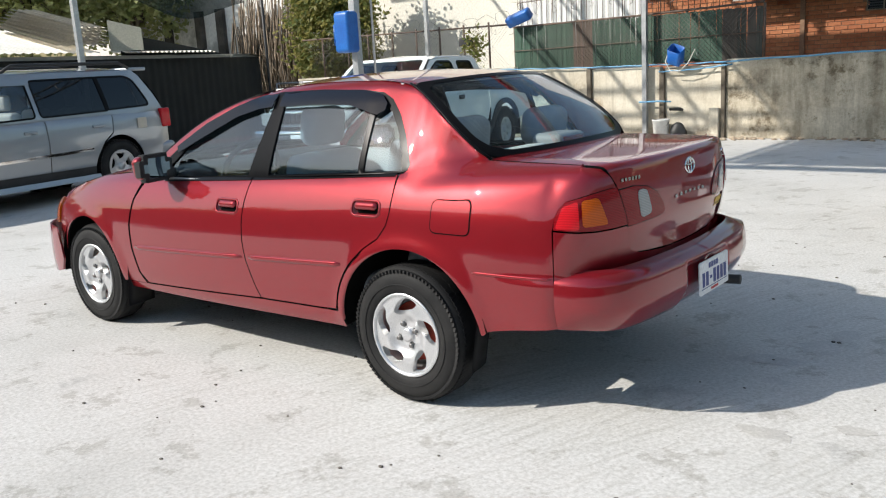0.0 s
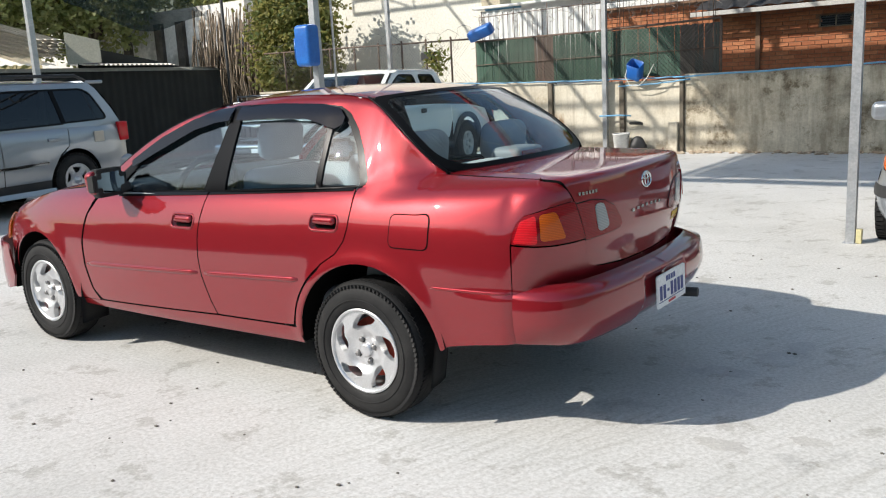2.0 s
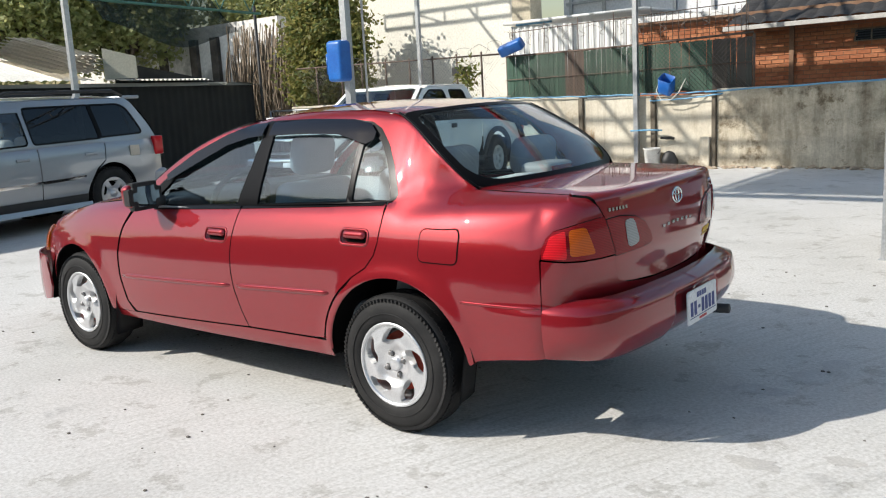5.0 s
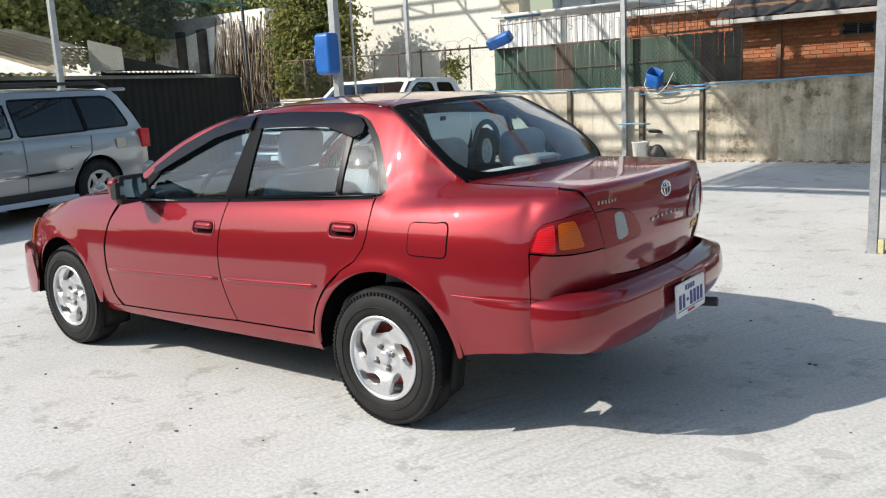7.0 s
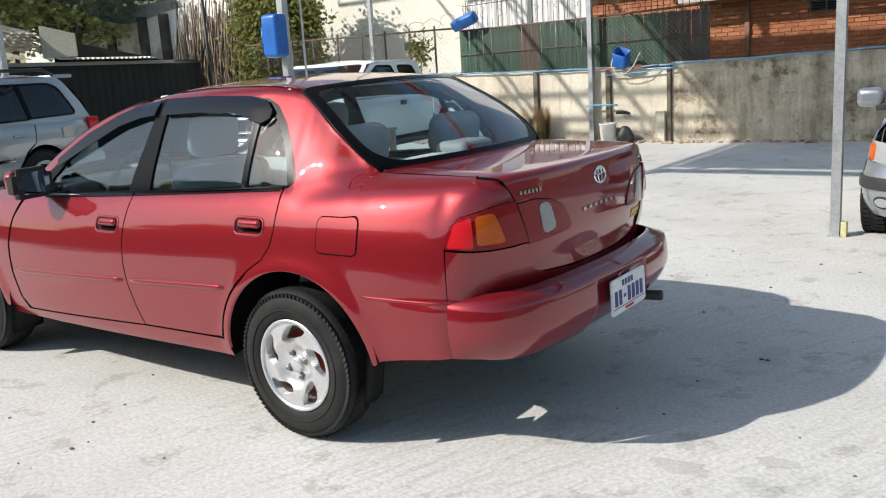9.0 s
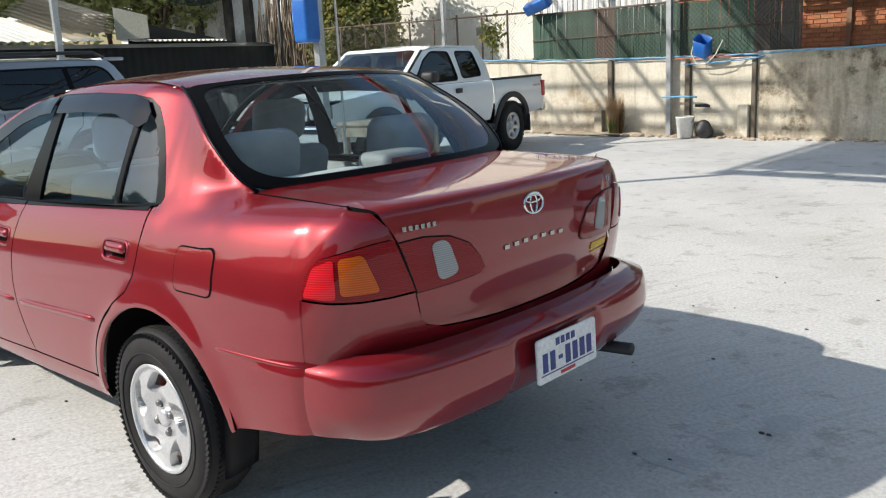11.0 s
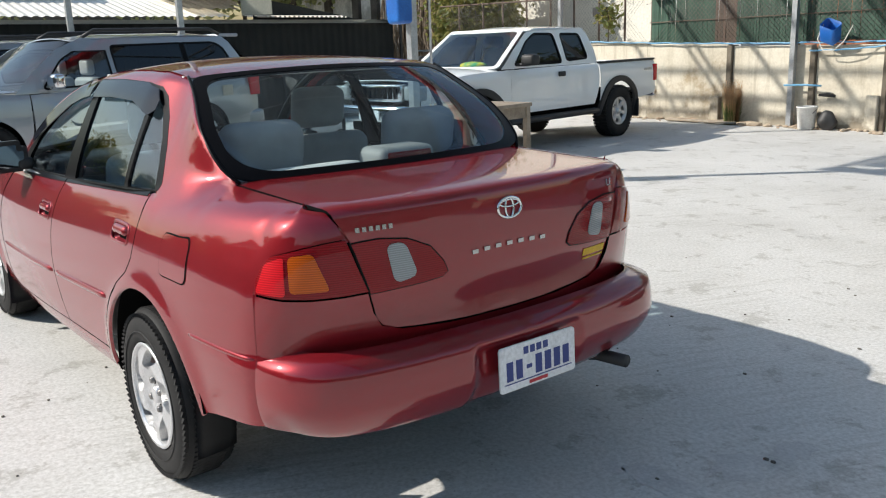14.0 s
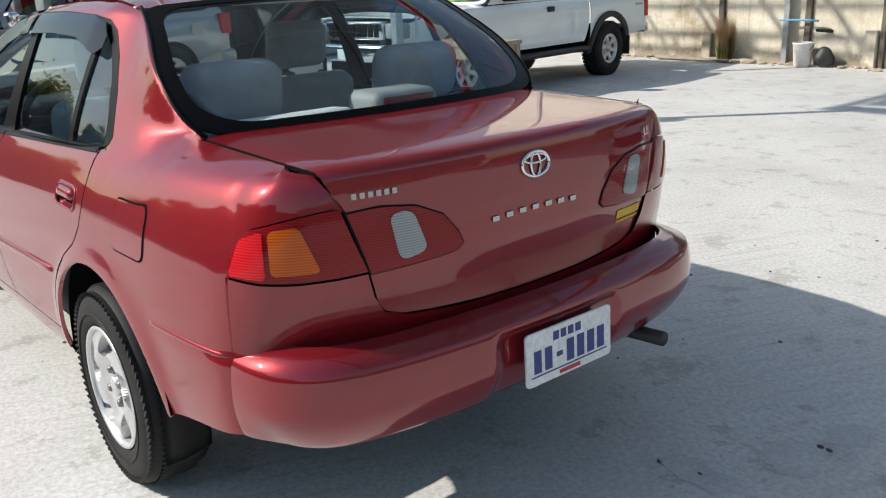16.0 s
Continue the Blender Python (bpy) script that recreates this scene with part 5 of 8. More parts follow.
def moulding(name, path, surf, half, depth, parent, mirror=False, material=None):
    """A rounded bead along a path on a surface."""
    bm, rows = bmesh.new(), []
    for i, (a, z) in enumerate(path):
        e = 0.002
        p = Vector(surf(a, z))
        du, dv = Vector(surf(a + e, z)) - Vector(surf(a - e, z)), Vector(surf(a, z + e)) - Vector(surf(a, z - e))
        n = du.cross(dv).normalized()
        q0, q1 = path[max(0, i - 1)], path[min(len(path) - 1, i + 1)]
        way = (Vector(surf(*q1)) - Vector(surf(*q0))).normalized()
        up = n.cross(way)
        end = 0.15 if i in (0, len(path) - 1) and path[0] != path[-1] else 1.0
        rows.append([bm.verts.new(p + up * half * math.cos(b) * (0.4 + 0.6 * end) + n * (depth * end * math.sin(b) ** 0.8 - 0.001)) for b in [math.pi * k / 6 for k in range(7)]])
    for r0, r1 in zip(rows, rows[1:]):
        for k in range(6):
            bm.faces.new((r0[k], r0[k + 1], r1[k + 1], r1[k]))
    if path[0] != path[-1]:
        bm.faces.new(rows[0]), bm.faces.new(rows[-1])
    if mirror:
        bmesh.ops.scale(bm, vec=(1, -1, 1), verts=bm.verts[:])
    bmesh.ops.recalc_face_normals(bm, faces=bm.faces[:])
    return part(name, bm, material or M_RED, parent)


cup_f, cup_r = [rounded([(x0, zc - 0.03), (x1, zc - 0.03), (x1, zc + 0.034), (x0, zc + 0.034)], 0.028, 6) for x0, x1, zc in ((-1.185, -1.02, 0.785), (-0.265, -0.105, 0.822))]



def glass_edge_z(x, y):
    """The height of the back window's surface over a point."""
    f = max(-1.0, min(1.0, y / 0.56))
    lo, hi = -0.3, 1.3
    for _ in range(24):
        mid = (lo + hi) / 2
        lo, hi = (mid, hi) if back_glass(f, mid).x > x else (lo, mid)
    return back_glass(f, lo).z


class Blend:
    """How far a soft press would move the sheet between the side, the rear pillar and the roof, station by station."""
    X0, X1, N = -0.44, 0.48, 47

    def __init__(self):
        self.rows = [self.station(self.X0 + (self.X1 - self.X0) * k / (self.N - 1)) for k in range(self.N)]

    def station(self, x):
        zb, zr = min(Z_BASE(x), Z_RAIL(x) - 0.001), Z_RAIL(x) - 0.002
        pts, keys = [], []
        for k in range(61):
            z = 0.72 + (zb - 0.72) * k / 60
            q = upper(A(x), z)
            pts.append((-q.y, z)), keys.append(k / 60)
        n = 60 if x < 0.3 else 2
        for k in range(1, n + 1):
            q = cabin(x, zb + (zr - zb) * k / n)
            pts.append((-q.y, q.z)), keys.append(1 + k / n)
        y0 = pts[-1][0]
        for k in range(1, 41):
            y = y0 - 0.2 * k / 40
            z = roof_at(x, y).z if x < -0.10 else glass_edge_z(x, y) if x < 0.32 else pts[-1][1] + 0.0004
            pts.append((y, z)), keys.append(2 + k / 40)
        p, key = np.array(pts), np.array(keys)
        length = np.concatenate([[0], np.cumsum(np.hypot(*np.diff(p, axis=0).T))])
        at = np.arange(0, length[-1], 0.003)
        even = np.stack([np.interp(at, length, p[:, 0]), np.interp(at, length, p[:, 1])], 1)
        base, rail = np.interp([1, 2], key, length)
        out = even.copy()
        w = ease(x, -0.44, -0.2) * (1 - ease(x, 0.34, 0.48))
        for i, a in enumerate(at):
            wide = 0.006 + 0.062 * ease(x, -0.05, 0.07) * math.exp(-(((a - base) / 0.14) ** 2)) if a < rail else 0.006
            top = 0.024 if x < -0.1 else 0.024 * (1 - ease(x, -0.1, 0.0)) + 0.006
            wide = max(min(wide, 0.34 * abs(a - rail) + 0.004), top * math.exp(-(((a - rail) / 0.05) ** 2)))
            wide = max(0.0005, min(wide, 0.3 * a, 0.3 * (at[-1] - a)))
            g = np.exp(-0.5 * ((at - a) / wide) ** 2)
            out[i] = (g[:, None] * even).sum(0) / g.sum()
        move = (out - even) * w
        grid = np.linspace(0, 3, 361)
        la = np.interp(grid, key, length)
        return np.stack([np.interp(la, at, move[:, 0]), np.interp(la, at, move[:, 1])], 1)

    def __call__(self, x, v):
        f = (x - self.X0) / (self.X1 - self.X0) * (self.N - 1)
        if f <= 0 or f >= self.N - 1 or v <= 0 or v >= 3:
            return Vector((0, 0, 0))
        i, g = int(f), v * 120
        j = min(359, int(g))
        a, b = f - i, g - j
        r0, r1 = self.rows[i], self.rows[i + 1]
        d = (r0[j] * (1 - b) + r0[j + 1] * b) * (1 - a) + (r1[j] * (1 - b) + r1[j + 1] * b) * a
        return Vector((0, -float(d[0]), float(d[1])))


blend = Blend()


def blend_key(x, z):
    zb, zr = min(Z_BASE(x), Z_RAIL(x) - 0.001), Z_RAIL(x) - 0.002
    return (z - 0.72) / (zb - 0.72) if z < zb else 1 + min(1.0, (z - zb) / max(0.002, zr - zb))


def soft_side(x, z):
    """The pillar and the shoulder as one sheet."""
    return soft_quarter(A(x), z)


CREST_TOP = spline([(0.2, 1.008), (0.27, 1.015), (0.4, 1.016), (0.6, 1.012), (0.72, 1.007), (0.76, 1.006), (0.80, 1.003)])


def crest(a, x, z):
    """The shoulder beside the boot lid: one even curve from the side up to the lid's edge."""
    u = (z - 0.86) / (CREST_TOP(x) - 0.86)
    p0, p1 = upper(a, 0.86), Vector((x, -0.5535 + 0.018 * ease(x, 0.70, 0.84), deck_z(x, 0.556) - 0.001))
    rise = (p0 - upper(a, 0.845)).normalized()
    reach = (p1 - p0).length * 0.46
    c0, c1 = p0 + rise * reach, p1 + Vector((0, -0.97, -0.22)).normalized() * reach
    v = 1 - u
    return p0 * v**3 + c0 * 3 * v * v * u + c1 * 3 * v * u * u + p1 * u**3


def soft_quarter(a, z):
    x = UP.fx(a)
    if z > Z_BASE(x) and x < 0.315:
        raw = cabin(x, z)
    else:
        raw = upper(a, z)
        raw.x += (x - raw.x) * ease(z, 0.80, 0.95) * (1 - ease(x, 0.31, 0.46))
    raw = raw + blend(x, blend_key(x, z))
    w = ease(x, 0.27, 0.40) * (1 - ease(x, 0.72, 0.84)) * (1 - (1 - ease(z, 0.91, 0.97)) * ease(x, 0.64, 0.72))
    return raw.lerp(crest(a, x, z), w) if w > 0 and z > 0.86 else raw


def soft_roof(x, y):
    return roof_at(x, y) + (Vector((1, 1 if y < 0 else -1, 1)) * blend(x, 2 + (roof_edge(x) - abs(y)) / 0.2) if x < -0.1 and abs(y) < roof_edge(x) else Vector((0, 0, 0)))


dlo = down([(-1.84, 0.905), (-0.97, 0.936), (-0.05, 0.983)])
dlo_back = down([(-0.012, 0.992), (-0.004, 1.012), (-0.02, 1.05), (-0.06, 1.13), (-0.115, 1.215), (-0.18, 1.283), (-0.235, 1.312)])
dlo_top = down([(-0.34, 1.325), (-0.6, 1.334), (-0.9, 1.33), (-1.03, 1.308), (-1.2, 1.262), (-1.4, 1.184), (-1.6, 1.082), (-1.76, 0.975)])
EVEN = Vector((0.05, -0.60, 0.80)).normalized()


def even_out(q, n):
    """The soft hollow at the foot of the rear pillar, by the window's corner."""
    return n.lerp(EVEN, 0.75 * math.exp(-(((q.x - 0.29) / 0.06) ** 2)) * ease(q.z, 0.95, 1.0)).normalized()


SEAM_X = [0.285 * k / 28 for k in range(29)]
PILLAR_EDGE = [dlo_top[0]] + dlo_back[::-1]

for side in (0, 1):
    m = bool(side)
    fd = panel("front_door", [(on_a(shrunk(door_f, GAP)), upper, 0.035, [on_a(cup_f)], 0)], M_RED, car, mirror=m)
    rd = panel("rear_door", [(on_a(shrunk(door_r, GAP)), upper, 0.035, [on_a(cup_r)], 0)], M_RED, car, mirror=m)
    panel("front_fender", [(on_a(shrunk(fender, GAP)), upper, 0.035, [], 0)], M_RED, car, mirror=m)
    skin = shrunk(quarter, GAP * 0.6)
    skin = [(a, z) for a, z in skin if not (z > 0.95 and UP.fx(a) < 0.285)]
    skin = skin + [(A(x), Z_BASE(x)) for x in SEAM_X[::-1]] + [(A(-0.046), 0.9625)]
    panel("sill", [(on_a([(-2.09, 0.262), (-0.352, 0.275), (-0.352, 0.352), (-0.40, 0.348), (-0.905, 0.342), (-1.5, 0.318), (-1.86, 0.305), (-2.07, 0.297)]), upper, 0.04, [], -0.003)], M_RED, car, mirror=m)
    # shoulder under the shut line beside the boot lid
    ends = [(upper(A(x), z), lid(-0.556, t)) for x, z, t in ((0.30, 1.014, 0.53), (0.38, 1.014, 0.44), (0.45, 1.012, 0.35), (0.56, 1.010, 0.25), (0.62, 1.008, 0.19), (0.66, 1.007, 0.15), (0.70, 1.006, 0.115), (0.74, 1.005, 0.08), (0.775, 1.003, 0.055), (0.80, 0.999, 0.035))]
    ends += [(upper(AY(-0.56), 0.993), lid(-0.545, 0.01)), (upper(AY(-0.54), 0.975), lid(-0.53, -0.02)), (upper(AY(-0.525), 0.955), lid(-0.51, -0.05)), (upper(AY(-0.512), 0.925), lid(-0.495, -0.085))]
    bm = grid_bm(lambda i, f: ends[i][0].lerp(ends[i][1], -0.25 + 1.6 * f) - Vector((0.004, -0.004, 0.013)), list(range(len(ends))), [0, 0.33, 0.66, 1])
    if m:
        bmesh.ops.scale(bm, vec=(1, -1, 1), verts=bm.verts[:])
    bmesh.ops.recalc_face_normals(bm, faces=bm.faces[:])
    part("shoulder_gutter", bm, M_RED, car)
    pillar = [(-0.03, Z_BASE(-0.03))] + [(x, Z_BASE(x)) for x in SEAM_X] + [(0.30, 1.0165)]
    pillar += [(0.314 - 0.03 * k, Z_RAIL(0.314 - 0.03 * k) - 0.002) for k in range(21)]
    pillar += [(x, z) for x, z in PILLAR_EDGE]
    q = panel("rear_quarter_panel", [(skin, soft_quarter, 0.018, [], 0, even_out), (pillar, soft_side, 0.012, [], 0, even_out)], M_RED, car, mirror=m, lip=0.0118)
    # a raised crease behind the wheel
    moulding("body_crease", [(A(0.36 + 0.335 * k / 14), 0.601 - 0.002 * k / 14) for k in range(15)], upper, 0.007, 0.005, q, m)
    # rubbing strips on the doors
    z_of = lambda x: 0.512 + (x + 1.96) * 0.0375
    for dr, x0, x1 in ((fd, -1.945, -0.99), (rd, -0.945, -0.33)):
        moulding("rubbing_strip", [(A(x0 + (x1 - x0) * k / 16), z_of(x0 + (x1 - x0) * k / 16)) for k in range(17)], upper, 0.013, 0.011, dr, m)
    # handles: a sunk cup with a flap in it
    for dr, cup, x0, x1, zc in ((fd, cup_f, -1.185, -1.02, 0.785), (rd, cup_r, -0.265, -0.105, 0.822)):
        moulding("handle_ring", on_a(cup + cup[:1]), upper, 0.006, 0.005, dr, m)

        def bowl(a, z):
            p = upper(a, z)
            u, v = (p.x - (x0 + x1) / 2) / ((x1 - x0) / 2), (z - zc - 0.002) / 0.034
            return p + Vector((0, 0.034 * (1 - ease(max(abs(u), abs(v)), 0.55, 1.0)), 0))

        h = panel("door_handle", [(on_a(shrunk(cup, -0.002)), bowl, 0.01, [], -0.002)], M_RED, dr, mirror=m, lip=0)
        n = 10
        moulding("flap", [(A(x0 + 0.014 + (x1 - x0 - 0.03) * k / n), zc + 0.012) for k in range(n + 1)], upper, 0.017, 0.012, h, m)
    # belt strips
    for dr, x0, x1 in ((fd, -1.70, -0.975), (rd, -0.96, -0.06)):
        belt = [(x0, BELT(x0) - 0.008), (x1, BELT(x1) - 0.008), (x1, BELT(x1) + 0.012), (x0, BELT(x0) + 0.012)]
        panel("belt_strip", [(belt, lambda x, z: upper(A(x), min(z, BELT(x) + 0.02)) + Vector((0, -0.004, 0)), 0.04, [], 0.0)], M_TRIM, dr, mirror=m)
    # cabin side: black surround, glass, smoked visors, painted pillars
    f_glass = down([(-1.68, 0.917), (-1.01, 0.942), (-0.955, 1.12), (-0.915, 1.30), (-1.0, 1.297), (-1.17, 1.25), (-1.37, 1.165), (-1.55, 1.065), (-1.66, 0.98)])
    r_glass = down([(-0.86, 0.948), (-0.275, 0.978), (-0.272, 1.1), (-0.278, 1.285), (-0.40, 1.30), (-0.62, 1.308), (-0.845, 1.303), (-0.85, 1.10)])
    q_glass = down([(-0.245, 0.98), (-0.04, 0.99), (-0.062, 1.06), (-0.105, 1.15), (-0.16, 1.225), (-0.215, 1.268), (-0.247, 1.275)])
    panel("window_surround", [(dlo + dlo_back + dlo_top, lambda x, z: cabin(x, z) + blend(x, blend_key(x, z)), 0.03, [f_glass, r_glass, q_glass], 0.001)], M_TRIM, car, "black rubber and black window frames", mirror=m)
    for name, g in (("front_window", f_glass), ("rear_window", r_glass), ("quarter_window", q_glass)):
        w = panel(name, [(shrunk(g, -0.006), cabin, 0.05, [], -0.006)], M_GLASS_SIDE, car, mirror=m, lip=0)
    outer = down([(-1.885, 0.898), (-1.84, 0.905)]) + dlo_top[::-1]
    outer += [(-0.286 - 0.035 * k, Z_RAIL(-0.286 - 0.035 * k) - 0.002) for k in range(46)]
    panel("pillar_and_roof_rail", [(outer, lambda x, z: soft_side(x, z) if x > -0.44 else cabin(x, z), 0.018, [], 0)], M_RED, car, mirror=m, lip=0)
    visor_f = down([(-1.60, 1.04), (-1.36, 1.138), (-1.17, 1.218), (-1.02, 1.252), (-0.915, 1.262), (-0.905, 1.318), (-1.02, 1.314), (-1.2, 1.267), (-1.4, 1.188), (-1.62, 1.072)])
    visor_r = down([(-0.86, 1.262), (-0.62, 1.268), (-0.40, 1.262), (-0.30, 1.238), (-0.27, 1.228), (-0.225, 1.218), (-0.19, 1.235), (-0.19, 1.266), (-0.23, 1.303), (-0.34, 1.322), (-0.6, 1.328), (-0.86, 1.322)])
    for v in (visor_f, visor_r):
        panel("window_visor", [(v, lambda x, z: cabin(x, z) + Vector((0, -0.013 * ease(1.33 - z, 0, 0.07), 0)), 0.03, [], 0.006)], M_VISOR, car, "smoked acrylic rain visor", mirror=m, lip=0.004)
    # tail lamps: the outer block in the quarter panel
    lamp = [(A(0.700), 0.781)] + on_a(lamp_edge[1:]) + [(AY(y), z) for y, z in lamp_top] + [(AY(-0.485), 0.85), (AY(-0.457), 0.773), (AY(-0.52), 0.770), (AY(-0.60), 0.769), (AY(-0.66), 0.772)]
    tl = panel("tail_lamp", [(shrunk(lamp, 0.001), upper, 0.025, [], -0.006)], M_TRIM, car, mirror=m)
    body = shrunk(lamp, 0.001)
    panel("deep_red_lens", [(body, upper, 0.02, [], 0.003)], M_LENS_DEEP, tl, mirror=m)
    red = rounded([(A(0.706), 0.786), (AY(-0.652), 0.779), (AY(-0.652), 0.884), (A(0.733), 0.862)], 0.012)
    panel("red_lens", [(red, upper, 0.02, [], 0.0065)], M_LENS_RED, tl, mirror=m, lip=0.004)
    amber = rounded([(AY(-0.642), 0.788), (AY(-0.553), 0.790), (AY(-0.588), 0.892), (AY(-0.642), 0.884)], 0.014)
    panel("amber_lens", [(amber, upper, 0.02, [], 0.0065)], M_LENS_AMBER, tl, mirror=m, lip=0.004)
    # mirror
    flip = Matrix.Diagonal((1, -1 if m else 1, 1, 1))
    turn = Matrix.Translation((-1.64, -0.822, 0.965)) @ Matrix.Rotation(radians(12), 4, "Z")
    bm = bmesh.new()
    bmesh.ops.create_uvsphere(bm, u_segments=24, v_segments=16, radius=1)
    for v in bm.verts:
        c = v.co
        for k in range(3):
            c[k] = math.copysign(abs(c[k]) ** 0.55, c[k])
        c.x = c.x * 0.055 if c.x < 0 else c.x * 0.022
        c.y, c.z = c.y * 0.105 - 0.01 * c.z, c.z * 0.068
    bmesh.ops.transform(bm, matrix=flip @ turn, verts=bm.verts[:])
    bmesh.ops.recalc_face_normals(bm, faces=bm.faces[:])
    wm = part("door_mirror", bm, M_RED, car)
    for name, pts, r, material in (("mirror_rim", (0.010, 0.110, 0.072, 0.044), 0.012, M_PLASTIC), ("mirror_glass", (0.032, 0.088, 0.052, 0.006), 0.004, M_MIRROR)):
        bm = bmesh.new()
        bmesh.ops.create_cube(bm, size=1, matrix=Matrix.Translation((pts[0], 0, 0)) @ Matrix.Diagonal((pts[3], 2 * pts[1], 2 * pts[2], 1)))
        bmesh.ops.bevel(bm, geom=[e for e in bm.edges if abs((e.verts[0].co - e.verts[1].co).x) > 0.001], offset=0.03, segments=5, affect="EDGES")
        bmesh.ops.bevel(bm, geom=[e for e in bm.edges if e.calc_face_angle(0) > 0.9], offset=r * 0.35, segments=2, affect="EDGES")
        bmesh.ops.transform(bm, matrix=flip @ turn, verts=bm.verts[:])
        bmesh.ops.recalc_face_normals(bm, faces=bm.faces[:])
        part(name, bm, material, wm, smooth=False)
    bm = box_bm((-1.715, -0.76, 0.90, -1.62, -0.69, 0.955), bevel=0.015)
    bmesh.ops.transform(bm, matrix=flip, verts=bm.verts[:])
    bmesh.ops.recalc_face_normals(bm, faces=bm.faces[:])
    part("mirror_foot", bm, M_PLASTIC, wm)
    # flaps behind the wheels
    for name, x, y0, y1, z0, z1 in (("mud_flap", 0.382, -0.768, -0.63, 0.185, 0.42), ("mud_flap", -2.05, -0.80, -0.62, 0.15, 0.40)):
        bm = grid_bm(lambda u, v: Vector((x - 0.03 * u * u - 0.04 * (1 - v), y0 + (y1 - y0) * u, z0 + (z1 - z0) * v)), [k / 6 for k in range(7)], [k / 6 for k in range(7)])
        bmesh.ops.solidify(bm, geom=bm.faces[:], thickness=0.006)
        bmesh.ops.transform(bm, matrix=flip, verts=bm.verts[:])
        bmesh.ops.recalc_face_normals(bm, faces=bm.faces[:])
        part(name, bm, M_PLASTIC, car, "black rubber mud flap")
    # head lamp and corner lamp
    hl = rounded([(-2.897, 0.572), (-3.06, 0.560), (-3.06, 0.690), (-2.897, 0.728)], 0.02)
    panel("corner_lamp", [(on_a(hl), upper, 0.03, [], 0.010)], M_LENS_AMBER, car, mirror=m)
    hl2 = [(A(-3.066), 0.557), (A(-3.29), 0.55), (A(-3.29), 0.612), (A(-3.066), 0.685)][::-1]
    panel("head_lamp", [(hl2, upper, 0.03, [], 0.002)], M_LENS_CLEAR, car, mirror=m)

# fuel flap
fuel = rounded([(0.163, 0.744), (0.354, 0.742), (0.354, 0.876), (0.163, 0.876)], 0.03)
ff = panel("fuel_flap", [(on_a(shrunk(fuel, 0.004)), soft_quarter, 0.02, [], 0.003)], M_RED, car)
# a flat dark ring drawn for the shade in the gap round the flap
panel("seam", [(on_a(shrunk(fuel, -0.001)), soft_quarter, 0.02, [on_a(shrunk(fuel, 0.0045))], 0.0012)], M_DARK, ff, lip=0)

# painted sill under the back window
bm = grid_bm(lambda x, y: Vector((x - 0.10 * (y / 0.56) ** 2, y, deck_z(x, y) - 0.010)), [0.33, 0.38, 0.43, 0.50], [-0.555 + 1.11 * k / 16 for k in range(17)])
part("rear_deck_sill", bm, M_RED, car)

# bumpers
seam = [(BUMP.at_x(0.705), 0.395), (BUMP.at_x(0.70), 0.60)]
rb = [(BUMP.at_x(0.7125), 0.408), (BUMP.at_x(0.80), 0.402), (BUMP.at_x(0.92), 0.392), (BUMP.at_x(0.98), 0.386), (BUMP.end, 0.384)]
rb_top = [(BUMP.end, 0.621), (BUMP.at_x(1.0), 0.621), (BUMP.at_x(0.90), 0.621), (BUMP.at_x(0.80), 0.621), (BUMP.at_x(0.7005), 0.615)]
wrap = [(A(0.7008), 0.595), (AY(-0.62), 0.59), (AY(-0.5), 0.59), (AY(-0.35), 0.59), (AY(-0.1), 0.59), (AY(0), 0.59), (AY(0), 0.626), (AY(-0.2), 0.630), (AY(-0.36), 0.645), (AY(-0.42), 0.665), (AY(-0.445), 0.71), (AY(-0.458), 0.767),
        (AY(-0.52), 0.764), (AY(-0.60), 0.763), (AY(-0.66), 0.766), (A(0.70), 0.775)]
bumper_pieces = [(rb + rb_top, bumper, 0.02, [], 0), (wrap, upper, 0.02, [], 0)]
me = panel_mesh("rear_bumper", bumper_pieces, lip=0)
me2 = panel_mesh("rear_bumper", bumper_pieces, mirror=True, lip=0)
bm = bmesh.new()
for src in (me, me2):
    bm.from_mesh(src)
bmesh.ops.remove_doubles(bm, verts=bm.verts[:], dist=0.0004)
rear_bumper = part("rear_bumper", bm, M_RED, car)
fb = [(BUMP.at_x(-2.80), 0.36), (BUMP.at_x(-2.82), 0.44), (BUMP.at_x(-2.875), 0.545), (BUMP.at_x(-3.1), 0.55), (BUMP.at_x(-3.3), 0.55), (0, 0.55), (0, 0.24), (BUMP.at_x(-3.2), 0.24), (BUMP.at_x(-2.95), 0.26), (BUMP.at_x(-2.85), 0.28)]
for m in (False, True):
    panel("front_bumper", [(fb, lambda a, z: Vector((*bumper(a, 0.43 + (z - 0.24) * 0.5)[:2], z)), 0.04, [], 0)], M_RED, car, mirror=m, lip=0.0118)

# boot lid, with the inner lamps and the badges on it
half = [(-0.55, 0.55), (-0.553, 0.45), (-0.552, 0.15), (-0.546, 0.05), (-0.528, -0.03), (-0.497, -0.095), (-0.475, -0.175), (-0.45, -0.26), (-0.43, -0.325), (-0.41, -0.352), (-0.385, -0.365), (-0.30, -0.374), (-0.15, -0.385)]
edge = half + [(0, -0.388)] + [(-y, t) for y, t in half[::-1]]
top_edge = [(y, 0.50 - 0.0 * y + 0.045 * (y / 0.55) ** 2) for y in (0.45, 0.3, 0.15, 0, -0.15, -0.3, -0.45)]
boot = panel("boot_lid", [(shrunk(edge + top_edge, 0.003), lid, 0.022, [], 0)], M_RED, car)
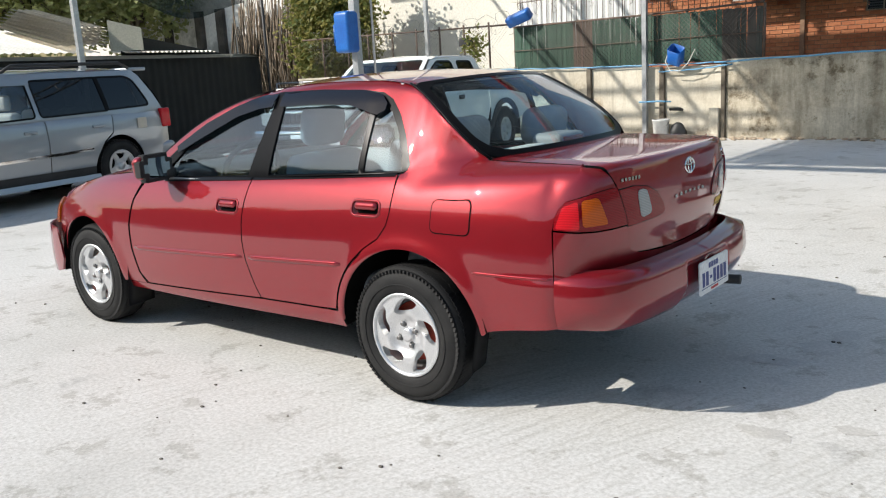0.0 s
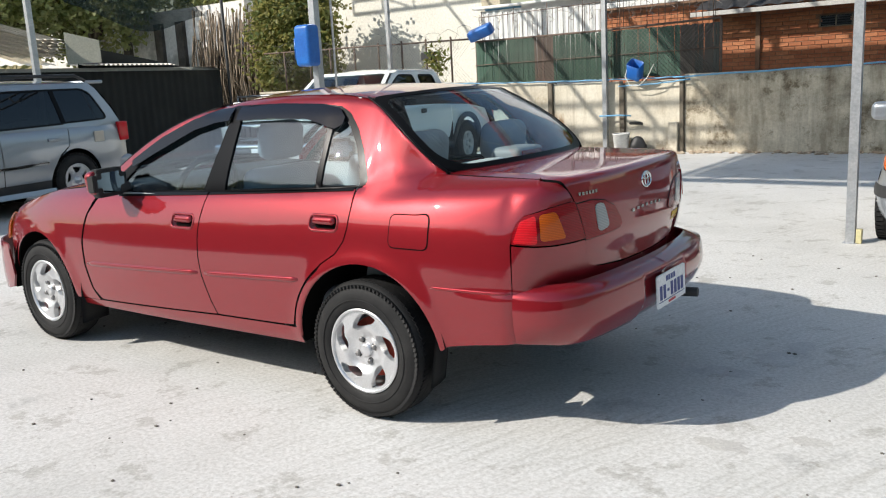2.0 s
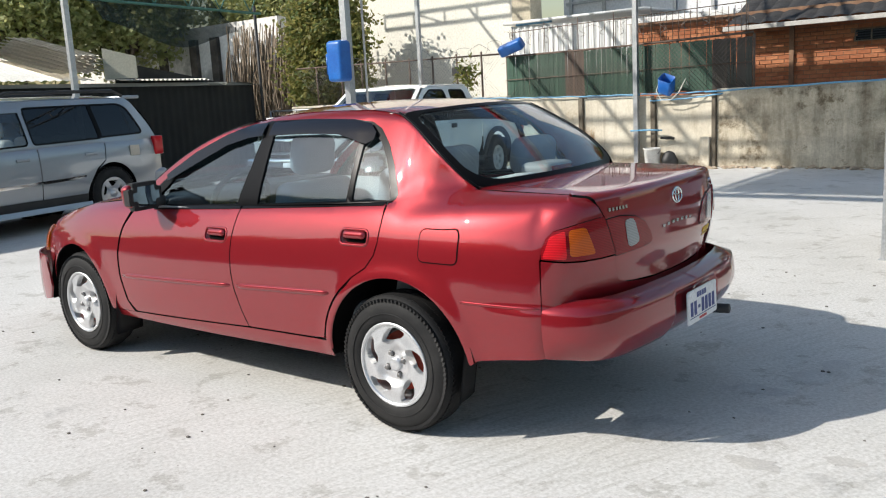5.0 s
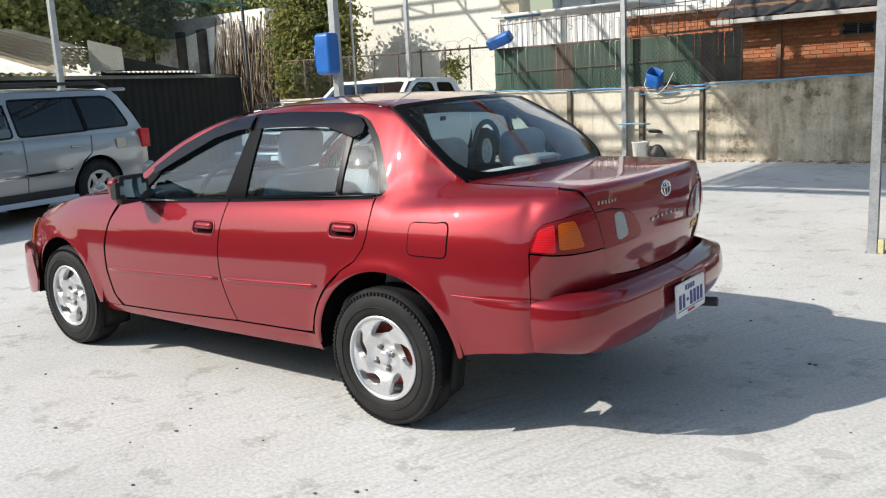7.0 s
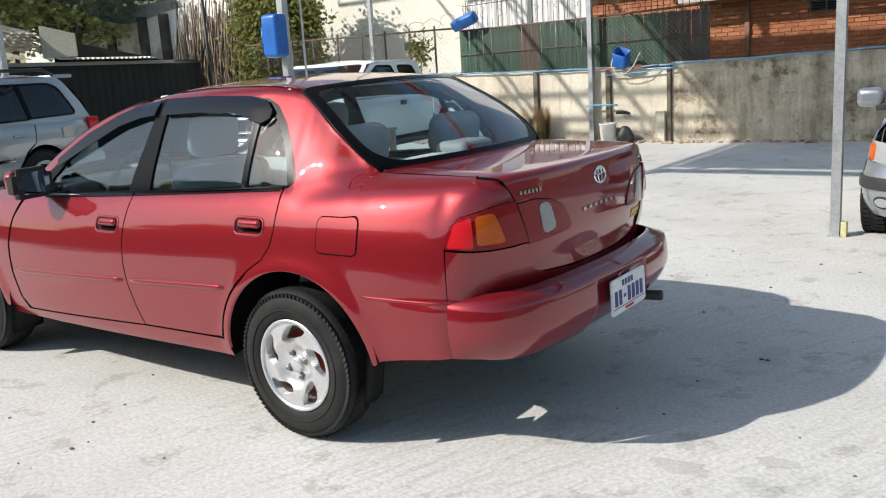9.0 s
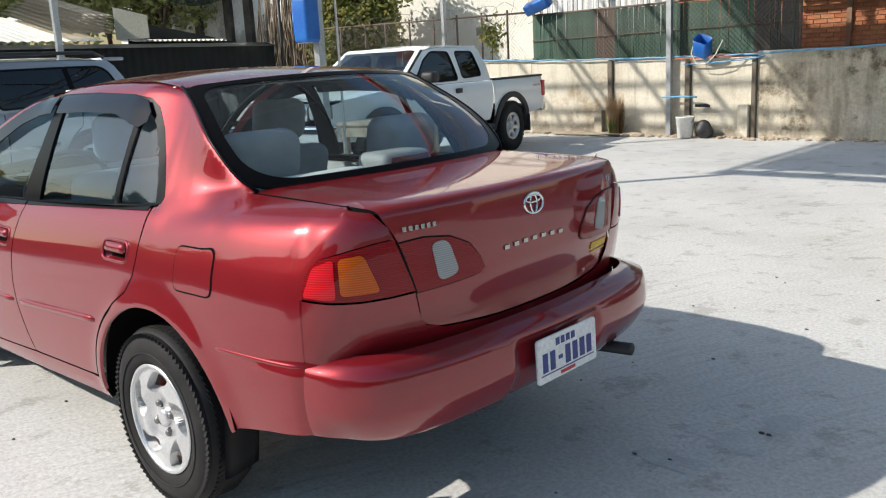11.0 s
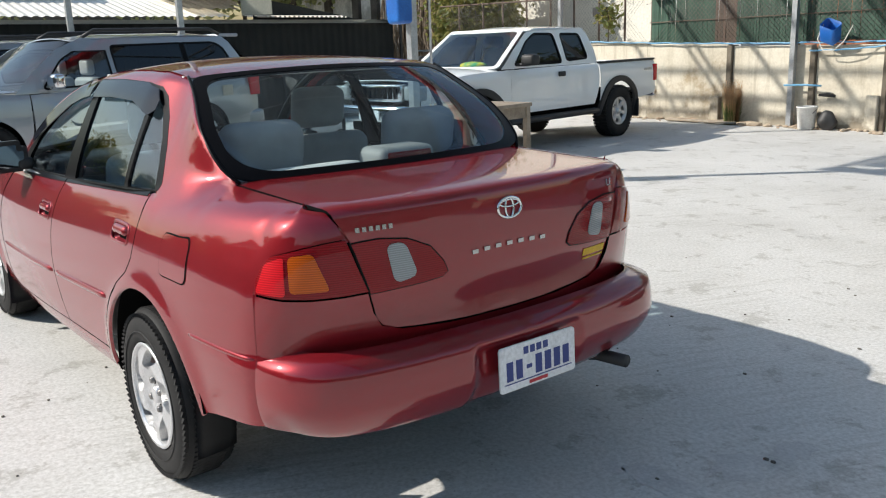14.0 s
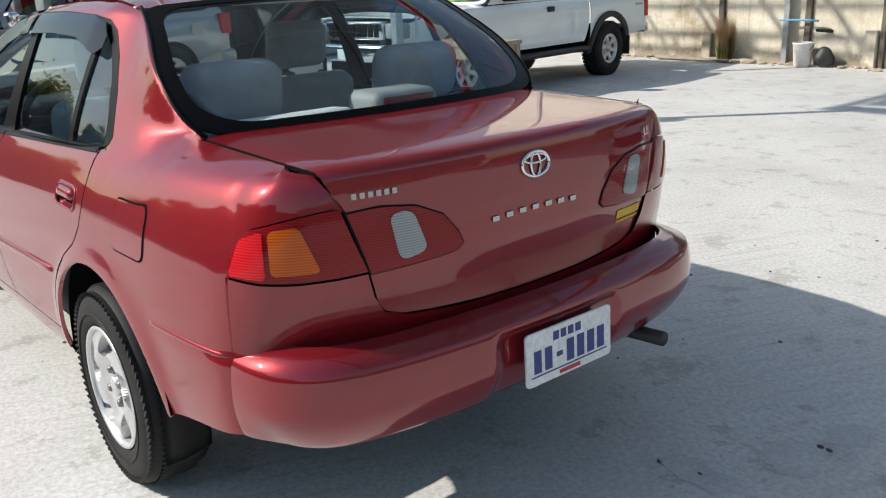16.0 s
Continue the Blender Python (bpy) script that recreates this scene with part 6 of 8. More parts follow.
for k in (1, -1):
    il = [(-0.497, -0.10), (-0.42, -0.096), (-0.34, -0.108), (-0.275, -0.14), (-0.235, -0.19), (-0.222, -0.222), (-0.24, -0.237), (-0.30, -0.243), (-0.452, -0.25)]
    il = [(k * y, t) for y, t in il]
    lamp_in = panel("inner_lamp", [(il, lid, 0.02, [], 0.0015)], M_TRIM, boot)
    panel("deep_red_lens", [(shrunk(il, 0.004), lid, 0.02, [], 0.005)], M_LENS_DEEP, lamp_in)
    rv = rounded([(k * -0.405, -0.118), (k * -0.352, -0.116), (k * -0.318, -0.215), (k * -0.385, -0.228)], 0.024, 6)
    panel("reversing_lens", [(rv, lid, 0.02, [], 0.0085)], M_LENS_CLEAR, lamp_in)


def on_lid(y, t, lift=0.003):
    """A frame that stands on the boot lid's tail."""
    e = 0.003
    p = lid(y, t)
    u, v = (lid(y + e, t) - lid(y - e, t)).normalized(), (lid(y, t + e) - lid(y, t - e)).normalized()
    n = u.cross(v).normalized()
    v = n.cross(u)
    return Matrix((u, v, n)).transposed().to_4x4() @ Matrix.Identity(4), p + n * lift


def stuck(me, material, y, t, parent, name, label="", lift=0.003):
    r, p = on_lid(y, t, lift)
    me.transform(Matrix.Translation(p) @ r)
    return part_of(name, me, material, parent, label, smooth=False)


bm = tube_bm([(0.043 * math.cos(k * math.pi / 16), 0.030 * math.sin(k * math.pi / 16), 0) for k in range(32)], 0.0045, 8, closed=True)
bm = tube_bm([(0.015 * math.cos(k * math.pi / 10), 0.029 * math.sin(k * math.pi / 10), 0) for k in range(20)], 0.0035, 6, bm, closed=True)
bm = tube_bm([(0.034 * math.cos(k * math.pi / 14), 0.013 + 0.010 * math.sin(k * math.pi / 14), 0) for k in range(28)], 0.003, 6, bm, closed=True)
me = bpy.data.meshes.new("badge")
bm.to_mesh(me), bm.free()
stuck(me, M_CHROME, 0, -0.075, boot, "oval_badge", "chrome oval badge").data.shade_smooth()


def bars(count, w, h, gap, z=0.002, lean=0.0):
    """Plain bars in a row in place of lettering."""
    bm = bmesh.new()
    for k in range(count):
        x = (k - (count - 1) / 2) * (w + gap)
        bmesh.ops.create_cube(bm, size=1, matrix=Matrix.Translation((x, 0, 0)) @ Matrix.Diagonal((w, h, z, 1)))
    me = bpy.data.meshes.new("bars")
    bm.to_mesh(me), bm.free()
    return me


for count, w, h, gap, yc, t, drop in ((6, 0.011, 0.013, 0.0065, -0.43, -0.068, 0.0), (7, 0.020, 0.012, 0.022, -0.005, -0.180, 0.004)):
    for k in range(count):
        off = (k - (count - 1) / 2) * (w + gap)
        stuck(bars(1, w, h, 0, 0.0025), M_BADGE, yc + off, t - drop * (off / 0.12) ** 2, boot, "badge_bar", "small chrome bar")
stuck(text_mesh("LE", 0.032, 0.0015, 1.05), M_CHROME, 0.45, -0.062, boot, "trim_letters", "chrome LE letters")
stuck(bars(1, 0.115, 0.024, 0), M_YELLOW, 0.37, -0.275, boot, "yellow_sticker", "yellow sticker bars", 0.001)
stuck(bars(1, 0.11, 0.006, 0), M_YELLOW, 0.37, -0.297, boot, "yellow_sticker", "yellow sticker bars", 0.001)

# number plate with bars in place of its writing
plate = Matrix.Translation((1.02, 0.008, 0.495)) @ Matrix.Rotation(radians(90), 4, "Z") @ Matrix.Rotation(radians(88), 4, "X")
me = panel_mesh("number_plate", [(rounded([(-0.145, -0.068), (0.145, -0.068), (0.145, 0.068), (-0.145, 0.068)], 0.012), lambda u, v: Vector((u, v, 0)), 0.05, [], 0)], lip=0.006)
me.transform(plate)
np_ob = part_of("number_plate", me, M_PLATE, rear_bumper, "white number plate with blue bars", smooth=False)
for name, cx, cy, w, h, ink in [("plate_bar", x, -0.008, 0.024, 0.058, M_BLUE_INK) for x in (-0.108, -0.072, 0.003, 0.038, 0.073, 0.108)] + [("plate_bar", -0.034, -0.008, 0.020, 0.012, M_BLUE_INK), *[("plate_bar", x, 0.043, 0.018, 0.022, M_BLUE_INK) for x in (-0.045, -0.02, 0.005, 0.03)], ("plate_line", 0.0, -0.045, 0.26, 0.003, M_BLUE_INK), ("plate_bar", 0.0, -0.057, 0.07, 0.010, M_RED_INK)]:
    me = bars(1, w, h, 0, 0.0016)
    me.transform(plate @ Matrix.Translation((cx, cy, 0.0005)))
    part_of(name, me, ink, np_ob, smooth=False)

# roof, glass, bonnet
side_line = [(x, roof_edge(x) + 0.004) for x in (-1.02, -0.95, -0.85, -0.75, -0.6, -0.45, -0.3, -0.22, -0.16, -0.118)]
roof = panel("roof", [([(-1.115, 0.0), (-1.095, -0.3), (-1.05, -0.44)] + [(x, -y) for x, y in side_line] + [(-0.095, -0.42), (-0.045, -0.26), (-0.012, 0), (-0.045, 0.26), (-0.095, 0.42)] + side_line[::-1] + [(-1.05, 0.44), (-1.095, 0.3)], soft_roof, 0.025, [], 0)], M_RED, car, lip=0)
bg = rounded([(-0.992, 0.012), (0.992, 0.012), (0.992, 0.99), (-0.992, 0.99)], [0.10, 0.10, 0.10, 0.10], 8)
bg_in = rounded([(-0.925, 0.062), (0.925, 0.062), (0.925, 0.945), (-0.925, 0.945)], [0.22, 0.22, 0.14, 0.14], 8)
bw = panel("back_window", [(bg, back_glass, 0.04, [bg_in], 0.002)], M_TRIM, car, "rear window with black surround")
pane = panel("pane", [(shrunk(bg_in, -0.01), back_glass, 0.06, [], 0.0)], M_GLASS, bw, lip=0)
for k in (-1, 1):
    part("glass_seal", tube_bm([back_glass(k * 0.996, t / 24) for t in range(25)], 0.006, 8), M_TRIM, bw)
ws = rounded([(-0.98, 0.02), (0.98, 0.02), (0.98, 0.98), (-0.98, 0.98)], 0.08)
wsi = rounded([(-0.93, 0.06), (0.93, 0.06), (0.93, 0.93), (-0.93, 0.93)], 0.08)
wsp = panel("windscreen", [(ws, wind_glass, 0.06, [wsi], 0.002)], M_TRIM, car, "windscreen with black surround")
pane = panel("pane", [(shrunk(wsi, -0.01), wind_glass, 0.08, [], 0.0)], M_GLASS, wsp, lip=0)
hood = [(-1.93, -0.66), (-2.1, -0.655), (-2.5, -0.63), (-2.9, -0.575), (-3.12, -0.50), (-3.24, -0.3), (-3.27, 0)]
hood = hood + [(x, -y) for x, y in hood[-2::-1]] + [(-2.03, 0.3), (-2.06, 0), (-2.03, -0.3)]
panel("bonnet", [(hood[::-1], hood_at, 0.05, [], 0)], M_RED, car)
bm = box_bm((-3.29, -0.42, 0.545, -3.2, 0.42, 0.61), bevel=0.02)
part("grille", bm, M_PLASTIC, car, "black grille")
bm = box_bm((-2.14, -0.62, 0.86, -1.75, 0.62, 0.915), bevel=0.02)
part("cowl", bm, M_PLASTIC, car, "black plastic cowl")

# dark inner shell and floor, which close the gaps between the panels
def shell_at(u, v):
    z = min(v, BELT(UP.fx(u)) - 0.07)
    return upper(u, z) + (Vector((-1.0, 0, z)) - upper(u, z)) * 0.02


bm = grid_bm(shell_at, [UP.end * k / 120 for k in range(121)], [0.30, 0.37, 0.45, 0.6, 0.75, 0.88])
bmesh.ops.delete(bm, geom=[f for f in bm.faces if any(math.hypot(f.calc_center_median().x - cx, f.calc_center_median().z - cz) < r + 0.11 for cx, cz, r in (REAR_ARCH, FRONT_ARCH))], context="FACES")
bmesh.ops.delete(bm, geom=[f for f in bm.faces if f.calc_center_median().x > 0.38 and f.calc_center_median().z < 0.44], context="FACES")
bmesh.ops.duplicate(bm, geom=bm.verts[:] + bm.edges[:] + bm.faces[:])
half_n = len(bm.verts) // 2
bm.verts.ensure_lookup_table()
for v in bm.verts[half_n:]:
    v.co.y = -v.co.y
for bx in ((-2.1, -0.60, 0.26, -0.40, 0.60, 0.30), (-3.0, -0.45, 0.22, -2.1, 0.45, 0.3), (-0.02, -0.48, 0.30, 0.30, 0.48, 0.90), (0.3, -0.5, 0.40, 0.78, 0.5, 0.93), (-3.1, -0.52, 0.24, -2.05, 0.52, 0.76)):
    b2 = box_bm(bx)
    b2.to_mesh(tmp := bpy.data.meshes.new("tmp"))
    bm.from_mesh(tmp), b2.free()
part("underbody", bm, M_DARK, car, "black underbody", smooth=False)

# exhaust
bm = tube_bm([(0.4, 0.42, 0.25), (0.7, 0.43, 0.31), (0.84, 0.435, 0.345), (0.965, 0.44, 0.352)], 0.022, 14)
part("exhaust_pipe", bm, M_PLASTIC, car, "dark exhaust tip")

# cabin
def soft_box(x0, y0, z0, x1, y1, z1, r, tilt=0.0, about=(0, 0, 0)):
    bm = box_bm((x0, y0, z0, x1, y1, z1))
    bmesh.ops.bevel(bm, geom=bm.edges[:], offset=r, segments=5, affect="EDGES", profile=0.5)
    if tilt:
        bmesh.ops.rotate(bm, cent=about, matrix=Matrix.Rotation(radians(tilt), 3, "Y"), verts=bm.verts[:])
    return bm


for y in (-0.36, 0.36):
    part("front_seat", soft_box(-1.45, y - 0.24, 0.35, -0.92, y + 0.24, 0.52, 0.06), M_FABRIC, car, "grey fabric seat base")
    part("seat_back", soft_box(-1.02, y - 0.235, 0.45, -0.90, y + 0.235, 1.03, 0.055, 14, (-0.96, 0, 0.45)), M_FABRIC, car, "grey fabric seat back")
    part("headrest", soft_box(-0.90, y - 0.125, 1.045, -0.79, y + 0.125, 1.235, 0.05, 10, (-0.85, 0, 1.1)), M_FABRIC, car, "grey fabric headrest")
part("rear_bench", soft_box(-0.62, -0.64, 0.33, -0.1, 0.64, 0.5, 0.06), M_FABRIC, car, "grey fabric bench")
part("bench_back", soft_box(-0.16, -0.63, 0.42, -0.02, 0.63, 0.96, 0.06, 16, (-0.1, 0, 0.42)), M_FABRIC, car, "grey fabric bench back")
for y in (-0.32, 0.32):
    part("headrest", soft_box(-0.06, y - 0.15, 0.985, 0.06, y + 0.15, 1.172, 0.055, 8, (0, 0, 1.0)), M_FABRIC, car, "wide grey fabric headrest")
shelf = panel("parcel_shelf", [([(0.02, -0.60), (0.26, -0.565), (0.38, -0.3), (0.43, 0), (0.38, 0.3), (0.26, 0.565), (0.02, 0.60)], lambda x, y: Vector((x, y, 0.985 + 0.02 * ease(x, 0.1, 0.4))), 0.08, [], 0)], M_CARPET, car, "dark grey parcel shelf")
cloth = soft_box(0.20, -0.46, 0.992, 0.31, -0.10, 1.03, 0.018)
for v in cloth.verts:
    v.co.z += 0.012 * noise.noise(v.co * 14)
tagged(part("folded_cloth", cloth, M_LINING, car, "pale folded cloth on the rear shelf"))
part("stop_lamp", soft_box(0.18, -0.05, 0.99, 0.34, 0.17, 1.07, 0.03), M_VINYL, car, "grey high stop lamp housing")
part("stop_lamp_lens", box_bm((0.335, -0.025, 1.01, 0.345, 0.145, 1.055), bevel=0.006), M_LENS_DEEP, car, "dark red stop lamp lens")
part("dashboard", soft_box(-2.0, -0.62, 0.62, -1.58, 0.62, 0.93, 0.08), M_PLASTIC, car, "dark dashboard")
bm = tube_bm([(-1.44 + 0.06 * math.sin(k * math.pi / 16), -0.36 + 0.185 * math.cos(k * math.pi / 16), 0.88 + 0.175 * math.sin(k * math.pi / 16)) for k in range(32)], 0.015, 8, closed=True)
bm = tube_bm([(-1.44, -0.53, 0.88), (-1.46, -0.36, 0.87), (-1.44, -0.19, 0.88)], 0.02, 8, bm)
bm = tube_bm([(-1.46, -0.36, 0.87), (-1.62, -0.36, 0.8)], 0.045, 10, bm)
part("steering_wheel", bm, M_PLASTIC, car, "dark steering wheel")
for y in (-0.70, 0.70):
    part("door_lining", box_bm((-1.85, y - 0.02, 0.35, -0.42, y + 0.02, 0.90), (-0.42, y - 0.02, 0.72, -0.05, y + 0.02, 0.90)), M_VINYL, car, "grey door lining")
part("headlining", panel_bm := box_bm((-1.0, -0.50, 1.318, -0.16, 0.50, 1.33), bevel=0.004), M_LINING, car, "pale headlining")
part("floor_carpet", box_bm((-1.9, -0.66, 0.27, -0.05, 0.66, 0.30), bevel=0.01), M_CARPET, car, "grey floor carpet")

# wheels
def make_wheel(parent, x, y, z, flip):
    """A tyre on a cast rim with five swept spokes; its outer face looks to -y."""
    R, W, RR = 0.297, 0.178, 0.183
    k = -1 if flip else 1
    m = Matrix.Translation((x, y, z)) @ (Matrix.Rotation(math.pi, 4, "Z") if flip else Matrix.Identity(4))
    hub = new("wheel")
    hub.parent, hub.matrix_local = parent, m
    h = W / 2
    prof = [(RR - 0.006, -h + 0.018), (RR + 0.004, -h + 0.008), (RR + 0.02, -h + 0.001), (RR + 0.05, -h - 0.002), (R - 0.04, -h + 0.004), (R - 0.018, -h + 0.014), (R - 0.006, -h + 0.028), (R - 0.001, -h + 0.05),
            (R, -0.03), (R, 0.03), (R - 0.001, h - 0.05), (R - 0.006, h - 0.028), (R - 0.018, h - 0.014), (R - 0.05, h), (RR, h - 0.01)]
    tyre = part("tyre", lathe_bm(prof, 72, "y"), M_TYRE, hub, "black rubber tyre")
    # tread: blocks with gaps in rows
    bm = bmesh.new()
    for row, (yc, wid) in enumerate(((-0.072, 0.026), (-0.038, 0.030), (0.0, 0.030), (0.038, 0.030), (0.072, 0.026))):
        for j in range(84):
            a = 2 * math.pi * (j + 0.5 * (row % 2)) / 84
            rr = R - 0.0055 - (0.0155 if row in (0, 4) else 0)
            t = Matrix.Rotation(-a, 4, "Y") @ Matrix.Translation((rr, yc, 0)) @ Matrix.Rotation(radians(24 * (1 if row % 2 else -1)), 4, "X") @ Matrix.Diagonal((0.012, wid, 0.0178, 1))
            bmesh.ops.create_cube(bm, size=1, matrix=t)
    part("tread", bm, M_TYRE, tyre, smooth=False)
    # raised ring and bars on the side wall
    bm = lathe_bm([(RR + 0.035, -h - 0.0015), (RR + 0.036, -h - 0.004), (RR + 0.039, -h - 0.004), (RR + 0.04, -h - 0.001)], 72, "y")
    part("side_wall_ring", bm, M_TYRE, tyre)
    # rim barrel
    bm = lathe_bm([(RR, -h + 0.006), (RR - 0.004, -h + 0.002), (RR - 0.012, -h + 0.004), (RR - 0.016, -h + 0.016), (RR - 0.022, -h + 0.05), (RR - 0.03, 0.02), (RR - 0.02, 0.075)], 64, "y")
    rim = part("rim", bm, M_RIM, hub, "silver cast rim")
    # spoke disc: five curved openings in a dished face
    r0, r1 = 0.062, RR - 0.008
    outline = [(r1 * math.cos(2 * math.pi * j / 64), r1 * math.sin(2 * math.pi * j / 64)) for j in range(64)]
    holes = []
    for j in range(5):
        b = radians(72 * j + 16)
        ring = []
        inner = [(0.49, 4), (0.50, 24), (0.60, 31), (0.75, 19), (0.87, 7), (0.91, -8), (0.88, -25), (0.76, -23), (0.62, -10)]
        ring = [(RR * rr * math.cos(b + radians(t)), RR * rr * math.sin(b + radians(t))) for rr, t in inner]
        holes.append(rounded(ring, 0.012, 3))

    def face(u, v):
        # u runs along +x, v along +z, the face looks to -y
        rr = math.hypot(u, v)
        y_f = -h + 0.012 + 0.016 * ease(0.12 - rr, 0, 0.06) - 0.010 * math.exp(-(((rr - 0.10) / 0.04) ** 2))
        return Vector((u, y_f, v))

    panel("spokes", [(outline, face, 0.014, holes, 0)], M_RIM, rim, lip=0.028)
    bm = bmesh.new()
    for j in range(4):
        b = radians(90 * j + 24)
        lathe = lathe_bm([(0.012, -h + 0.035), (0.012, -h + 0.018), (0.009, -h + 0.013), (0.0, -h + 0.015)], 6, "y")
        bmesh.ops.translate(lathe, vec=(0.05 * math.cos(b), 0, 0.05 * math.sin(b)), verts=lathe.verts[:])
        lathe.to_mesh(tmp := bpy.data.meshes.new("tmp"))
        lathe.free()
        nut = part_of("wheel_nut", tmp, M_NUT, rim)
        # a flat black disc stands for the shade in the recess round the nut
        cup = lathe_bm([(0.0165, -h + 0.0275), (0.0165, -h + 0.0255), (0.0, -h + 0.0255)], 16, "y")
        bmesh.ops.translate(cup, vec=(0.05 * math.cos(b), 0, 0.05 * math.sin(b)), verts=cup.verts[:])
        part("nut_seat", cup, M_PLASTIC, rim)
    bm.free()
    bm = lathe_bm([(0.03, -h + 0.03), (0.03, -h + 0.018), (0.022, -h + 0.014), (0.0, -h + 0.013)], 24, "y")
    part("hub_cap", bm, M_RIM, rim)
    bm = lathe_bm([(0.0, -0.02), (0.125, -0.02), (0.13, 0.0), (0.13, 0.03), (0.0, 0.03)], 40, "y")
    part("brake_drum", bm, M_BRAKE, hub, "rusty red brake drum")
    return hub


for x in (0.0, -2.465):
    make_wheel(car, x + 0.010, -0.699, 0.297, False)
    make_wheel(car, x + 0.010, 0.699, 0.297, True)
# wheel wells
for x, zc, r in ((REAR_ARCH[0], 0.30, 0.40), (-2.465, 0.30, 0.385)):
    for s in (-1, 1):
        bm = bmesh.new()
        n = 24
        rows = [[bm.verts.new((x + r * math.cos(math.pi * (0.97 * k / n + 0.05)), s * y, zc + r * math.sin(math.pi * (0.97 * k / n + 0.05)))) for y in (0.50, 0.765)] for k in range(n + 1)]
        for a, b in zip(rows, rows[1:]):
            bm.faces.new((a[0], a[1], b[1], b[0]))
        bm.faces.new([r_[0] for r_ in rows if r_[0].co.z > 0.44])
        part("wheel_well", bm, M_DARK, car)

# the far side stands a little wider off the middle line
def under(ob):
    for ch in ob.children:
        if ch.name.split(".")[0] == "wheel":
            ch.location.y *= 1.045 if ch.location.y > 0 else 1.0
            continue
        yield ch
        yield from under(ch)


for ob in list(under(car)):
    if ob.type == "MESH":
        co = np.empty(len(ob.data.vertices) * 3, np.float32)
        ob.data.vertices.foreach_get("co", co)
        co[1::3] = np.where(co[1::3] > 0, co[1::3] * 1.045, co[1::3])
        ob.data.vertices.foreach_set("co", co)
        ob.data.update()

# ---- other vehicles ----
# Built with the tail axle at the origin, the nose to -x and the near side to -y, then set in place.
def side_of(width, inset):
    return lambda x, z: Vector((x, -(width(x) - inset(z)), z))


def both(name, pieces, material, parent, label="", lip=0.01):
    for m in (False, True):
        panel(name, pieces, material, parent, label, mirror=m, lip=lip)


def plain_wheel(parent, x, y, r, w, flip, spokes, rim_r, mt):
    """A tyre on a spoked rim; its face looks to -y."""
    hub = new("wheel")
    hub.parent = parent
    hub.matrix_local = Matrix.Translation((x, y, r)) @ (Matrix.Rotation(math.pi, 4, "Z") if flip else Matrix.Identity(4))
    h = w / 2
    prof = [(rim_r, -h + 0.02), (rim_r + 0.02, -h), (r - 0.06, -h - 0.004), (r - 0.025, -h + 0.012), (r - 0.004, -h + 0.04), (r, -0.03), (r, 0.03), (r - 0.004, h - 0.04), (r - 0.03, h - 0.01), (rim_r, h - 0.01)]
    tyre = part("tyre", lathe_bm(prof, 48, "y"), M_TYRE, hub, "black rubber tyre")
    bm = bmesh.new()
    for j in range(44):
        for s in (-1, 1):
            t = Matrix.Rotation(-2 * math.pi * (j + 0.25 * s) / 44, 4, "Y") @ Matrix.Translation((r - 0.002, s * w * 0.27, 0)) @ Matrix.Diagonal((0.016, w * 0.36, r * 0.09, 1))
            bmesh.ops.create_cube(bm, size=1, matrix=t)
    part("tread", bm, M_TYRE, tyre, smooth=False)
    rim = part("rim", lathe_bm([(rim_r, -h + 0.01), (rim_r - 0.008, -h + 0.006), (rim_r - 0.02, -h + 0.03), (rim_r - 0.03, 0.04)], 48, "y"), mt, hub, "cast alloy rim")
    holes = []
    for j in range(spokes):
        b = 2 * math.pi * j / spokes + 0.3
        d = math.pi / spokes
        ring = [(0.40, -0.45), (0.40, 0.45), (0.65, 0.66), (0.88, 0.72), (0.88, -0.72), (0.65, -0.66)]
        holes.append(rounded([(rim_r * q * math.cos(b + t * d), rim_r * q * math.sin(b + t * d)) for q, t in ring], 0.012, 3))
    out = [((rim_r - 0.012) * math.cos(2 * math.pi * j / 48), (rim_r - 0.012) * math.sin(2 * math.pi * j / 48)) for j in range(48)]
    panel("spokes", [(out, lambda u, v: Vector((u, -h + 0.02 + 0.02 * ease(0.6 * rim_r - math.hypot(u, v), 0, 0.3 * rim_r), v)), 0.03, holes, 0)], mt, rim, lip=0.03)
    part("hub_cap", lathe_bm([(rim_r * 0.24, -h + 0.05), (rim_r * 0.24, -h + 0.025), (0, -h + 0.018)], 20, "y"), mt, rim)
    part("brake_disc", lathe_bm([(0, -0.01), (rim_r * 0.8, -0.01), (rim_r * 0.8, 0.01), (0, 0.01)], 24, "y"), M_DARK, hub)
    return hub


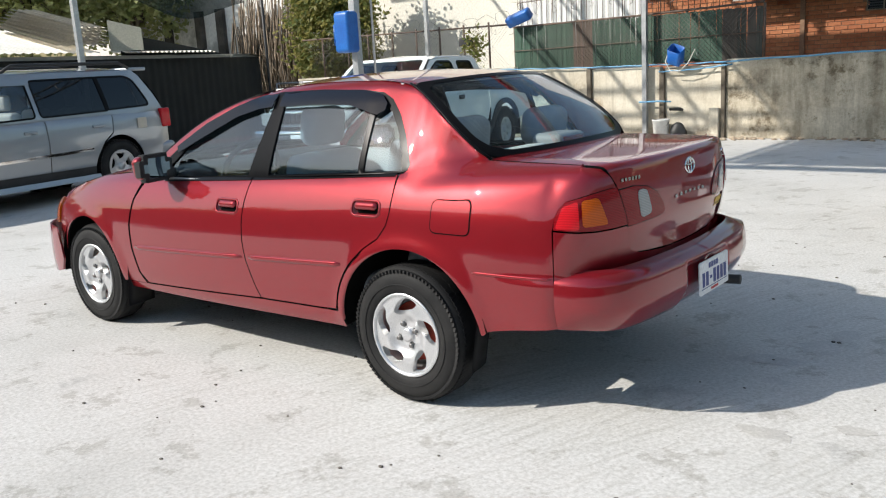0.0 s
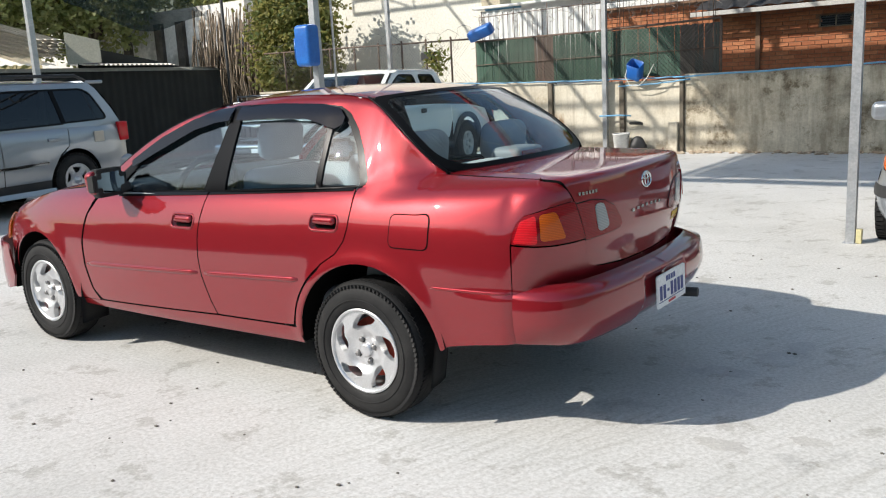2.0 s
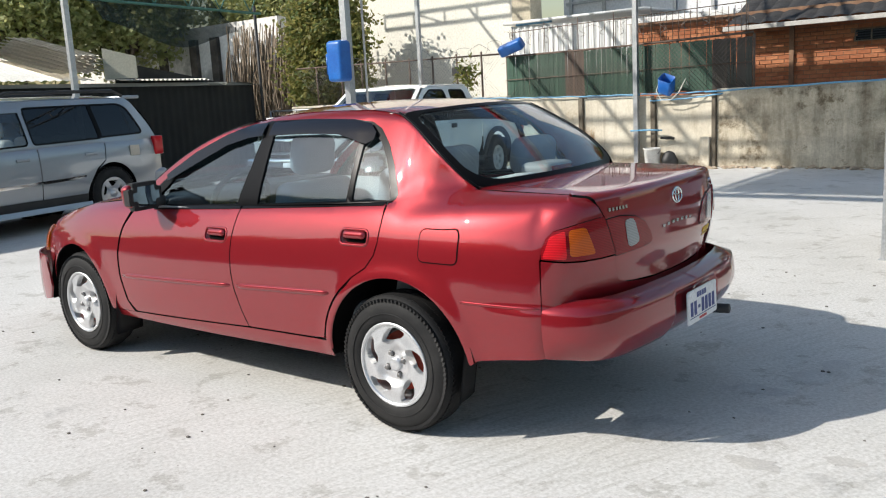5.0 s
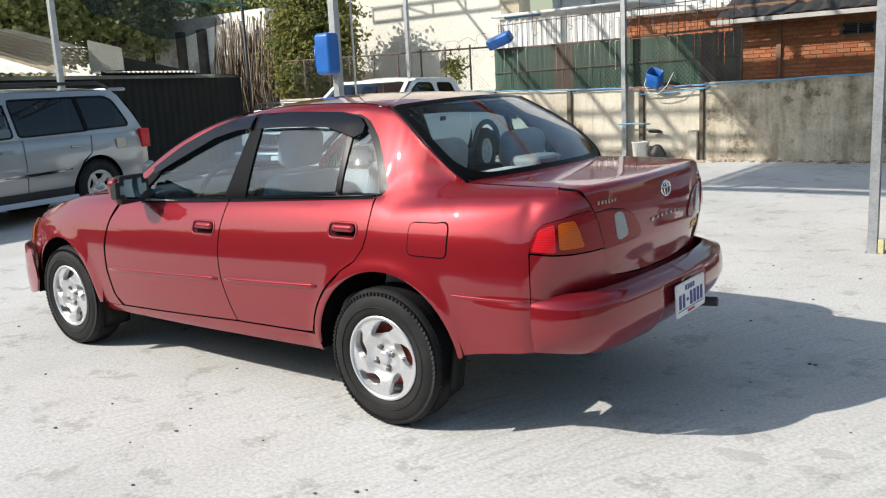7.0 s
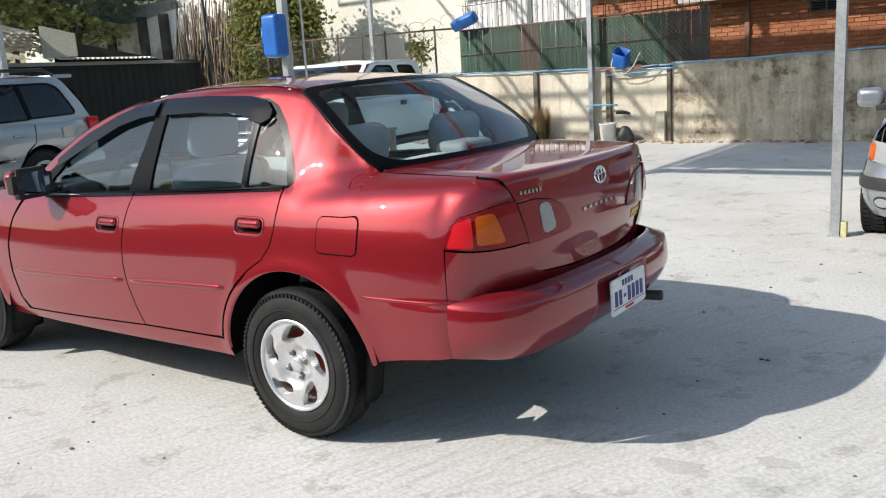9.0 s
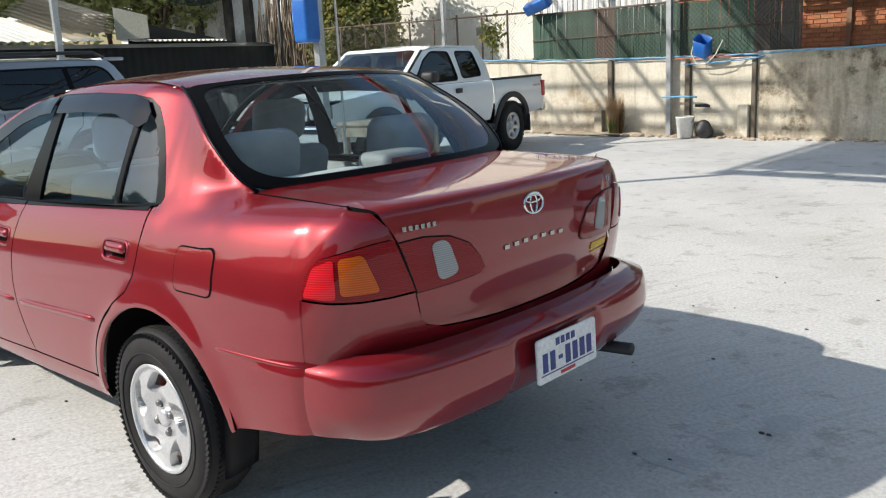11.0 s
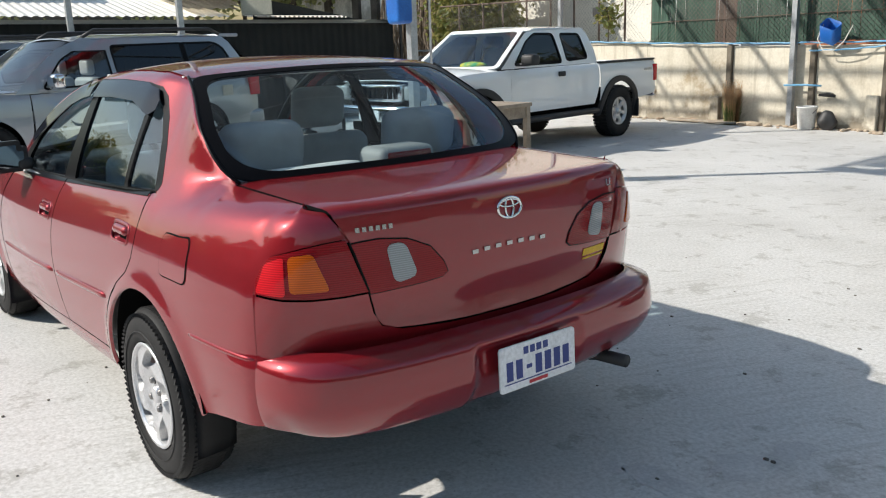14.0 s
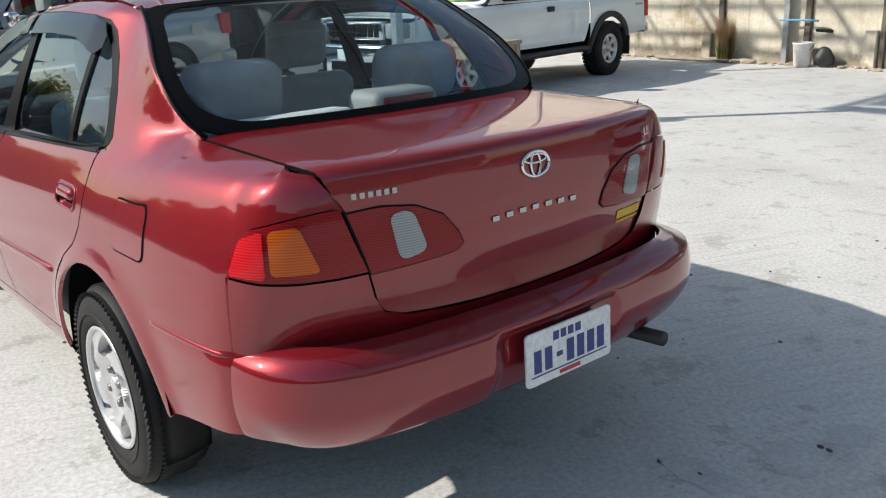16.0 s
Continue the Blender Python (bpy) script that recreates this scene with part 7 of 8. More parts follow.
def pickup():
    ob = thing("pickup_truck", "white extended-cab pickup truck with black wheel-arch flares", "pickup truck")
    width = spline([(-4.0, 0.60), (-3.92, 0.70), (-3.7, 0.79), (-3.3, 0.82), (-2.5, 0.835), (0.9, 0.83), (1.08, 0.81)])
    inset = c2_spline((0.4, 0.5, 0.62, 0.8, 0.98, 1.06, 1.12, 1.16), (0.05, 0.02, 0.0, 0.0, 0.006, 0.02, 0.05, 0.09))
    side = side_of(width, inset)
    fa, ra = (-3.10, 0.40, 0.44), (0.0, 0.40, 0.44)
    fender = [(-2.50, 0.50), (-2.50, 1.12), (-2.75, 1.11), (-3.2, 1.09), (-3.7, 1.05), (-3.93, 0.98), (-3.95, 0.72), (-3.9, 0.55), (-3.53, 0.50)] + arc(*fa, 166, 14, 18)
    both("front_fender", [(fender, side, 0.06, [], 0)], M_WHITE_PAINT, ob)
    door = [(-2.49, 0.52), (-1.29, 0.52), (-1.27, 0.8), (-1.28, 1.13), (-2.49, 1.12)]
    both("door", [(shrunk(door, 0.004), side, 0.06, [], 0)], M_WHITE_PAINT, ob)
    both("cab_side", [(shrunk([(-1.28, 0.52), (-0.62, 0.52), (-0.52, 0.8), (-0.50, 1.13), (-1.27, 1.13)], 0.004), side, 0.06, [], 0)], M_WHITE_PAINT, ob)
    bed = [(-0.49, 0.52), (-0.45, 0.50)] + arc(*ra, 166, 14, 18) + [(0.5, 0.52), (1.06, 0.58), (1.08, 1.12), (-0.48, 1.12)]
    both("bed_side", [(shrunk(bed, 0.005), side, 0.06, [], 0)], M_WHITE_PAINT, ob)
    for c in (fa, ra):
        ring = arc(c[0], c[1], c[2] + 0.075, -8, 188, 20) + arc(c[0], c[1], c[2] - 0.01, 188, -8, 20)
        both("arch_flare", [(ring, side, 0.05, [], 0.035)], M_PLASTIC, ob, "black plastic arch flare", lip=0.04)
    # cabin
    zb, zr = 1.13, 1.66
    cab = lambda x, z: Vector((x, -(0.775 - 0.15 * max(0, (z - zb) / (zr - zb)) ** 1.2), z))
    shell = [(-2.62, 1.13), (-0.50, 1.13), (-0.52, 1.35), (-0.62, 1.60), (-0.72, 1.66), (-1.75, 1.665), (-1.98, 1.60), (-2.3, 1.38)]
    g1 = rounded([(-2.36, 1.17), (-1.34, 1.17), (-1.40, 1.58), (-1.80, 1.59), (-2.02, 1.48)], 0.06)
    g2 = rounded([(-1.22, 1.19), (-0.72, 1.21), (-0.80, 1.57), (-1.24, 1.58)], 0.06)
    both("cab_frame", [(shell, cab, 0.05, [g1, g2], 0)], M_WHITE_PAINT, ob)
    for m in (False, True):
        for g in (g1, g2):
            panel("side_window", [(shrunk(g, -0.004), cab, 0.1, [], -0.008)], M_GLASS_DARK, ob, mirror=m, lip=0)
            panel("window_seal", [(shrunk(g, -0.012), cab, 0.06, [shrunk(g, 0.012)], 0.004)], M_TRIM, ob, mirror=m, lip=0.006)
    roof_s = lambda x, y: Vector((x, y, 1.70 - 0.05 * (y / 0.66) ** 2 - 0.03 * ease(abs(x + 1.25), 0.4, 0.75)))
    panel("roof", [(rounded([(-2.0, -0.64), (-0.64, -0.64), (-0.64, 0.64), (-2.0, 0.64)], 0.12), roof_s, 0.08, [], 0)], M_WHITE_PAINT, ob)
    ws = lambda y, t: Vector((-1.95 - 0.70 * (1 - t) - 0.10 * (1 - (y / 0.75) ** 2), -y * (1.0 - 0.13 * t), 1.14 + 0.52 * t))
    panel("windscreen", [(rounded([(-0.70, 0.04), (0.70, 0.04), (0.68, 0.95), (-0.68, 0.95)], 0.06), ws, 0.1, [], 0)], M_GLASS, ob, lip=0)
    panel("screen_seal", [(rounded([(-0.74, 0.0), (0.74, 0.0), (0.72, 1.0), (-0.72, 1.0)], 0.08), ws, 0.1, [rounded([(-0.68, 0.06), (0.68, 0.06), (0.66, 0.93), (-0.66, 0.93)], 0.06)], 0.004)], M_WHITE_PAINT, ob)
    back = lambda y, t: Vector((-0.50 - 0.16 * t, y * (1.0 - 0.13 * t), 1.14 + 0.52 * t))
    panel("cab_back", [([(-0.74, 0.0), (0.74, 0.0), (0.72, 1.0), (-0.72, 1.0)], back, 0.2, [], 0)], M_WHITE_PAINT, ob)
    hood = lambda x, y: Vector((x, y, 1.13 - 0.09 * ease(-x, 2.9, 3.95) + 0.035 * (1 - (y / 0.75) ** 2) - 0.03 * ease(abs(y), 0.62, 0.78)))
    panel("bonnet", [([(-3.95, -0.62), (-3.6, -0.72), (-2.62, -0.76), (-2.62, 0.76), (-3.6, 0.72), (-3.95, 0.62), (-3.99, 0)], hood, 0.1, [], 0)], M_WHITE_PAINT, ob)
    # nose
    part("grille", box_bm((-4.03, -0.45, 0.80, -3.92, 0.45, 1.02), bevel=0.02), M_CHROME, ob, "chrome grille frame")
    for k in range(9):
        y = -0.36 + k * 0.09
        part("grille_slot", box_bm((-4.045, y - 0.03, 0.84, -4.02, y + 0.03, 0.98), bevel=0.005), M_DARK, ob)
    for s in (-1, 1):
        part("head_lamp", box_bm((-4.02, s * 0.60 - 0.13, 0.82, -3.88, s * 0.60 + 0.13, 1.0), bevel=0.03), M_LENS_CLEAR, ob, "clear head lamp")
    part("front_bumper", box_bm((-4.12, -0.80, 0.55, -3.9, 0.80, 0.76), bevel=0.04), M_CHROME, ob, "chrome front bumper")
    part("front_plate", box_bm((-4.135, -0.17, 0.58, -4.12, 0.17, 0.70), bevel=0.004), M_PLATE, ob, "white number plate", smooth=False)
    part("rear_bumper", box_bm((1.08, -0.78, 0.52, 1.22, 0.78, 0.68), bevel=0.03), M_CHROME, ob, "chrome rear bumper")
    for s in (-1, 1):
        part("tail_lamp", box_bm((0.98, s * 0.80 - 0.03, 0.78, 1.10, s * 0.80 + 0.03, 1.05), bevel=0.015), M_LENS_RED, ob)
        m = box_bm((-2.36, s * 0.96 - 0.10, 1.17, -2.20, s * 0.96 + 0.10, 1.32), bevel=0.04)
        part("door_mirror", m, M_PLASTIC, ob, "black door mirror")
        part("mirror_arm", box_bm((-2.33, min(s * 0.74, s * 0.92), 1.16, -2.25, max(s * 0.74, s * 0.92), 1.20)), M_PLASTIC, ob)
        part("door_handle", box_bm((-1.50, s * 0.838 - 0.015, 0.98, -1.36, s * 0.838 + 0.015, 1.05), bevel=0.01), M_PLASTIC, ob, "black door handle")
        part("side_step", box_bm((-2.55, s * 0.80 - 0.07, 0.38, -0.55, s * 0.80 + 0.07, 0.46), bevel=0.03), M_PLASTIC, ob, "black side step")
        part("bed_rail", box_bm((-0.46, s * 0.76 - 0.045, 1.115, 1.06, s * 0.76 + 0.045, 1.15), bevel=0.012), M_PLASTIC, ob, "dark bed rail")
        part("mud_flap", box_bm((0.46, s * 0.76 - 0.12, 0.24, 0.48, s * 0.76 + 0.12, 0.52)), M_PLASTIC, ob, "black mud flap", smooth=False)
        me = bars(6, 0.03, 0.035, 0.008, 0.003)
        me.transform(Matrix.Translation((0.80, s * 0.835, 0.98)) @ Matrix.Rotation(radians(90), 4, "X"))
        part_of("side_decal", me, M_STEEL, ob, "grey decal bars", smooth=False)
    part("tailgate", box_bm((1.03, -0.74, 0.60, 1.08, 0.74, 1.12), bevel=0.015), M_WHITE_PAINT, ob)
    part("bed_floor", box_bm((-0.48, -0.72, 0.62, 1.04, 0.72, 0.66), (-0.50, -0.74, 0.62, -0.46, 0.74, 1.12)), M_DARK, ob, smooth=False)
    part("chassis", box_bm((-3.9, -0.55, 0.36, 1.0, 0.55, 0.56), (-3.8, -0.66, 0.56, -2.6, 0.66, 1.0), (-2.6, -0.7, 0.5, -0.55, 0.7, 0.6)), M_DARK, ob, "dark chassis", smooth=False)
    for y in (-0.36, 0.36):
        part("seat", soft_box(-1.35, y - 0.24, 0.7, -1.18, y + 0.24, 1.40, 0.07), M_VINYL, ob, "grey seat")
    part("dashboard", soft_box(-2.6, -0.66, 0.95, -2.2, 0.66, 1.14, 0.06), M_PLASTIC, ob)
    bm = bmesh.new()
    bmesh.ops.create_icosphere(bm, subdivisions=3, radius=0.1, matrix=Matrix.Translation((-2.42, -0.15, 1.18)) @ Matrix.Diagonal((1, 2.2, 0.55, 1)))
    part("dash_cloth", bm, mottled("yellow and green cloth", (0.75, 0.62, 0.03), (0.05, 0.35, 0.12), 0.8, 9, 40), ob, "yellow and green cloth")
    for x in (0.0, -3.10):
        plain_wheel(ob, x, -0.73, 0.365, 0.25, False, 6, 0.20, M_RIM)
        plain_wheel(ob, x, 0.73, 0.365, 0.25, True, 6, 0.20, M_RIM)
    return ob


def suv(label, paint=M_SILVER):
    ob = thing("suv", label, "car")
    width = spline([(-3.68, 0.60), (-3.6, 0.74), (-3.35, 0.84), (-2.7, 0.885), (-0.5, 0.89), (0.5, 0.87), (0.8, 0.83), (0.95, 0.77)])
    inset = c2_spline((0.22, 0.32, 0.45, 0.6, 0.8, 0.92, 1.0, 1.05), (0.07, 0.03, 0.01, 0.0, 0.006, 0.02, 0.04, 0.065))
    side = side_of(width, inset)
    fa, ra = (-2.715, 0.36, 0.40), (0.0, 0.36, 0.40)
    fender = [(-2.28, 0.30), (-2.22, 0.6), (-2.20, 1.0), (-2.5, 1.02), (-3.0, 0.98), (-3.45, 0.88), (-3.62, 0.72), (-3.64, 0.45), (-3.5, 0.32), (-3.12, 0.30)] + arc(*fa, 170, 10, 18)
    both("front_fender", [(fender, side, 0.06, [], 0)], paint, ob)
    d1 = [(-2.21, 0.32), (-1.10, 0.32), (-1.08, 0.7), (-1.07, 1.03), (-2.19, 1.0)]
    d2 = [(-1.09, 0.32), (-0.46, 0.32), (-0.38, 0.52), (-0.25, 0.70), (-0.10, 0.80), (-0.05, 1.04), (-1.06, 1.03)]
    both("front_door", [(shrunk(d1, 0.005), side, 0.06, [], 0)], paint, ob)
    both("rear_door", [(shrunk(d2, 0.005), side, 0.06, [], 0)], paint, ob)
    q = arc(*ra, 125, 10, 14) + [(0.45, 0.36), (0.88, 0.42), (0.94, 0.6), (0.94, 1.03), (-0.04, 1.04), (-0.09, 0.80)]
    both("rear_quarter_panel", [(shrunk(q, 0.004), side, 0.06, [], 0)], paint, ob)
    cladding = [(-2.26, 0.30), (-0.44, 0.30), (-0.44, 0.40), (-2.26, 0.40)]
    both("side_cladding", [(cladding, side, 0.08, [], 0.015)], M_PLASTIC, ob, "dark side cladding")
    both("rubbing_strip", [([(-2.2, 0.56), (-0.45, 0.60), (-0.45, 0.635), (-2.2, 0.595)], side, 0.1, [], 0.012)], M_CHROME, ob, "bright rubbing strip")
    both("step_board", [([(-2.26, 0.24), (-0.40, 0.24), (-0.40, 0.30), (-2.26, 0.30)], lambda x, z: side(x, 0.3) + Vector((0, -0.06 + 0.3 * (z - 0.24), z - 0.3)), 0.1, [], 0)], paint, ob, lip=0.04)
    zb, zr = 1.02, 1.60
    cab = lambda x, z: Vector((x, -(0.825 - 0.17 * max(0, (z - zb) / (zr - zb)) ** 1.15 - 0.05 * ease(x, 0.4, 0.95)), z))
    shell = [(-2.35, 1.0), (0.90, 1.03), (0.80, 1.25), (0.62, 1.52), (0.52, 1.60), (-1.45, 1.61), (-1.75, 1.50), (-2.1, 1.24)]
    g1 = rounded([(-2.02, 1.05), (-1.16, 1.07), (-1.18, 1.50), (-1.48, 1.50), (-1.75, 1.36)], 0.05)
    g2 = rounded([(-1.08, 1.07), (-0.09, 1.09), (-0.13, 1.52), (-1.10, 1.51)], [0.05, 0.01, 0.01, 0.05])
    g3 = rounded([(-0.07, 1.10), (0.66, 1.12), (0.48, 1.46), (0.36, 1.52), (-0.11, 1.52)], [0.01, 0.08, 0.06, 0.06, 0.01])
    both("cab_frame", [(shell, cab, 0.05, [g1, g2, g3], 0)], paint, ob)
    both("window_post", [([(-0.11, 1.09), (-0.05, 1.09), (-0.09, 1.52), (-0.15, 1.52)], cab, 0.05, [], 0.005)], M_TRIM, ob, "black window post")
    for m in (False, True):
        for g in (g1, g2, g3):
            panel("side_window", [(shrunk(g, -0.006), cab, 0.1, [], -0.004)], M_GLASS_DARK if g is not g1 else M_GLASS, ob, mirror=m, lip=0)
            panel("window_seal", [(shrunk(g, -0.014), cab, 0.06, [shrunk(g, 0.008)], 0.003)], M_TRIM, ob, mirror=m, lip=0.004)
        for x0, x1 in ((-1.62, -1.12),):
            panel("window_visor", [([(x0, 1.46), (x1, 1.46), (x1, 1.53), (x0 + 0.06, 1.53)], cab, 0.1, [], 0.025)], M_SILVER, ob, "pale window visor", mirror=m)
    panel("roof", [(rounded([(-1.55, -0.66), (0.58, -0.66), (0.58, 0.66), (-1.55, 0.66)], 0.14), lambda x, y: Vector((x, y, 1.665 - 0.05 * (y / 0.66) ** 2 - 0.04 * ease(abs(x + 0.4), 0.5, 1.2))), 0.1, [], 0)], paint, ob)
    ws = lambda y, t: Vector((-1.55 - 0.72 * (1 - t) - 0.14 * (1 - (y / 0.8) ** 2), -y * (1.0 - 0.16 * t), 1.02 + 0.58 * t))
    panel("windscreen", [(rounded([(-0.76, 0.03), (0.76, 0.03), (0.74, 0.97), (-0.74, 0.97)], 0.06), ws, 0.12, [], 0)], M_GLASS, ob, lip=0)
    bk = lambda y, t: Vector((0.93 - 0.34 * t * t, y * (1.0 - 0.16 * t), 1.03 + 0.57 * t))
    panel("tailgate_window", [([(-0.72, 0.05), (0.72, 0.05), (0.70, 0.95), (-0.70, 0.95)], bk, 0.12, [], 0)], M_GLASS_DARK, ob, lip=0)
    part("tailgate", soft_box(0.86, -0.78, 0.55, 0.97, 0.78, 1.05, 0.05), paint, ob)
    part("rear_bumper", soft_box(0.72, -0.84, 0.36, 1.02, 0.84, 0.60, 0.06), paint, ob)
    part("spoiler", soft_box(0.50, -0.62, 1.59, 0.82, 0.62, 1.635, 0.018), paint, ob)
    panel("bonnet", [([(-3.58, -0.58), (-3.3, -0.72), (-2.3, -0.80), (-2.3, 0.80), (-3.3, 0.72), (-3.58, 0.58), (-3.64, 0)], lambda x, y: Vector((x, y, 1.03 - 0.20 * ease(-x, 2.5, 3.75) + 0.03 * (1 - (y / 0.8) ** 2))), 0.1, [], 0)], paint, ob)
    part("front_bumper", soft_box(-3.70, -0.80, 0.32, -3.3, 0.80, 0.72, 0.1), paint, ob)
    for s in (-1, 1):
        part("tail_lamp", soft_box(0.80, s * 0.80 - 0.035, 0.80, 0.965, s * 0.80 + 0.035, 1.06, 0.02), M_LENS_RED, ob, "red and clear tail lamp")
        part("head_lamp", soft_box(-3.62, s * 0.66 - 0.12, 0.68, -3.42, s * 0.66 + 0.12, 0.84, 0.04), M_LENS_CLEAR, ob)
        part("door_mirror", soft_box(-2.0, s * 0.97 - 0.12, 1.04, -1.86, s * 0.97 + 0.12, 1.22, 0.05), M_CHROME, ob, "chrome door mirror")
        for x in (-1.30, -0.32):
            part("door_handle", soft_box(x - 0.09, s * 0.875 - 0.02, 0.88, x + 0.09, s * 0.875 + 0.02, 0.92, 0.012), paint, ob)
        part("roof_rail", tube_bm([(-1.4, s * 0.62, 1.62), (-1.25, s * 0.62, 1.70), (0.35, s * 0.62, 1.70), (0.5, s * 0.62, 1.63)], 0.022, 8), M_PLASTIC, ob, "black roof rail")
        part("fuel_flap", soft_box(0.33, s * 0.87 - 0.006, 0.82, 0.49, s * 0.87 + 0.006, 0.96, 0.004), mottled("tan sticker", (0.55, 0.5, 0.42), (0.5, 0.45, 0.38), 0.5), ob, "pale tan square by the tail")
    part("chassis", box_bm((-3.4, -0.62, 0.22, 0.8, 0.62, 0.40), (-3.4, -0.66, 0.4, -2.25, 0.66, 0.85)), M_DARK, ob, smooth=False)
    part("cabin_floor", box_bm((-2.2, -0.78, 0.4, -0.5, 0.78, 0.55), (-0.5, -0.5, 0.4, 0.85, 0.5, 0.55)), M_DARK, ob, smooth=False)
    for x in (-1.35, -0.35):
        for y in (-0.38, 0.38):
            part("seat", soft_box(x, y - 0.25, 0.5, x + 0.16, y + 0.25, 1.15, 0.06), M_VINYL, ob)
            part("headrest", soft_box(x + 0.03, y - 0.12, 1.17, x + 0.13, y + 0.12, 1.36, 0.04), M_VINYL, ob)
    part("dashboard", soft_box(-2.2, -0.7, 0.8, -1.85, 0.7, 1.02, 0.06), M_PLASTIC, ob)
    for x in (0.0, -2.715):
        plain_wheel(ob, x, -0.76, 0.35, 0.225, False, 5, 0.215, M_RIM)
        plain_wheel(ob, x, 0.76, 0.35, 0.225, True, 5, 0.215, M_RIM)
    for c in (fa, ra):
        for s in (-1, 1):
            bm = lathe_bm([(c[2] + 0.03, -0.12), (c[2] + 0.03, 0.12), (0.05, 0.12)], 32, "y")
            bmesh.ops.translate(bm, vec=(c[0], s * 0.70 if s < 0 else 0.70, c[1]), verts=bm.verts[:])
            part("wheel_well", bm, M_DARK, ob)
    return ob


def hatchback():
    ob = thing("hatchback_car", "silver small hatchback with black bumper strip parked beside a post", "car")
    # the nose at x = 0, the tail to +x
    plan = PlanCurve([(0.0, 0), (0.02, -0.3), (0.08, -0.52), (0.20, -0.68), (0.40, -0.76), (0.8, -0.79), (2.5, -0.80), (3.2, -0.77), (3.42, -0.6), (3.5, 0)])
    ins = c2_spline((0.15, 0.22, 0.34, 0.46, 0.5, 0.62, 0.72, 0.80, 0.86), (0.10, 0.04, 0.0, 0.005, 0.02, 0.04, 0.075, 0.13, 0.20))
    def body(a, z):
        p, n = plan(a)
        q_ = p - n * (ins(z) * (1.0 if p.x < 1 else 0.5))
        return Vector((q_.x, q_.y, z))
    E = plan.end
    ax = plan.at_x
    fb = [(0, 0.17), (ax(0.30), 0.19), (ax(0.36), 0.30), (ax(0.40), 0.56), (ax(0.3), 0.56), (0, 0.52)]
    both("front_bumper", [(fb, body, 0.04, [], 0)], M_SILVER, ob)
    both("bumper_strip", [([(0, 0.37), (ax(0.40), 0.38), (ax(0.42), 0.46), (0, 0.455)], body, 0.04, [], 0.012)], M_PLASTIC, ob, "black bumper strip")
    both("fender", [([(ax(0.41), 0.57)] + [(ax(x), z) for x, z in arc(0.62, 0.28, 0.31, 150, 10, 12)] + [(ax(1.05), 0.25), (ax(1.15), 0.80), (ax(0.7), 0.79), (ax(0.40), 0.72), (ax(0.34), 0.66)], body, 0.05, [], 0)], M_SILVER, ob)
    both("body_side", [([(ax(1.16), 0.22), (ax(3.3), 0.25), (ax(3.4), 0.82), (ax(1.17), 0.82)], body, 0.08, [], 0)], M_SILVER, ob)
    lamp = [(ax(0.10), 0.545), (ax(0.26), 0.57), (ax(0.36), 0.66), (ax(0.28), 0.70), (ax(0.12), 0.69), (ax(0.06), 0.62)]
    lamp_ob = None
    for m in (False, True):
        hl = panel("head_lamp", [(rounded(lamp, 0.05), body, 0.02, [], 0.006)], M_LENS_CLEAR, ob, "clear head lamp with chrome edge", mirror=m)
        amber = rounded([(ax(0.19), 0.565), (ax(0.25), 0.575), (ax(0.345), 0.655), (ax(0.27), 0.69), (ax(0.20), 0.67)], 0.03)
        panel("amber_lens", [(amber, body, 0.02, [], 0.010)], M_LENS_AMBER, hl, mirror=m)
        fog = [(ax(0.115) + 0.075 * math.cos(k * math.pi / 10), 0.29 + 0.045 * math.sin(k * math.pi / 10)) for k in range(20)]
        fg = panel("fog_lamp", [(fog, body, 0.02, [], 0.004)], M_PLASTIC, ob, mirror=m)
        panel("lens", [(shrunk(fog, 0.015), body, 0.02, [], 0.008)], M_LENS_CLEAR, fg, mirror=m)
    hood = lambda x, y: Vector((x, y, 0.60 + 0.26 * ease(x, -0.1, 0.9) ** 0.8 + 0.03 * (1 - (y / 0.7) ** 2) - 0.05 * ease(abs(y), 0.55, 0.75)))
    panel("bonnet", [([(0.10, -0.42), (0.3, -0.60), (1.05, -0.68), (1.05, 0.68), (0.3, 0.60), (0.10, 0.42), (0.04, 0)][::1], hood, 0.06, [], 0)], M_SILVER, ob)
    ws = lambda y, t: Vector((1.0 + 0.62 * t + 0.12 * (y / 0.7) ** 2, -y * (1 - 0.2 * t), 0.86 + 0.50 * t))
    panel("windscreen", [([(-0.68, 0), (0.68, 0), (0.66, 1), (-0.66, 1)], ws, 0.1, [], 0)], M_GLASS_DARK, ob, lip=0)
    part("cabin", soft_box(1.55, -0.60, 0.80, 3.1, 0.60, 1.42, 0.14), M_SILVER, ob)
    for s in (-1, 1):
        part("side_window", box_bm((1.62, s * 0.605 - 0.006, 0.90, 2.95, s * 0.605 + 0.006, 1.28), bevel=0.003), M_GLASS_DARK, ob, smooth=False)
        part("a_pillar", tube_bm([(1.1, s * 0.70, 0.84), (1.68, s * 0.56, 1.36)], 0.035, 8), M_SILVER, ob)
        part("door_mirror", soft_box(1.18, s * 0.86 - 0.10, 0.87, 1.30, s * 0.86 + 0.10, 1.02, 0.05), M_SILVER, ob, "silver door mirror")
        part("mirror_arm", box_bm((1.2, min(s * 0.70, s * 0.82), 0.84, 1.27, max(s * 0.70, s * 0.82), 0.90), bevel=0.01), M_PLASTIC, ob)
        plain_wheel(ob, 0.62, s * 0.68, 0.275, 0.165, s > 0, 6, 0.165, M_RIM)
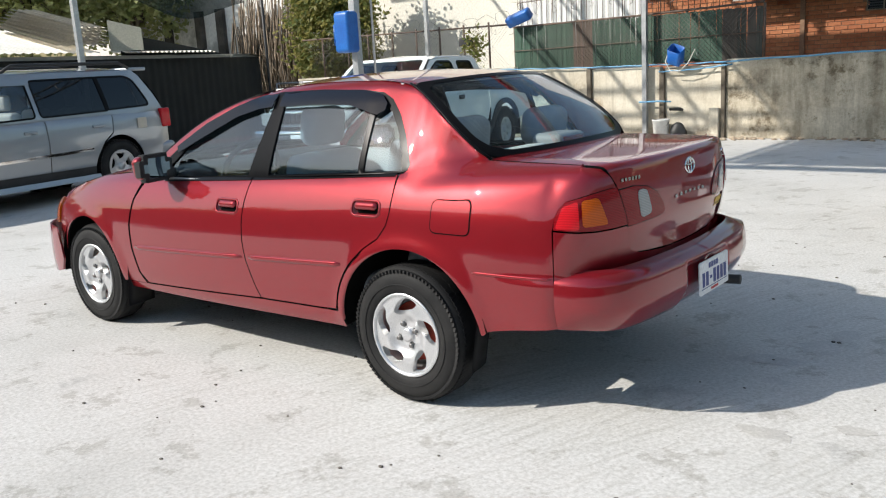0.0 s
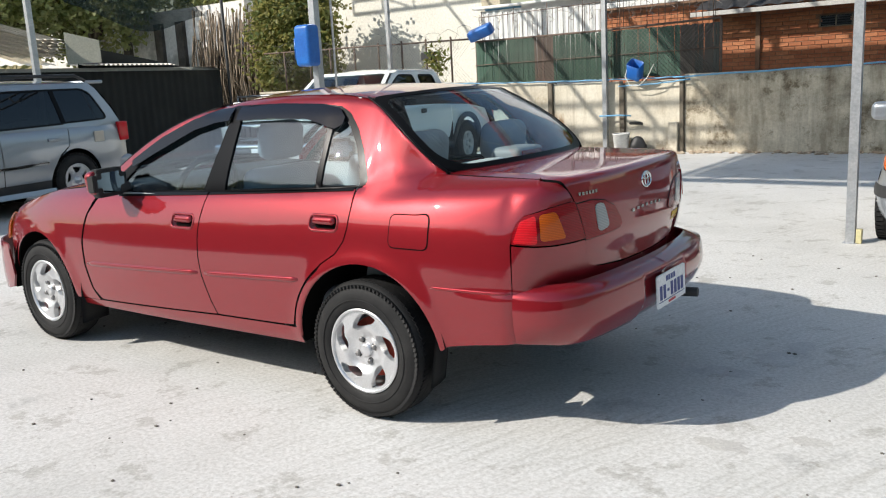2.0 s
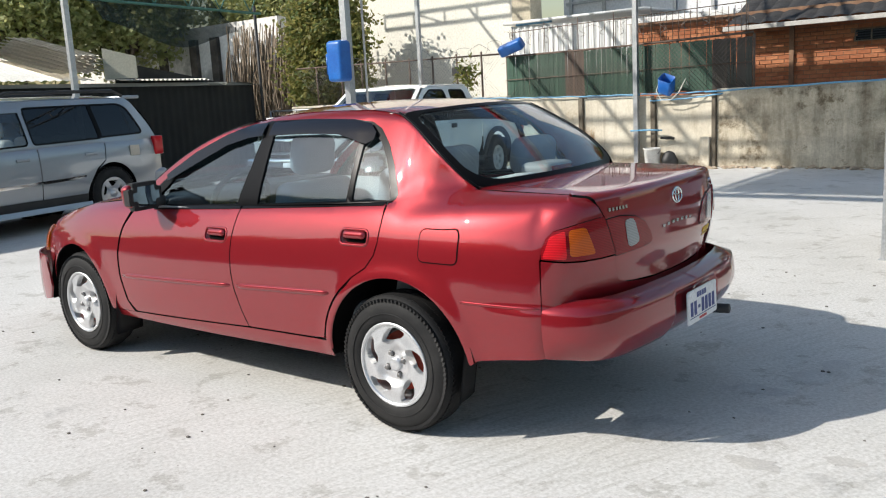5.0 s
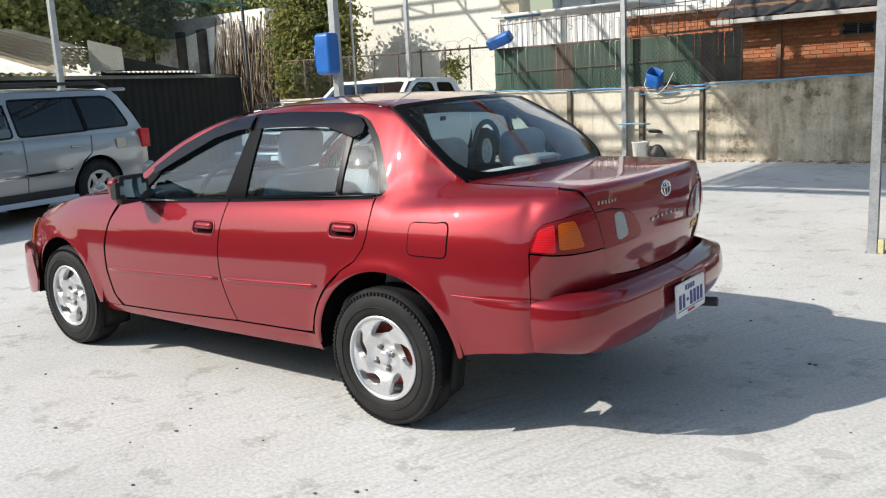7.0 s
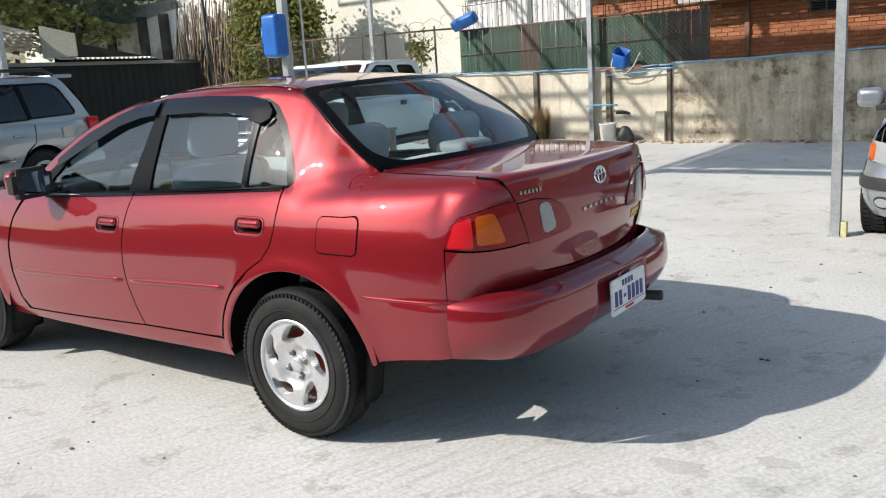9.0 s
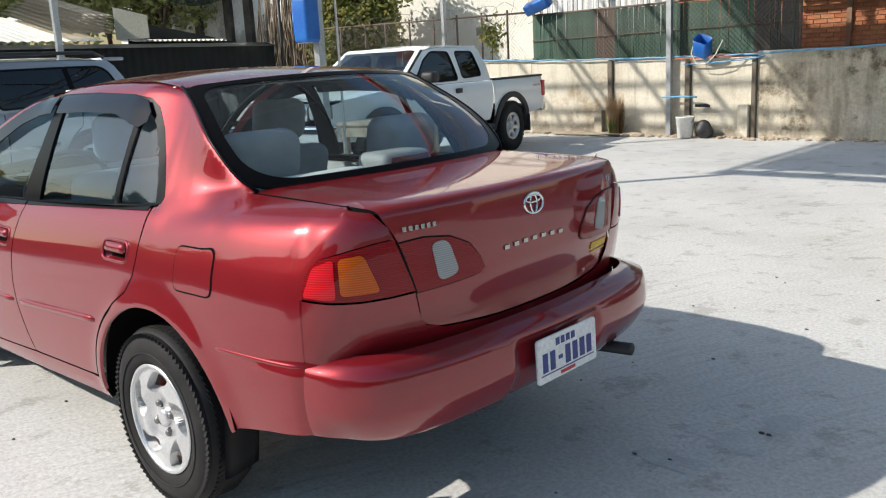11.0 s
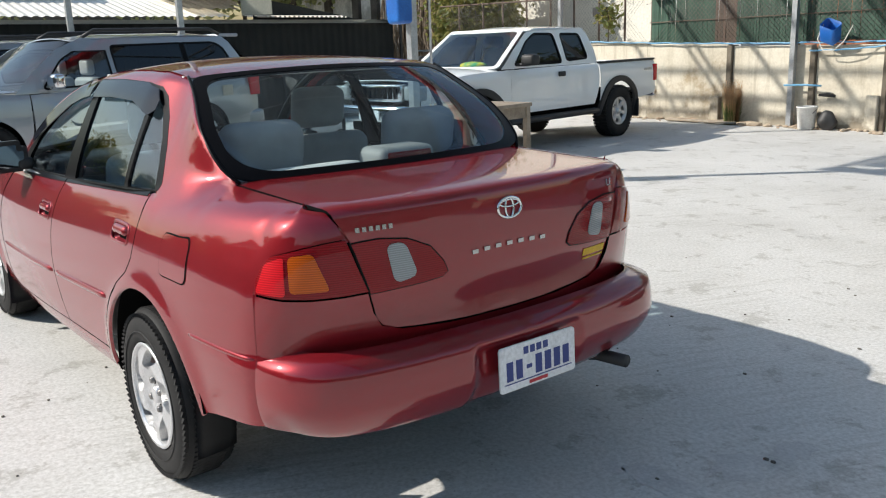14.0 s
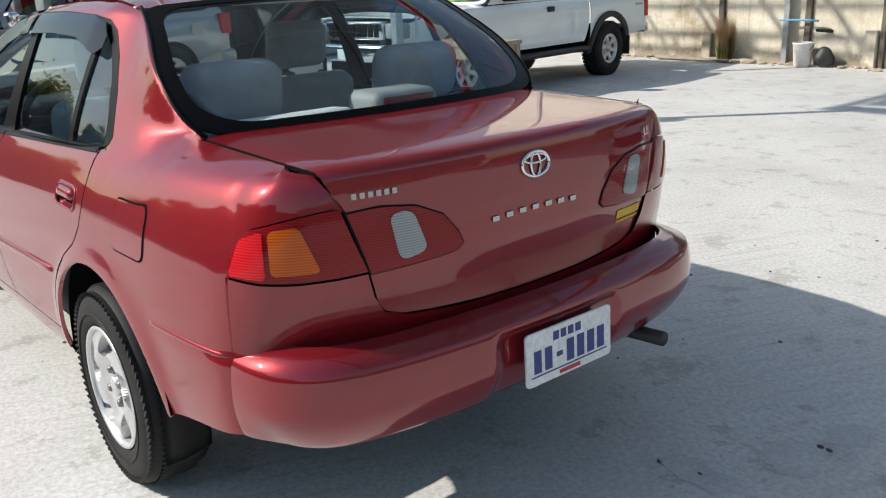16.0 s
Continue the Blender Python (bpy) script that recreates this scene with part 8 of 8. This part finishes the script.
        plain_wheel(ob, 2.95, s * 0.68, 0.275, 0.165, s > 0, 6, 0.165, M_RIM)
    part("front_plate", box_bm((-0.02, -0.17, 0.22, 0.0, 0.17, 0.33), bevel=0.003), M_PLATE, ob, "white number plate", smooth=False)
    part("underbody", box_bm((0.15, -0.55, 0.16, 3.3, 0.55, 0.5), (0.25, -0.5, 0.5, 1.4, 0.5, 0.62)), M_DARK, ob, smooth=False)
    return ob


truck = pickup()
for piece in truck.children:
    if not piece.name.startswith("wheel"):
        piece.matrix_local = Matrix.Translation((0, 0, 0.37 * 0.085)) @ Matrix.Diagonal((1, 1, 0.915, 1))
truck.matrix_world = Matrix.Translation((-6.35, 7.92, 0)) @ Matrix.Rotation(radians(-80.9 + 180), 4, "Z")
van = suv("silver sport utility vehicle with dark windows parked by a shed")
van.matrix_world = Matrix.Translation((-9.02, 2.70, 0)) @ Matrix.Rotation(radians(-80 + 180), 4, "Z")
van_b = copy_thing(van, Matrix.Translation((-11.5, 1.9, 0)) @ Matrix.Rotation(radians(-80 + 180), 4, "Z"))
tagged(van_b, "second silver sport utility vehicle parked behind another")
hatch = hatchback()
hatch.matrix_world = Matrix.Translation((1.93, 3.33, 0)) @ Matrix.Rotation(radians(90), 4, "Z")

# bench table by the truck
M_OLDWOOD = mottled("grey weathered wood", (0.24, 0.19, 0.14), (0.36, 0.30, 0.23), 0.9, 5, 50, 0.3, 0.004)
bench = thing("work_bench", "weathered grey wooden bench beside the pickup", "bench", at=Matrix.Translation((-4.35, 4.45, 0)) @ Matrix.Rotation(radians(8), 4, "Z"))
part("bench_top", box_bm((-0.55, -0.28, 0.72, 0.45, 0.28, 0.76), bevel=0.006), M_OLDWOOD, bench, smooth=False)
part("apron", box_bm((-0.52, -0.26, 0.60, 0.42, -0.23, 0.72), (0.40, -0.23, 0.60, 0.42, 0.23, 0.72), bevel=0.003), M_OLDWOOD, bench, smooth=False)
for x in (-0.50, 0.38):
    for y in (-0.25, 0.20):
        part("leg", box_bm((x, y, 0, x + 0.06, y + 0.06, 0.72), bevel=0.004), M_OLDWOOD, bench, smooth=False)
tagged(part("wood_block", box_bm((1.06, 3.63, 0, 1.10, 3.68, 0.11), bevel=0.004), mottled("pale yellow board", (0.6, 0.55, 0.3), (0.5, 0.45, 0.25), 0.8), smooth=False), "small pale yellow wood block by a post", "board")
